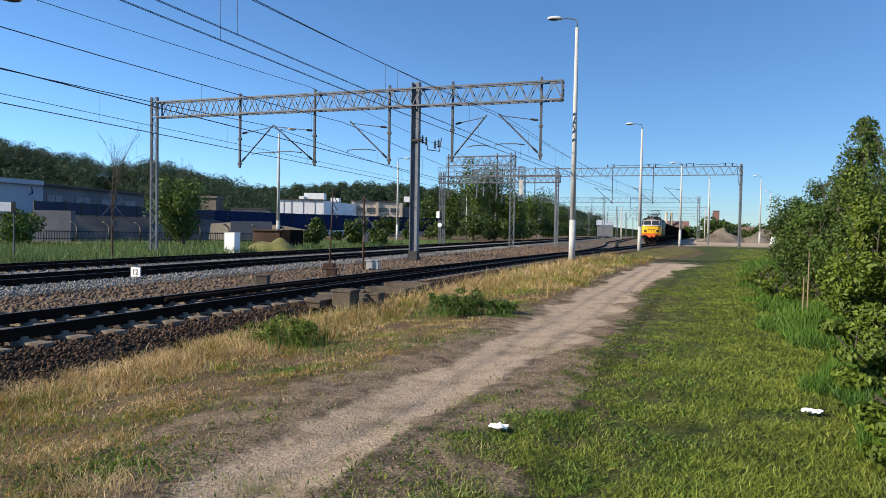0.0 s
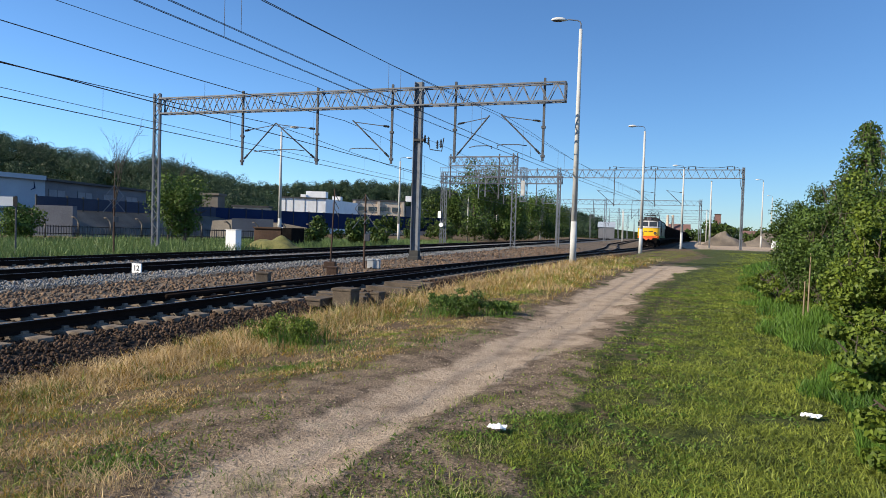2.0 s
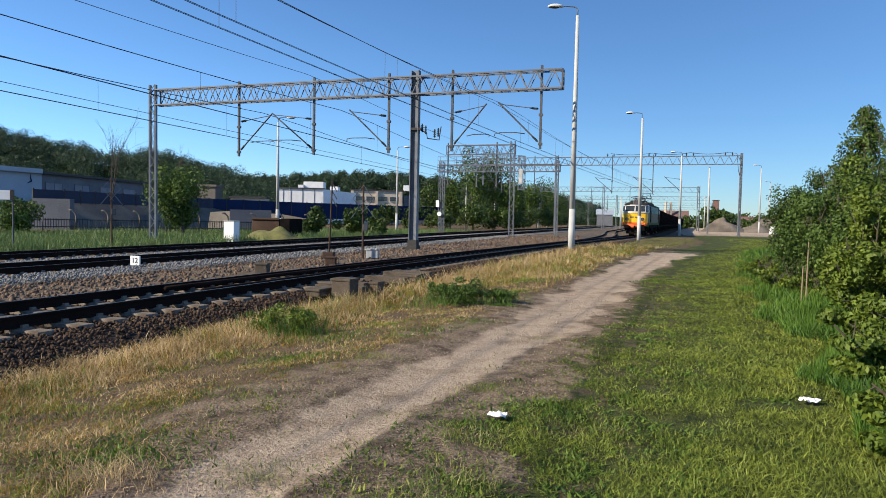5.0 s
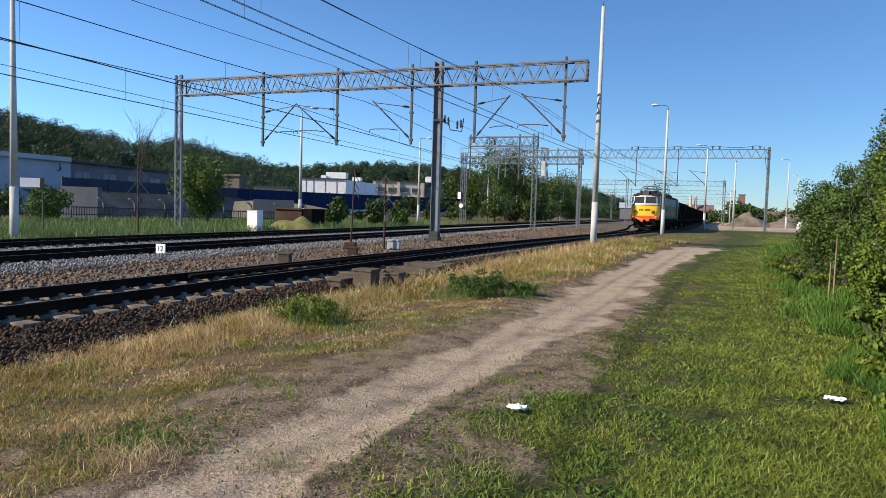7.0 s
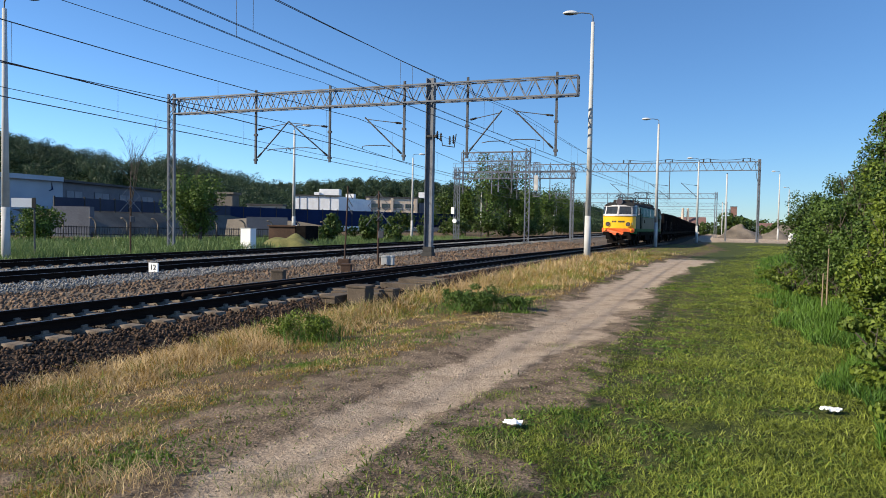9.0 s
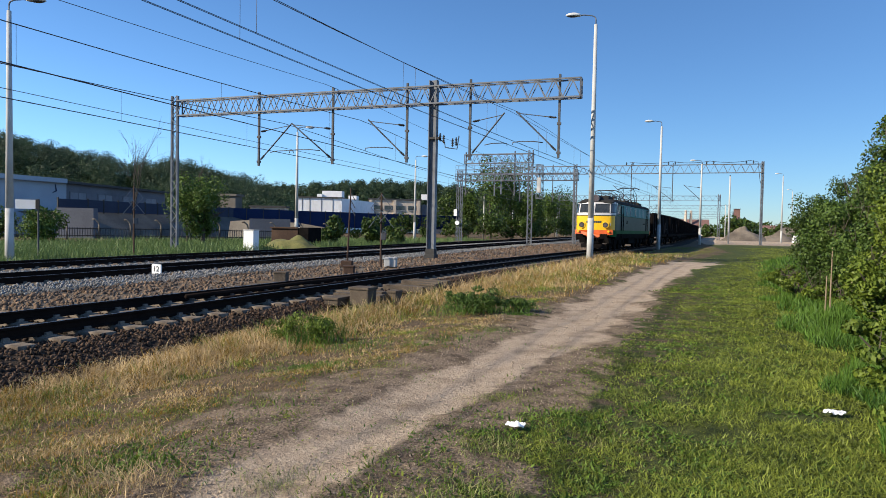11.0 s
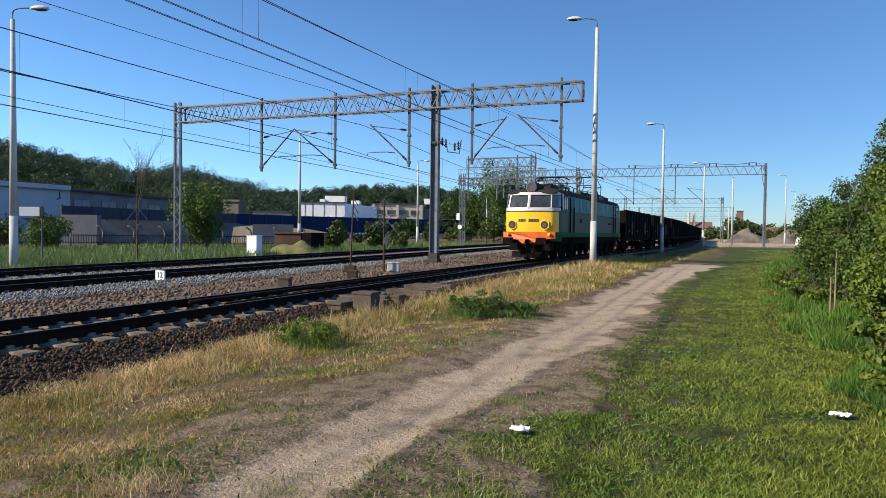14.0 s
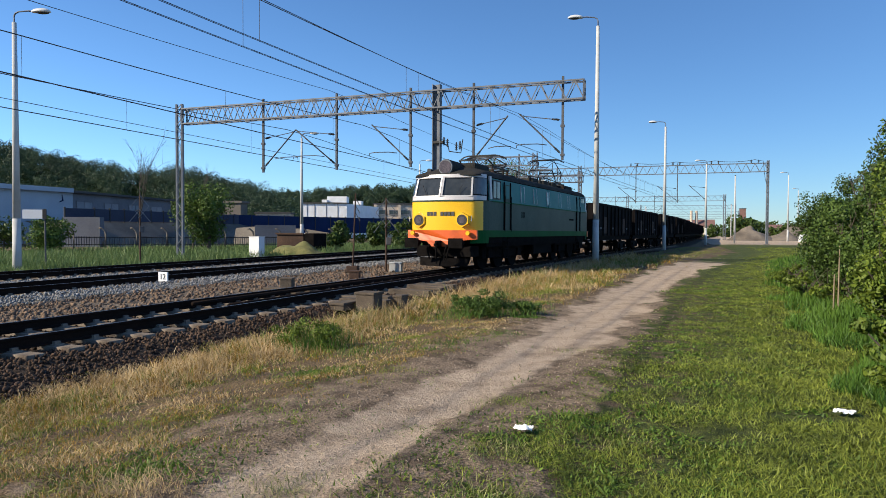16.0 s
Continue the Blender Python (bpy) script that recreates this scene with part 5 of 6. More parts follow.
def terrace():
    t = thing("retaining_bank", "stained concrete retaining bank below the warehouse", "retaining wall", kind="structure")
    # sloping slab, then an upright wall at its near end
    bm = bmesh.new()
    pts = [(-36.5, 66.5), (-33.2, 78.5), (-26.4, 103)]
    lo = [bm.verts.new((x, y, -0.3)) for x, y in pts]
    hi = [bm.verts.new((x - 4.5, y + 1.5, 2.55)) for x, y in pts]
    bk = [bm.verts.new((x - 12, y + 4, 2.55)) for x, y in pts]
    for i in range(2):
        bm.faces.new((lo[i], lo[i + 1], hi[i + 1], hi[i]))
        bm.faces.new((hi[i], hi[i + 1], bk[i + 1], bk[i]))
    bm.faces.new((lo[0], hi[0], bk[0]))
    part("slope", bm, M_SLAB, t)
    # both upright walls carry their shade in this blue-grey colour
    wall_box("wall", M_GREYW, t, (-41.3, 66.0), (-37.6, 66.4), -0.4, 2.9, 1.0)
    wall_box("wall", M_GREYW, t, (-23.1, 71.4), (-18.9, 72.6), -0.2, 2.2, 0.5, "low grey end wall, shade in its colour")
    return t


terrace()


def blue_fence(label, pts, z0, z1, bay=2.4, sheet=None):
    """A run of blue sheet panels between posts."""
    t = thing("sheet_fence", label, "fence", group="blue fences")
    for a, b in zip(pts, pts[1:]):
        a, b = Vector((*a, 0)), Vector((*b, 0))
        k = max(1, round((b - a).length / bay))
        yaw = math.degrees(math.atan2((b - a).y, (b - a).x))
        for i in range(k):
            p, q = a.lerp(b, i / k), a.lerp(b, (i + 1) / k)
            c = (p + q) / 2 + Vector((0, 0, (z0 + z1) / 2))
            bm = bmesh.new()
            box(bm, c, ((q - p).length - 0.14, 0.04, z1 - z0 - 0.1), pose(0, 0, 0, 0, 0, yaw))
            part("panel", bm, sheet or M_BLUE, t)
            bm = bmesh.new()
            box(bm, p + Vector((0, 0, (z0 + z1) / 2)), (0.14, 0.14, z1 - z0 + 0.15), pose(0, 0, 0, 0, 0, yaw))
            part("post", bm, M_DARK, t)


blue_fence("blue sheet fence along the top of the bank", [(-41.6, 66.9), (-40.0, 69.6), (-37.4, 80.2), (-31.2, 104)], 2.5, 3.9, sheet=M_MESH)
blue_fence("long dark blue sheet fence before the white hall", [(-33.8, 95), (-27, 106), (-12, 120), (2, 132)], 1.2, 3.95, 3.0)


def slab_bank():
    t = thing("concrete_ramp", "broken concrete ramp slabs leaning against the blue fence", "ramp")
    for i, (x, y, w, h, tilt) in enumerate(((-24.5, 74, 4.0, 2.0, 20), (-20.6, 75, 3.4, 1.9, 24), (-17.4, 76, 3.0, 1.6, 18))):
        bm = bmesh.new()
        box(bm, (x, y, h / 2 - 0.2), (w, 0.35, h * 1.25), pose(0, 0, 0, -tilt, 6 * i - 4, -16), bevel=0.04)
        part("slab", bm, M_SLAB, t)


slab_bank()


def bunker():
    t = thing("loading_bunker", "rusty brown steel bunker on the grass beyond the line", "bunker")
    bm = bmesh.new()
    box(bm, (-13.6, 52.5, 0.62), (2.3, 2.2, 1.5), pose(0, 0, 0, 0, 0, -12), bevel=0.04)
    part("body", bm, M_RUST, t)
    bm = bmesh.new()
    box(bm, (-11.95, 52.1, 0.6), (0.8, 2.4, 1.6), pose(0, 0, 0, 0, 0, -12), bevel=0.04)
    part("end_plate", bm, M_UNDER, t)
    bm = bmesh.new()
    box(bm, (-13.85, 51.35, 1.36), (2.4, 0.12, 0.12), pose(0, 0, 0, 0, 0, -12))
    part("lip", bm, M_RUST, t)


bunker()


def grass_mound():
    bm = bmesh.new()
    bmesh.ops.create_grid(bm, x_segments=30, y_segments=16, size=1.0)
    for v in bm.verts:
        r = math.hypot(v.co.x, v.co.y)
        z = max(0.0, 1 - r * r) * (0.85 + 0.45 * noise.noise(v.co * 2.3))
        v.co = Vector((v.co.x * 2.6, v.co.y * 1.3, z * 1.1 - 0.25))
    bmesh.ops.transform(bm, matrix=Matrix.Translation((-11.7, 45.5, 0)) @ pose(0, 0, 0, 0, 0, -12), verts=bm.verts)
    tagged(part("grass_mound", bm, mat("mown_grass", (0.07, 0.075, 0.02), (0.16, 0.15, 0.05), 0.95, 0, 2, 14, 0.6), smooth=True), "heap of mown grass beyond the far track", "mound")


grass_mound()


def iron_fence():
    """Low railing between concrete posts with bent heads."""
    t = thing("railing_fence", "low dark railing between concrete posts with bent heads", "fence")
    a, b = Vector((-40, 52, 0)), Vector((-12.5, 62, 0))
    k = 12
    for i in range(k + 1):
        p = a.lerp(b, i / k)
        tube("post", [p, p + Vector((0, 0, 1.2)), p + Vector((-0.05, -0.03, 1.5)), p + Vector((-0.3, -0.1, 1.75)), p + Vector((-0.5, -0.15, 1.75))], 0.07, M_SLAB, t, res=2)
    bm = bmesh.new()
    for z in (0.35, 0.95):
        beam(bm, a + Vector((0, 0, z)), b + Vector((0, 0, z)), 0.07)
    part("rail", bm, M_DARK, t)
    for i in range(150):
        p = a.lerp(b, (i + 0.5) / 150)
        bm = bmesh.new()
        beam(bm, p + Vector((0, 0, 0.2)), p + Vector((0, 0, 1.05)), 0.05)
        part("bar", bm, M_GALVD, t)


iron_fence()


def white_hall():
    t = thing("white_hall", "flat-roofed white hall with roof boxes behind the blue fence", "building")
    a, b, c = (-37.2, 148), (-27.1, 148.6), (-22.5, 170)
    wall_box("wall", M_WHITE, t, a, b, 0, 7.8, 24)
    wall_box("wall", M_WHITE, t, (-27.0, 148.6), c, 0, 7.8, 8, "shaded pale end wall")
    wall_box("roof", M_ROOF, t, (-37.5, 147.7), (-26.8, 148.3), 7.8, 8.05, 25, "dark roof edge")
    for x, y, w, h in ((-29.8, 153, 4.6, 1.6), (-26.2, 160, 2.0, 0.9), (-32.5, 152, 1.2, 0.8)):
        bm = bmesh.new()
        box(bm, (x, y, 8 + h / 2), (w, 3, h), bevel=0.05)
        part("roof_box", bm, M_WHITE, t)
    for x in (-35.9, -34.2, -31.6, -29.0):
        bm = bmesh.new()
        box(bm, (x, 148.0 + (x + 37) * 0.06, 4.4), (0.12, 0.12, 6.6))
        part("seam", bm, M_GREYW, t)


white_hall()


def beige_block():
    t = thing("office_block", "beige three-storey block with dark strip windows", "building")
    a, b = (-24.0, 172), (-10.6, 174)
    wall_box("wall", M_BEIGE, t, a, b, 0, 8.6, 12)
    wall_box("roof", M_ROOF, t, (-24.3, 171.7), (-10.3, 173.7), 8.6, 8.95, 12.6, "dark overhanging roof edge")
    wall_box("wing", M_GREYW, t, (-10.4, 174.2), (0.5, 177), 0, 7.6, 10, "dark grey wing")
    for z in (3.6, 6.0):
        for k in range(4):
            facade_window(t, a, b, 2.0 + 3.1 * k, 2.2, z, 1.1)
    for k in range(3):
        bm = bmesh.new()
        box(bm, (-23.6 + 6.2 * k, 171.9 + 0.9 * k, 4.3), (0.7, 0.5, 8.5), pose(0, 0, 0, 0, 0, 8))
        part("pier", bm, M_BEIGE, t)
    bm = bmesh.new()
    box(bm, (-9.6, 176, 9.6), (1.9, 2, 1.5), bevel=0.05)
    part("roof_box", bm, M_WHITE, t)


beige_block()


def small_building(label, x, y, w, d, h, yaw, wall, roof, pitch=0.0, wins=3):
    t = thing("outbuilding", label, "building", Matrix.Translation((x, y, 0)) @ pose(0, 0, 0, 0, 0, yaw))
    bm = bmesh.new()
    box(bm, (0, 0, h / 2), (w, d, h))
    part("wall", bm, wall, t)
    bm = bmesh.new()
    if pitch:
        vs = [bm.verts.new(q) for q in ((-w / 2 - 0.4, -d / 2 - 0.4, h), (w / 2 + 0.4, -d / 2 - 0.4, h), (w / 2 + 0.4, d / 2 + 0.4, h), (-w / 2 - 0.4, d / 2 + 0.4, h), (-w / 2 - 0.4, 0, h + pitch), (w / 2 + 0.4, 0, h + pitch))]
        for f in ((0, 1, 5, 4), (2, 3, 4, 5), (0, 4, 3), (1, 2, 5), (0, 3, 2, 1)):
            bm.faces.new([vs[i] for i in f])
    else:
        box(bm, (0, 0, h + 0.15), (w + 0.5, d + 0.5, 0.3))
    part("roof", bm, roof, t)
    for k in range(wins):
        bm = bmesh.new()
        box(bm, (-w / 2 + w * (k + 0.5) / wins, -d / 2 - 0.02, h * 0.55), (w / wins * 0.45, 0.1, h * 0.3))
        part("window", bm, M_GLASS, t)
    return t


M_TILE = mat("red_roof_tile", (0.12, 0.065, 0.055), (0.18, 0.1, 0.085), 0.85, 0, 1, 10, 0.2)
small_building("low pale shed with open bays beside the hall", -34.5, 118, 6, 4, 4.6, 5, M_BEIGE, M_ROOF)
small_building("grey concrete hut by the bank", -34.5, 98, 2.4, 2.4, 5.7, -5, M_SLAB, M_SLAB, 0, 1)
small_building("distant red-roofed white house", 126, 268, 9, 7, 3, -18, M_WHITE, M_TILE, 2)
small_building("distant white hall with a low roof", 152, 268, 22, 12, 4.6, -22, M_WHITE, M_GREYW, 0, 4)
small_building("distant white hall with a low roof", 186, 300, 26, 16, 9.5, -22, M_WHITE, M_PALEW, 2, 3)
small_building("distant red-tiled depot with chimneys", 122, 350, 16, 10, 5, -18, M_BEIGE, M_TILE, 3.5, 3)
small_building("distant white gabled shed over the tracks", 74, 300, 7, 9, 5, -14, M_GREYW, M_PALEW, 2.5, 0)
small_building("distant dark brick tower block", 166, 400, 3.4, 3.4, 16, -18, M_TILE, M_ROOF, 0, 2)
for x, y, h in ((117, 345, 13), (120, 346, 13)):
    t = thing("chimney", "distant pale square chimney on the depot", "chimney", Matrix.Translation((x, y, 0)))
    bm = bmesh.new()
    rod(bm, (0, 0, 0), (0, 0, h), 0.8, 0.6, 10)
    part("stack", bm, M_BEIGE, t)


def heap(label, x, y, rx, ry, h, seed):
    bm = bmesh.new()
    bmesh.ops.create_grid(bm, x_segments=36, y_segments=24, size=1.0)
    for v in bm.verts:
        r = math.hypot(v.co.x, v.co.y)
        p = Vector((v.co.x * 2.1 + seed, v.co.y * 2.1, seed))
        z = max(0.0, 1 - r) * (1 + 0.5 * noise.noise(p)) + 0.12 * noise.noise(p * 3) * max(0, 1 - r)
        v.co = Vector((v.co.x * rx, v.co.y * ry, z * h - 0.05))
    bmesh.ops.transform(bm, matrix=Matrix.Translation((x, y, 0)), verts=bm.verts)
    tagged(part("sand_cone", bm, M_SANDH, smooth=True), label, "sand heap", "sand heaps")


heap("conical heap of grey sand in the yard", 60.5, 141.5, 5.0, 5.0, 3.1, 2.0)
heap("long uneven heap of grey rubble in the yard", 74.0, 147, 8.5, 6.0, 3.9, 7.5)
heap("low heap of dark rubble in the yard", 66.5, 139.5, 4.0, 4.0, 2.0, 4.1)
small_block("electric_cabinet", "white cabinet beside a far lamp", 63.5, 126, (1.1, 0.8, 1.6), M_WHITE, M_CONC, -0.05)


# ---- wooded hills ----
def hill_h(x, y):
    """Height of the wooded hills behind the buildings: a near shoulder and a far ridge."""
    b = math.degrees(math.atan2(x, y))
    d = math.hypot(x, y)
    near = np.interp(b, [-75, -40, -34.8, -33.6, -31.8, -30, -28, -26.5, -24.4, -22.7, -19.7, -17.9, -16, -13, -9], [37, 32.5, 29.5, 28, 25.5, 24.5, 22, 21.5, 22, 21.8, 19, 15.5, 11, 4, 0])
    far = np.interp(b, [-75, -30, -16, -14.2, -10.4, -7.5, -4.6, -2.6, -0.7, 6.7, 9.1, 14, 22], [20, 21, 23.5, 25, 27, 29.5, 29, 28.5, 27, 22, 17, 7, 0])
    return float(max(near * smooth01(d, 165, 315), far * smooth01(d, 335, 490)))


def make_hills():
    bm = bmesh.new()
    bs, ds = np.linspace(-75, 22, 90), np.linspace(150, 900, 60)
    grid = [[bm.verts.new((d * math.sin(radians(b)), d * math.cos(radians(b)), hill_h(d * math.sin(radians(b)), d * math.cos(radians(b))) - 0.6)) for d in ds] for b in bs]
    for i in range(len(bs) - 1):
        for j in range(len(ds) - 1):
            bm.faces.new((grid[i][j], grid[i + 1][j], grid[i + 1][j + 1], grid[i][j + 1]))
    bmesh.ops.recalc_face_normals(bm, faces=bm.faces)
    # near-black green base puts the shade between the crowns into colour
    tagged(part("hillside", bm, mat("shaded_wood_floor", (0.012, 0.02, 0.008), (0.025, 0.035, 0.014), 0.95, 0, 0.05, 0.5, 0, spec=0.0), smooth=True), "wooded hillside rising behind the buildings", "hill", kind="structure")


make_hills()


def crown_quads(rng, centre, radii, count, size, lobes=9, jitter=0.55, lobe=(0.3, 0.55), out=(0.35, 0.75)):
    """Leaf clumps on the shells of several lobes."""
    c = np.asarray(centre, float)
    lc = rng.normal(size=(lobes, 3))
    lc /= np.linalg.norm(lc, axis=1)[:, None] + 1e-6
    lc = c + lc * np.asarray(radii) * rng.uniform(out[0], out[1], (lobes, 1))
    lr = rng.uniform(lobe[0], lobe[1], lobes)
    k = rng.integers(0, lobes, count)
    d = rng.normal(size=(count, 3))
    d /= np.linalg.norm(d, axis=1)[:, None] + 1e-6
    p = lc[k] + d * (lr[k] * rng.uniform(0.55 if jitter > 0.4 else 0.9, 1.08, count))[:, None] * np.asarray(radii)
    nrm = d + rng.normal(size=(count, 3)) * jitter
    nrm /= np.linalg.norm(nrm, axis=1)[:, None] + 1e-6
    a = np.cross(nrm, rng.normal(size=(count, 3)))
    a /= np.linalg.norm(a, axis=1)[:, None] + 1e-6
    b = np.cross(nrm, a)
    s = size * rng.uniform(0.6, 1.4, (count, 1))
    w = rng.uniform(0.45, 0.75, (count, 1))
    fold = nrm * s * 0.18
    return np.stack([p - a * s, p - b * s * w + fold, p + a * s, p + b * s * w + fold], 1)


def make_forest():
    rng = np.random.default_rng(5)
    out = []
    for count, b0, b1, d0, d1 in ((720, -58, -11, 185, 345), (620, -19, 13, 345, 520)):
        for _ in range(count):
            b = rng.uniform(b0, b1)
            d = d0 + (d1 - d0) * rng.uniform() ** 0.8
            x, y = d * math.sin(radians(b)), d * math.cos(radians(b))
            z = hill_h(x, y)
            h = rng.uniform(5.0, 9.5) * (1.0 if rng.uniform() < 0.93 else 1.3)
            r = rng.uniform(3.4, 6.6)
            out.append(crown_quads(rng, (x, y, z + h * 0.36), (r, r, h * 0.56), 640, 0.08 + d * 0.00055, 7, 0.22))
    ob = quads("woodland", np.concatenate(out), 4, M_FOREST)
    tagged(ob, "dense dark green broadleaf woodland on the hills", "woodland", kind="stuff")


make_forest()


# ---- single trees ----
def make_tree(label, x, y, z, h, r, leaves, size, material, seed, name="tree", trunk=0.16, group="", low=0.25, lobes=12, loose=False):
    rng = np.random.default_rng(seed)
    t = thing(name, label, "tree" if name == "tree" else "shrub", Matrix.Translation((x, y, z)), group)
    bm = bmesh.new()
    top = Vector((rng.normal() * 0.1 * r, rng.normal() * 0.1 * r, h * 0.6))
    rod(bm, (0, 0, -0.2), top * 0.5, trunk, trunk * 0.7, 8)
    rod(bm, top * 0.5, top, trunk * 0.7, trunk * 0.35, 8)
    for i in range(9):
        a = rng.uniform(0, 6.28)
        b = top * rng.uniform(0.3, 0.95)
        e = Vector((math.cos(a) * r * 0.75, math.sin(a) * r * 0.75, b.z + h * rng.uniform(0.08, 0.3)))
        rod(bm, b, e, trunk * 0.35, trunk * 0.1, 6)
    part("trunk", bm, M_BARK, t)
    cz = h * (low + (1 - low) * 0.5)
    q = crown_quads(rng, (0, 0, cz), (r, r, h * (1 - low) * 0.55), leaves, size, lobes, lobe=(0.16, 0.34) if loose else (0.3, 0.55), out=(0.1, 0.72) if loose else (0.35, 0.75))
    quads("crown", q, 4, material, t)
    return t


make_tree("leafy dark green tree behind the lattice mast", -20.9, 52.8, 0, 5.7, 2.4, 6000, 0.11, M_TREE, 21, low=0.0)
make_tree("dense green bush before the warehouse", -30.5, 46.5, -0.2, 3.0, 1.8, 3200, 0.1, M_TREE, 22, "shrub", 0.07, low=0.05)
make_tree("dense green bush before the warehouse", -36.0, 50, -0.2, 2.8, 2.2, 1500, 0.13, M_LEAF_D, 23, "shrub", 0.07, low=0.05)
for i, (x, y, h, r) in enumerate(((5.5, 118, 15.0, 4.5), (9.5, 121, 14.5, 4.2), (1.5, 128, 9, 2.6), (14, 132, 10.5, 3.6), (19.5, 150, 10.5, 4.2), (24, 168, 13, 5), (29, 190, 13, 5), (35, 210, 12, 5), (-3, 138, 9.5, 3.6), (12, 118, 8, 3), (43, 240, 12, 5))):
    make_tree("tall broad-crowned green tree beyond the signal gantry", x, y, 0, h, r, 3400, 0.2, M_TREE if i in (0, 1, 4, 6, 9) else M_LEAF_D, 40 + i, group="trees beyond the gantry", low=0.08)
for i, (x, y, h, r) in enumerate(((-8.5, 96, 4, 2.4), (-12, 92, 3.6, 2.4), (-4.5, 100, 3.6, 2.2), (-11.5, 58, 2.4, 1.4), (-8.8, 62, 2.2, 1.6), (-6.2, 66, 2.0, 1.5), (-16.5, 88, 3, 2), (0.5, 108, 3, 2.2), (4.5, 116, 4.2, 3.4), (9, 118, 4, 3.2), (13, 124, 4.4, 3.6), (18, 140, 4.6, 3.8), (23, 155, 4.6, 4.2), (28, 175, 5, 4.6), (-2, 124, 4, 3.2), (34, 198, 5, 5))):
    make_tree("dark shrub before the blue fence", x, y, -0.1, h, r, 1100, 0.10 + 0.035 * r, M_LEAF_D, 70 + i, "shrub", 0.06, "shrubs by the fence", 0.03, 8)
for i, (x, y, h, r) in enumerate(((88, 215, 9, 6), (175, 330, 16, 8), (150, 330, 8, 7), (205, 330, 12, 8), (100, 235, 6, 7))):
    make_tree("distant dark tree behind the sand heaps", x, y, 0, h, r, 700, 0.6, M_LEAF_D, 90 + i, group="distant trees", low=0.05)

for i in range(9):
    b_, d_ = radians(19.3 + 1.05 * i), 250 + 14 * (i % 3)
    make_tree("distant low green tree in the hedge behind the sand heaps", d_ * math.sin(b_), d_ * math.cos(b_), -0.3, 4.4 + 1.5 * ((i * 5) % 4) / 3, 3.4, 600, 0.42, M_LEAF_D, 120 + i, group="distant trees", low=0.0)


def bare_tree(label, x, y, z, h, seed):
    rng = np.random.default_rng(seed)
    t = thing("bare_tree", label, "tree", Matrix.Translation((x, y, z)))
    bm = bmesh.new()

    def limb(p, d, ln, r, k):
        q = p + d * ln
        rod(bm, p, q, r, r * 0.6, 6)
        if k:
            for _ in range(3):
                e = (d + Vector(rng.normal(size=3)) * 0.33 + Vector((0, 0, 0.18))).normalized()
                limb(p.lerp(q, rng.uniform(0.5, 1.0)), e, ln * rng.uniform(0.55, 0.8), r * 0.55, k - 1)

    limb(Vector((0, 0, -0.2)), Vector((0.05, 0, 1)), h * 0.42, 0.075, 4)
    part("branchwork", bm, M_BARK, t, "leafless grey branches")


bare_tree("leafless grey tree on the bank", -27.5, 54.5, -0.2, 10.5, 3)
bare_tree("leafless grey tree behind the lattice mast", -24, 57, -0.2, 8.5, 9)


# ---- grass, stones and shrubs near by ----
RNG = np.random.default_rng(17)


def spread(count, r0, r1, a0, a1):
    """Places in the wedge before the walker's spot, thinning out with distance: x, y, r."""
    r = np.exp(RNG.uniform(math.log(r0), math.log(r1), count))
    a = np.radians(RNG.uniform(a0, a1, count))
    return r * np.sin(a), r * np.cos(a), r


def to_sn(x, y):
    return 0.309 * x + 0.951 * y, 0.951 * x - 0.309 * y


def patch(s, n, f, seed):
    return patchy(s, n, f * 0.6, int(seed * 10))


def blades(name, label, x, y, r, h, width, lean, material):
    """Grass: one bent kite-shaped blade at each place."""
    s, n = to_sn(x, y)
    z = ground_z(s, n) - 0.01
    k = len(x)
    a = RNG.uniform(0, 2 * math.pi, k)
    w = 0.62 * width * RNG.uniform(0.6, 1.4, k)
    d = RNG.uniform(0.1, 1.0, k) * lean
    b = RNG.uniform(0, 2 * math.pi, k)
    base = np.stack([x, y, z], 1)
    side = np.stack([np.cos(a), np.sin(a), np.zeros(k)], 1) * w[:, None]
    bend = np.stack([np.cos(b), np.sin(b), np.zeros(k)], 1) * (d * h)[:, None]
    up = np.stack([np.zeros(k), np.zeros(k), h], 1)
    mid = base + up * 0.34 + bend * 0.16
    tip = base + up * (1 - 0.35 * (d / max(lean, 0.01)) * lean)[:, None] + bend
    ob = quads(name, np.stack([base, mid - side, tip, mid + side], 1), 4, material)
    return tagged(ob, label, "grass", kind="stuff")


def left_of_path(s, n):
    return n - np.interp(s, PATH_S, PATH_N)


def on_path(s, n):
    return np.abs(left_of_path(s, n)) / np.interp(s, PATH_S, PATH_W)


def tufts(x, y, r, per, spread_r):
    """Blades gathered round the given places: x, y, r and the tuft of each."""
    k = np.repeat(np.arange(len(x)), per)
    g = RNG.normal(size=(len(k), 2)) * (spread_r * (0.6 + 0.05 * r))[k][:, None]
    return x[k] + g[:, 0], y[k] + g[:, 1], r[k], k


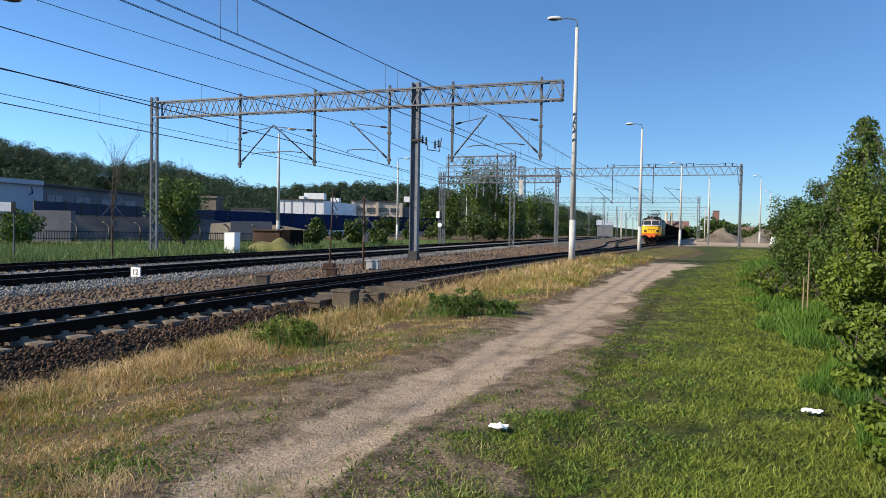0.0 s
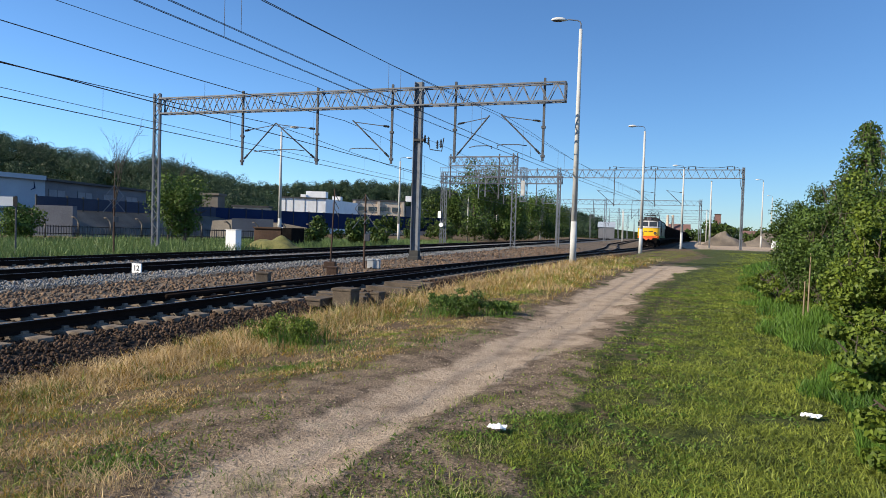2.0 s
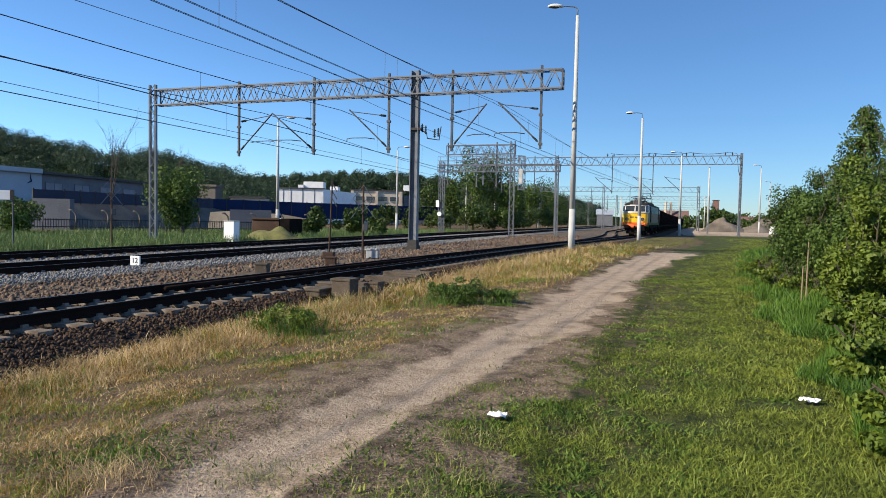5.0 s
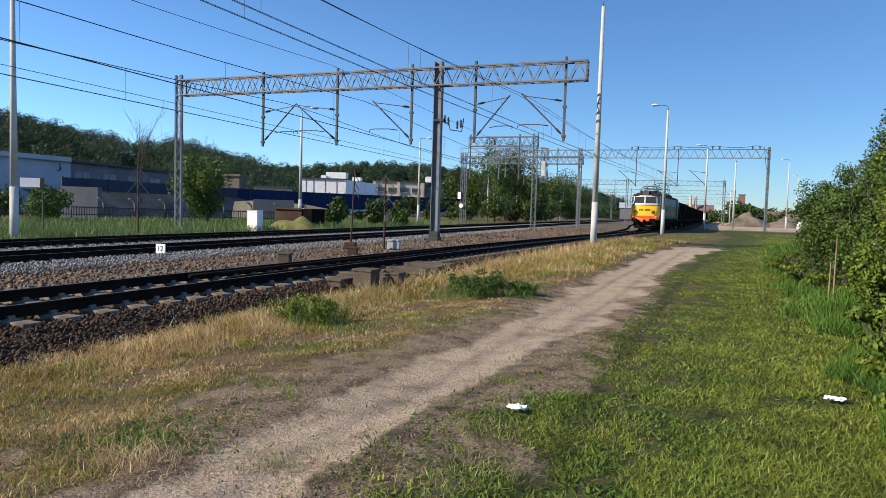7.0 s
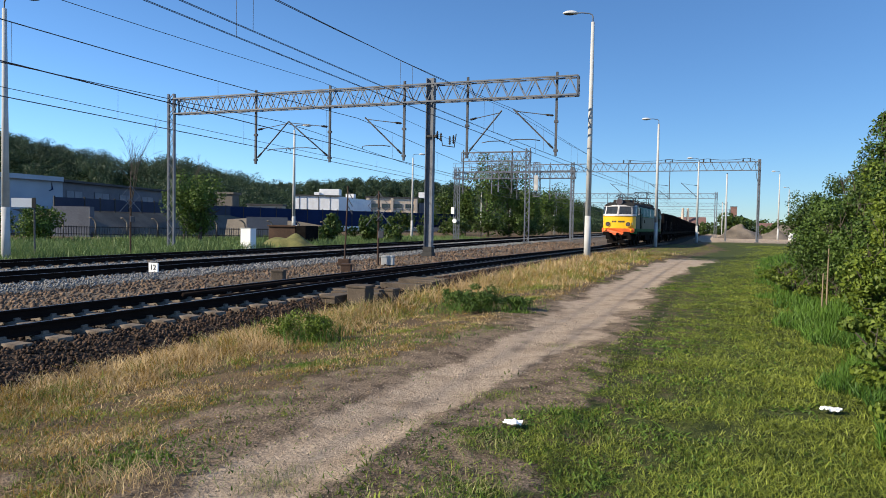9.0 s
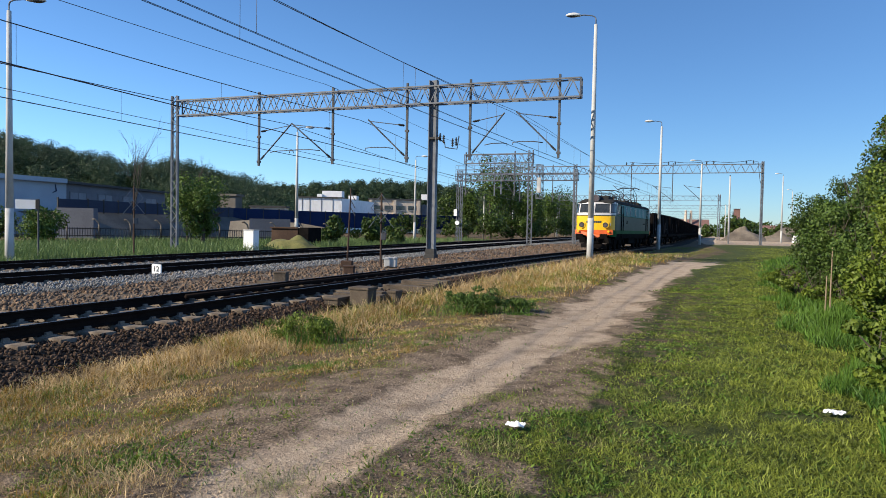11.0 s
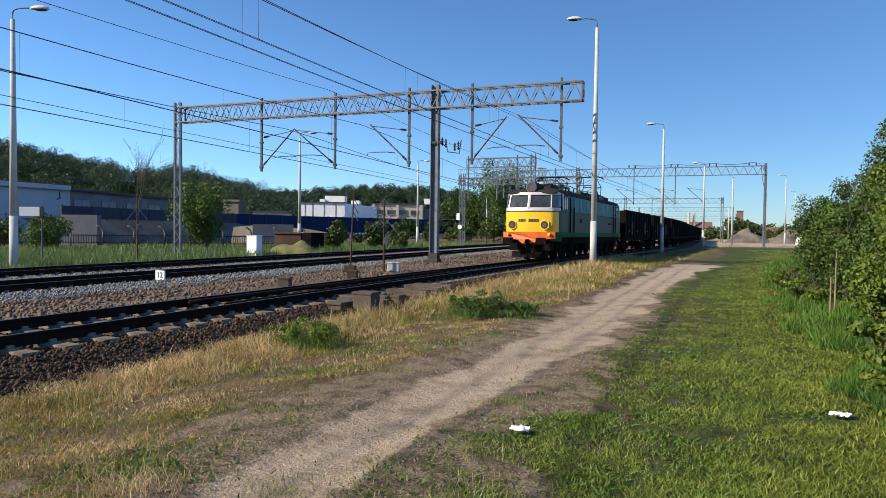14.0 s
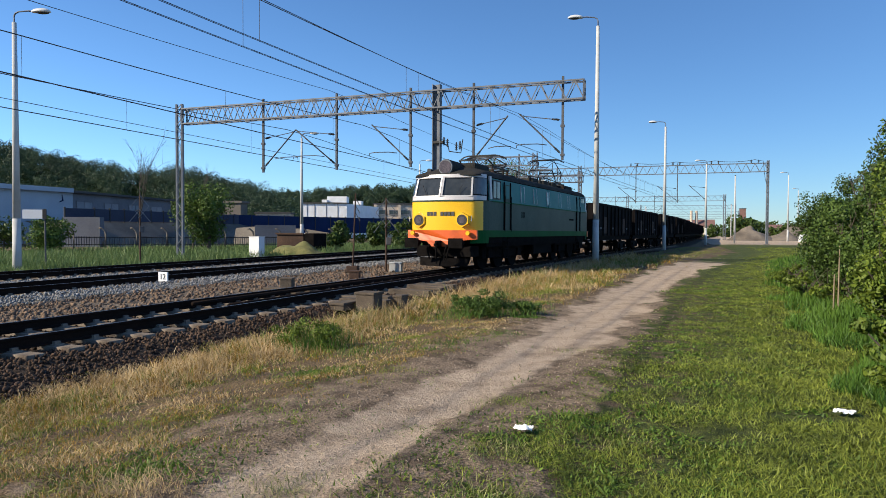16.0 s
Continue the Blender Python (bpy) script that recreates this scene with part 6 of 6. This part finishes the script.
def grow_grass():
    # patchy green turf right of the path, in small tufts
    x, y, r = spread(105000, 2.3, 80, -45, 48)
    s, n = to_sn(x, y)
    lp, op = left_of_path(s, n), on_path(s, n)
    p = np.clip(0.8 * patchy(s, n, 1.1, 3) + 1.1 * patchy(s, n, 4.0, 8) - 0.85 + 0.38 * np.clip(lp - 1.1, 0, 2.0), 0, 1)
    p = np.maximum(p, 0.9 * (s > 34))
    keep = ((lp > 0) | (s > 36)) & (np.hypot((x - 3.05) / 0.5, (y - 5.75) / 0.22) > 1) & (n - n3(s) > 2.4) & (n < 12) & (RNG.uniform(0, 1, len(x)) < np.clip((op - 1.0) / 1.2, 0.008, 1) * np.clip(p * 2.0, 0, 1) * (1 - 0.93 * worn_soil(s, n)))
    x, y, r = x[keep], y[keep], r[keep]
    x, y, r, k = tufts(x, y, r, 11, 0.06)
    s, n = to_sn(x, y)
    tall = RNG.uniform(0.6, 1.3, k.max() + 1)[k]
    h = RNG.uniform(0.018, 0.055, len(x)) * tall * (1 + 0.3 * np.clip(left_of_path(s, n) - 1.5, 0, 2.5))
    blades("green_turf", "short patchy green grass beside the path", x, y, r, h, 0.0026 + 0.00075 * r, 1.7, M_GRASS)
    # broad low herbs in the turf
    x, y, r = spread(24000, 2.3, 26, -40, 48)
    s, n = to_sn(x, y)
    lp, op = left_of_path(s, n), on_path(s, n)
    keep = (lp > 0) & (n < 8) & (RNG.uniform(0, 1, len(x)) < np.clip((op - 1.0) / 2.0, 0, 1) * np.clip(patchy(s, n, 2.5, 21) * 2 - 0.7, 0, 1) * (1 - 0.85 * worn_soil(s, n)))
    x, y, r, k = tufts(x[keep], y[keep], r[keep], 7, 0.045)
    blades("low_herbs", "low broad-leaved herbs among the grass", x, y, r, RNG.uniform(0.02, 0.06, len(x)), 0.010 + 0.0012 * r, 1.5, M_HERB)
    # tall lush grass under the shrubs
    x, y, r = spread(230000, 2.6, 40, 5, 50)
    s, n = to_sn(x, y)
    edge = np.interp(s, [0, 4, 8, 14, 25, 40], [1.2, 1.35, 1.9, 2.0, 2.9, 4.6])
    soil = np.hypot((x - 3.05) / 0.6, (y - 5.75) / 0.26) > 1
    keep = (n > edge + 0.5 * wav(s, n, 2.2, 3.0)) & (n < 10) & soil
    x, y, r, s, n, edge = (q[keep] for q in (x, y, r, s, n, edge))
    h = RNG.uniform(0.12, 0.42, len(x)) * np.clip(0.5 + 0.5 * (n - edge), 0.5, 1.3)
    blades("tall_grass", "tall lush green grass below the shrubs", x, y, r, h, 0.0045 + 0.0008 * r, 0.75, M_GRASS_T)
    # dry grass between path and ballast, in tufts
    x, y, r = spread(80000, 2.5, 60, -50, 30)
    s, n = to_sn(x, y)
    lp, op, u = left_of_path(s, n), on_path(s, n), n - n3(s)
    edge = np.exp(-((u - 3.1) / 0.75) ** 2)
    fine_p = np.clip(0.5 * patchy(s, n, 1.2, 31) + 0.8 * patchy(s, n, 4.2, 37) - 0.36, 0, 1)
    keep = (lp < 0) & (s < 46) & (u > 2.3 + 0.55 * np.clip((s - 12) / 5, 0, 1) + 0.4 * (patchy(s, n, 2.0, 40) - 0.5)) & (RNG.uniform(0, 1, len(x)) < np.clip((op - 1.0) / 2.0, 0.01, 1) * np.clip(2.0 * fine_p - 0.12 + 1.0 * edge + 0.6 * (s > 17), 0.02, 1) * (1 - 0.9 * worn_soil(s, n)))
    x, y, r, u0, e0 = x[keep], y[keep], r[keep], u[keep], edge[keep]
    x, y, r, k = tufts(x, y, r, 10, 0.07)
    s, n = to_sn(x, y)
    strip = e0[k] * np.clip((s - 3.0) / 7, 0.3, 1) + 0.6 * np.clip((s - 14) / 6, 0, 1) * (left_of_path(s, n) < -1.0)
    tall = RNG.uniform(0.5, 1.4, k.max() + 1)[k]
    h = RNG.uniform(0.02, 0.07, len(x)) + RNG.uniform(0.08, 0.42, len(x)) * np.clip(strip, 0, 1) * tall
    sort = (RNG.uniform(0, 1, k.max() + 1) + 0.7 * (patchy(x[np.unique(k, return_index=True)[1]], y[np.unique(k, return_index=True)[1]], 1.0, 51) - 0.5))[k]
    sort = sort + 0.25 * (e0[k] < 0.3)
    for lo, hi, nm, lb, mt in ((-9, 0.62, "dry_grass", "straw-coloured dry grass on the verge", M_DRY), (0.62, 0.86, "half_dry_grass", "half-dry ochre grass on the verge", M_OCHRE), (0.86, 9, "verge_grass", "sparse green grass in the dry verge", M_GRASS)):
        q = (sort >= lo) & (sort < hi)
        blades(nm, lb, x[q], y[q], r[q], h[q], 0.002 + 0.00055 * r[q], 1.35, mt)
    # loose straw lying on the soil
    x, y, r = spread(22000, 2.4, 22, -48, 25)
    s, n = to_sn(x, y)
    keep = (left_of_path(s, n) < 0) & (n - n3(s) > 2.5) & (on_path(s, n) > 1.2) & (RNG.uniform(0, 1, len(x)) < patchy(s, n, 1.6, 61) * 1.5 - 0.2)
    x, y, r = x[keep], y[keep], r[keep]
    blades("loose_straw", "loose dry straw lying on the soil", x, y, r, RNG.uniform(0.015, 0.03, len(x)), 0.0016 + 0.0004 * r, 7.0, M_DRY)
    # meadow beyond the far track
    x, y, r = spread(210000, 26, 95, -46, 16)
    s, n = to_sn(x, y)
    keep = (n < -24.6) & (n > -45) & (y < 60 + 0.6 * (x + 40))
    keep |= (n < -24.6) & (n > -40) & (y > 60)
    x, y, r, s, n = (q[keep] for q in (x, y, r, s, n))
    h = RNG.uniform(0.15, 0.75, len(x)) * (0.5 + 0.7 * patch(s, n, 0.5, 1.2))
    blades("meadow_grass", "tall pale green meadow grass beyond the line", x, y, r, h, 0.0035 + 0.00045 * r, 0.6, MEADOW)
    # tufts on the path's edge
    for tx, ty, kk, mt, hh in ((-1.15, 4.05, 260, M_TUFT, 0.12), (0.15, 3.95, 220, M_TUFT, 0.11), (0.25, 4.75, 260, M_TUFT, 0.1), (-0.25, 3.75, 200, M_TUFT, 0.1), (0.4, 6.3, 300, M_GRASS, 0.08), (-0.3, 5.4, 120, M_GRASS, 0.06), (1.5, 9.1, 120, M_GRASS, 0.07), (-0.9, 7.6, 200, M_GRASS, 0.07), (-2.0, 3.9, 300, M_DRY, 0.2), (1.15, 5.0, 220, M_TUFT, 0.07)):
        q = RNG.normal(size=(kk, 2)) * 0.13
        px, py = tx + q[:, 0] * 1.3, ty + q[:, 1]
        blades("grass_tuft", "small grass tuft on the trodden soil", px, py, np.full(kk, 4.5), RNG.uniform(0.4, 1, kk) * hh, 0.004, 1.2, mt)

    # grassy islands along the worn edge of the path
    for i in range(90):
        sc = 3.2 + 20 * RNG.uniform() ** 2
        nc = float(np.interp(sc, PATH_S, PATH_N)) + float(np.interp(sc, PATH_S, PATH_W)) * RNG.uniform(1.5, 4.4) * (1 if i % 5 < 3 else -1)
        c = P(sc, nc)
        kk, wide = int(RNG.uniform(120, 320)), RNG.uniform(0.08, 0.26)
        q = RNG.normal(size=(kk, 2)) * wide
        px, py = c[0] + q[:, 0] * 1.4, c[1] + q[:, 1]
        rr = np.hypot(px, py)
        blades("grass_tuft", "small grass tuft on the trodden soil", px, py, rr, RNG.uniform(0.3, 1, kk) * RNG.uniform(0.03, 0.08), 0.006 + 0.0009 * rr, 1.4, (M_HERB, M_GRASS, M_HERB, M_GRASS)[int(RNG.integers(0, 4))])


M_HERB = leafmat("herb_leaf", (0.035, 0.075, 0.012), (0.15, 0.23, 0.03), 0.22, clump=2.0)
M_TUFT = leafmat("bleached_tuft_blade", (0.13, 0.14, 0.04), (0.42, 0.40, 0.17), 0.25, clump=4.0)
MEADOW = leafmat("meadow_blade", (0.04, 0.08, 0.024), (0.17, 0.24, 0.075), 0.25)
grow_grass()

def ico():
    bm = bmesh.new()
    bmesh.ops.create_icosphere(bm, subdivisions=1, radius=1.0)
    v = np.array([q.co[:] for q in bm.verts])
    f = np.array([[q.index for q in g.verts] for g in bm.faces])
    bm.free()
    return v, f


def stones(name, label, x, y, z, size, material):
    """Broken stones: uneven twenty-sided lumps, one at each place."""
    v, f = ico()
    k = len(x)
    shapes = [v * (1 + RNG.uniform(-0.42, 0.42, (len(v), 1))) for _ in range(12)]
    pick = RNG.integers(0, 12, k)
    base = np.stack(shapes)[pick]
    sc = size[:, None] * RNG.uniform(0.5, 1.35, (k, 3))
    a, b = RNG.uniform(0, 6.28, k), RNG.uniform(0, 6.28, k)
    p = base * sc[:, None, :]
    ca, sa = np.cos(a)[:, None], np.sin(a)[:, None]
    cb, sb = np.cos(b)[:, None], np.sin(b)[:, None]
    px, py, pz = p[..., 0], p[..., 1], p[..., 2]
    px, pz = px * cb - pz * sb, px * sb + pz * cb
    px, py = px * ca - py * sa, px * sa + py * ca
    q = np.stack([px + x[:, None], py + y[:, None], pz + z[:, None]], -1).reshape(-1, 3)
    faces = (f[None] + (np.arange(k) * len(v))[:, None, None]).reshape(-1, 3)
    me = bpy.data.meshes.new(name)
    me.vertices.add(len(q))
    me.vertices.foreach_set("co", q.astype(np.float32).ravel())
    me.loops.add(faces.size)
    me.loops.foreach_set("vertex_index", faces.astype(np.int32).ravel())
    me.polygons.add(len(faces))
    me.polygons.foreach_set("loop_start", np.arange(0, faces.size, 3, dtype=np.int32))
    me.update(calc_edges=True)
    me.materials.append(material)
    return tagged(new(name, me), label, "ballast", kind="stuff")


def lay_ballast():
    x, y, r = spread(95000, 7.5, 60, -50, 22)
    s, n = to_sn(x, y)
    u = n - n3(s)
    hollow = (np.abs(np.abs(u) - 0.7535) < 0.12)
    sleeper = (np.abs(u) < 1.3) & (np.abs(((s + 6) / 0.62 + 0.5) % 1 - 0.5) * 0.62 < 0.15)
    keep = (u > -1.8) & (u < 2.5 + 0.4 * (s > 13)) & ~hollow & ~sleeper
    keep &= (RNG.uniform(0, 1, len(x)) < 1.0)
    x, y, r, s, n, u = (q[keep] for q in (x, y, r, s, n, u))
    stones("dark_ballast", "dark brown broken ballast stones under the near track", x, y, ground_z(s, n) + RNG.uniform(-0.01, 0.035, len(x)), 0.016 + 0.0009 * r, M_STONE)
    x, y, r = spread(26000, 11, 75, -50, 12)
    s, n = to_sn(x, y)
    u = n - n3(s)
    keep = (u < -1.8) & (n > -13.6)
    x, y, r, s, n = (q[keep] for q in (x, y, r, s, n))
    stones("brown_ballast", "brown weathered stones between the tracks", x, y, ground_z(s, n) + RNG.uniform(-0.02, 0.02, len(x)), 0.026 + 0.0011 * r, M_STONE_B)
    x, y, r = spread(50000, 14, 75, -50, 12)
    s, n = to_sn(x, y)
    keep = (n < -13.5) & (n > -24)
    for tn in (T1, T2):
        keep &= ~((np.abs(n - tn) < 1.3) & (np.abs(((s - (0 if tn == T2 else 8)) / 0.62 + 0.5) % 1 - 0.5) * 0.62 < 0.15))
        keep &= np.abs(np.abs(n - tn) - 0.7535) > 0.12
    x, y, r, s, n = (q[keep] for q in (x, y, r, s, n))
    lift = np.where((n > T2 + 1.4) & (n < -13.6), 0.06, 0.0)
    stones("pale_ballast", "pale grey broken ballast stones of the main line", x, y, ground_z(s, n) + lift + RNG.uniform(-0.02, 0.025, len(x)), 0.018 + 0.0007 * r, M_STONE_G)
    # loose pebbles on the path
    x, y, r = spread(5000, 2.4, 16, -45, 40)
    s, n = to_sn(x, y)
    keep = on_path(s, n) < 2.2
    x, y, r, s, n = (q[keep] for q in (x, y, r, s, n))
    stones("path_pebbles", "small pale pebbles strewn over the path", x, y, ground_z(s, n) + 0.004, 0.0025 + 0.0007 * r, M_PEBBLE)
    # clods and pebbles on the worn shoulders
    x, y, r = spread(4200, 3.0, 12, -40, 30)
    s, n = to_sn(x, y)
    keep = (RNG.uniform(0, 1, len(x)) < worn_soil(s, n)) & (n - n3(s) > 2.8)
    x, y, r, s, n = (q[keep] for q in (x, y, r, s, n))
    stones("soil_clods", "small clods and pebbles strewn over the worn soil", x, y, ground_z(s, n) + 0.003, 0.003 + 0.0007 * r, M_PEBBLE)


M_PEBBLE = mat("pale_pebble", (0.10, 0.078, 0.055), (0.42, 0.33, 0.24), 0.9, 0, 2, 40, 0.2, isl=True)
lay_ballast()


def weed(label, x, y, h, r, count, size, material, seed):
    s, n = to_sn(x, y)
    return make_tree(label, x, y, float(ground_z(s, n)) - 0.02, h, r, count, size, material, seed, "weed", 0.012, "weeds on the verge", 0.0, 22, True)


weed("leafy green weed in the dry verge", -2.15, 10.1, 0.62, 0.55, 2200, 0.019, M_LEAF, 201)
weed("leafy green weed in the dry verge", -2.75, 10.5, 0.52, 0.5, 2000, 0.019, M_LEAF, 202)
weed("dense green weed clump in the dry verge", 0.5, 12.6, 0.6, 0.62, 3200, 0.021, M_TREE, 203)
weed("dense green weed clump in the dry verge", 0.0, 13.0, 0.58, 0.5, 2200, 0.021, M_TREE, 204)
weed("dense green weed clump in the dry verge", 1.15, 12.8, 0.4, 0.5, 1800, 0.021, M_TREE, 205)

for wx, wy, wk, wr, wh in ((-2.2, 10.05, 260, 0.4, 0.5), (-2.8, 10.5, 200, 0.4, 0.42), (0.3, 12.7, 300, 0.5, 0.48), (1.1, 12.75, 180, 0.4, 0.34), (-1.5, 9.3, 120, 0.35, 0.2), (0.0, 9.6, 140, 0.45, 0.1)):
    wq = RNG.normal(size=(wk, 2)) * wr * 0.6
    blades("weed_grass", "tall green grass round the verge weeds", wx + wq[:, 0] * 1.3, wy + wq[:, 1], np.full(wk, 10.0), RNG.uniform(0.35, 1.0, wk) * wh, 0.008, 0.7, M_GRASS_T)


def make_shrub(label, x, y, z, h, r, count, size, material, seed, lobes=16):
    """A shrub of many slender stems with leaves in lobes round them."""
    rng = np.random.default_rng(seed)
    t = thing("shrub", label, "shrub", Matrix.Translation((x, y, z)), "shrubs beside the path")
    for i in range(7):
        a = rng.uniform(0, 6.28)
        q = r * rng.uniform(0.2, 0.85)
        e = Vector((math.cos(a) * q, math.sin(a) * q, h * rng.uniform(0.55, 0.95)))
        f = Vector((math.cos(a) * q * 0.35, math.sin(a) * q * 0.35, h * 0.35))
        bm = bmesh.new()
        rod(bm, (0.1 * math.cos(a), 0.1 * math.sin(a), -0.1), f, 0.028, 0.02, 7)
        rod(bm, f, e, 0.02, 0.007, 7)
        for j in range(4):
            b = f.lerp(e, rng.uniform(0.1, 0.9))
            rod(bm, b, b + Vector(rng.normal(size=3)) * 0.28 * r + Vector((0, 0, 0.12 * h)), 0.009, 0.004, 5)
        part("stem", bm, M_BARK, t)
    q = crown_quads(rng, (0, 0, h * 0.5), (r, r, h * 0.56), count, size, lobes * 2, lobe=(0.13, 0.3), out=(0.3, 0.98))
    q = q[q[:, 0, 2] > 0.02]
    quads("foliage", q, 4, material, t)
    return t


for i, (x, y, h, r, c, mt) in enumerate((
        (8.6, 14.8, 2.4, 1.15, 6000, M_TREE), (9.7, 17.0, 2.7, 1.25, 6000, M_LEAF_D), (11.1, 19.6, 3.0, 1.35, 5500, M_LEAF_D), (13.2, 22.6, 2.8, 1.5, 4500, M_LEAF_D),
        (8.1, 12.9, 2.4, 1.1, 6500, M_TREE), (9.4, 14.9, 2.9, 1.25, 7000, M_LEAF_D), (10.6, 16.4, 3.3, 1.4, 7500, M_LEAF_D), (8.9, 13.2, 3.0, 1.2, 7000, M_LEAF),
        (7.2, 11.0, 2.0, 0.95, 6500, M_LEAF), (8.1, 11.2, 2.9, 1.1, 6500, M_LEAF_D), (6.2, 9.3, 1.3, 0.8, 5500, M_LEAF), (5.3, 7.8, 0.85, 0.7, 4500, M_LEAF), (6.9, 9.2, 1.9, 0.9, 5500, M_LEAF), (4.5, 6.5, 0.6, 0.6, 3500, M_LEAF), (3.85, 5.3, 0.45, 0.45, 3000, M_LEAF), (3.3, 4.4, 0.36, 0.4, 2600, M_LEAF), (15.4, 26.0, 1.8, 1.6, 3000, M_LEAF))):
    s, n = to_sn(x, y)
    make_shrub("dense leafy shrub with slender stems beside the path", x, y, float(ground_z(s, n)), h, r, int(c * 2.3), 0.031, mt, 300 + i)
for i, (x, y, h, r, c) in enumerate(((9.2, 18.8, 0.55, 0.7, 1600), (10.6, 21.5, 0.6, 0.8, 1600), (8.3, 16.2, 0.5, 0.7, 1500), (8.0, 14.0, 0.6, 0.6, 1500))):
    s, n = to_sn(x, y)
    make_shrub("low leafy weeds at the foot of the shrubs", x, y, float(ground_z(s, n)), h, r, int(c * 1.5), 0.036, M_LEAF, 330 + i, 8)
def drooping_tree(label, x, y, h, r, seed):
    """A young tree whose leafy twigs arch out and hang."""
    rng = np.random.default_rng(seed)
    s, n = to_sn(x, y)
    t = thing("tree", label, "tree", Matrix.Translation((x, y, float(ground_z(s, n)))))
    bm = bmesh.new()
    rod(bm, (0, 0, -0.1), (0.04, 0, h * 0.5), 0.05, 0.035, 8)
    rod(bm, (0.04, 0, h * 0.5), (0, 0.03, h * 0.93), 0.035, 0.008, 8)
    part("trunk", bm, M_BARK, t)
    leaves, twigs = [], bmesh.new()
    for i in range(80):
        z0 = h * (0.42 + 0.53 * rng.uniform() ** 0.8)
        a = rng.uniform(0, 6.28)
        reach = (0.16 + 0.84 * min(1.0, (h - z0) / (0.42 * h))) * r * rng.uniform(0.55, 1.1)
        pts = [Vector((math.cos(a) * reach * q, math.sin(a) * reach * q, z0 + 0.34 * q - 0.62 * q * q * q)) for q in np.linspace(0, 1, 6)]
        for p, q in zip(pts, pts[1:]):
            rod(twigs, p, q, 0.007, 0.005, 4)
        k = int(40 + 90 * reach)
        u = rng.uniform(0.15, 1.05, k)
        c = np.stack([math.cos(a) * reach * u, math.sin(a) * reach * u, z0 + 0.34 * u - 0.62 * u ** 3 - rng.uniform(0, 0.1, k)], 1) + rng.normal(size=(k, 3)) * 0.045
        d = rng.normal(size=(k, 3)) + np.array([0, 0, -0.7])
        d /= np.linalg.norm(d, axis=1)[:, None]
        e = np.cross(d, rng.normal(size=(k, 3)))
        e /= np.linalg.norm(e, axis=1)[:, None]
        ln = rng.uniform(0.028, 0.055, (k, 1))
        leaves.append(np.stack([c - d * ln, c + e * ln * 0.45, c + d * ln, c - e * ln * 0.45], 1))
    part("twigs", twigs, M_BARK, t)
    quads("crown", np.concatenate(leaves), 4, M_TREE, t)
    return t


drooping_tree("young slender tree with drooping twigs over the shrubs", 9.55, 15.0, 4.35, 0.95, 360)


M_STALK = mat("dry_stalk", (0.17, 0.13, 0.085), (0.28, 0.22, 0.15), 0.9, 0, 5, 60, 0.2)


def stake(label, x, y, h):
    s, n = to_sn(x, y)
    t = thing("stake", label, "stake", Matrix.Translation((x, y, float(ground_z(s, n)))), "dry stalks")
    bm = bmesh.new()
    rod(bm, (0, 0, -0.1), (0.02, 0.02, h), 0.018, 0.01, 7)
    part("shaft", bm, M_STALK, t)


stake("pale dry stalk standing before the shrubs", 7.2, 12.9, 1.35)
stake("pale dry stalk standing before the shrubs", 7.6, 12.9, 1.1)
stake("short pale dry stalk standing before the shrubs", 7.75, 12.55, 1.0)
stake("short pale dry stalk standing before the shrubs", 7.0, 12.7, 0.8)


def on_track(a):
    """The place on the near track at s = a."""
    return P(a, float(n3(a)), RAIL)


FRONT_T = [0, 4, 7, 9, 11.5, 13.5, 16.0]
FRONT_S = [103.5, 84.5, 70.0, 60.0, 47.0, 36.2, 22.6]
FRONT_FIT = np.polyfit(FRONT_T, FRONT_S, 2)


def train_pose(front, back0, back1):
    """The pose of a vehicle whose origin lies on the rail at s = front, with its bogies back0 and back1 behind."""
    a, b = on_track(front + back0), on_track(front + back1)
    d = (a - b).normalized()
    yaw = math.degrees(math.atan2(-d.x, d.y))
    return Matrix.Translation(a + d * back0) @ pose(0, 0, 0, 0, 0, yaw)


def front_at(t):
    return float(np.polyval(FRONT_FIT, t))


def motions():
    ts = [0.5 * i for i in range(33)]
    walk(loco, [(t, train_pose(front_at(t), 3.95, 14.15)) for t in ts])
    for i, w in enumerate(wagons):
        back = 18.75 + 14.05 * i
        walk(w, [(t, train_pose(front_at(t) + back, 2.6, 11.45)) for t in ts])


motions()
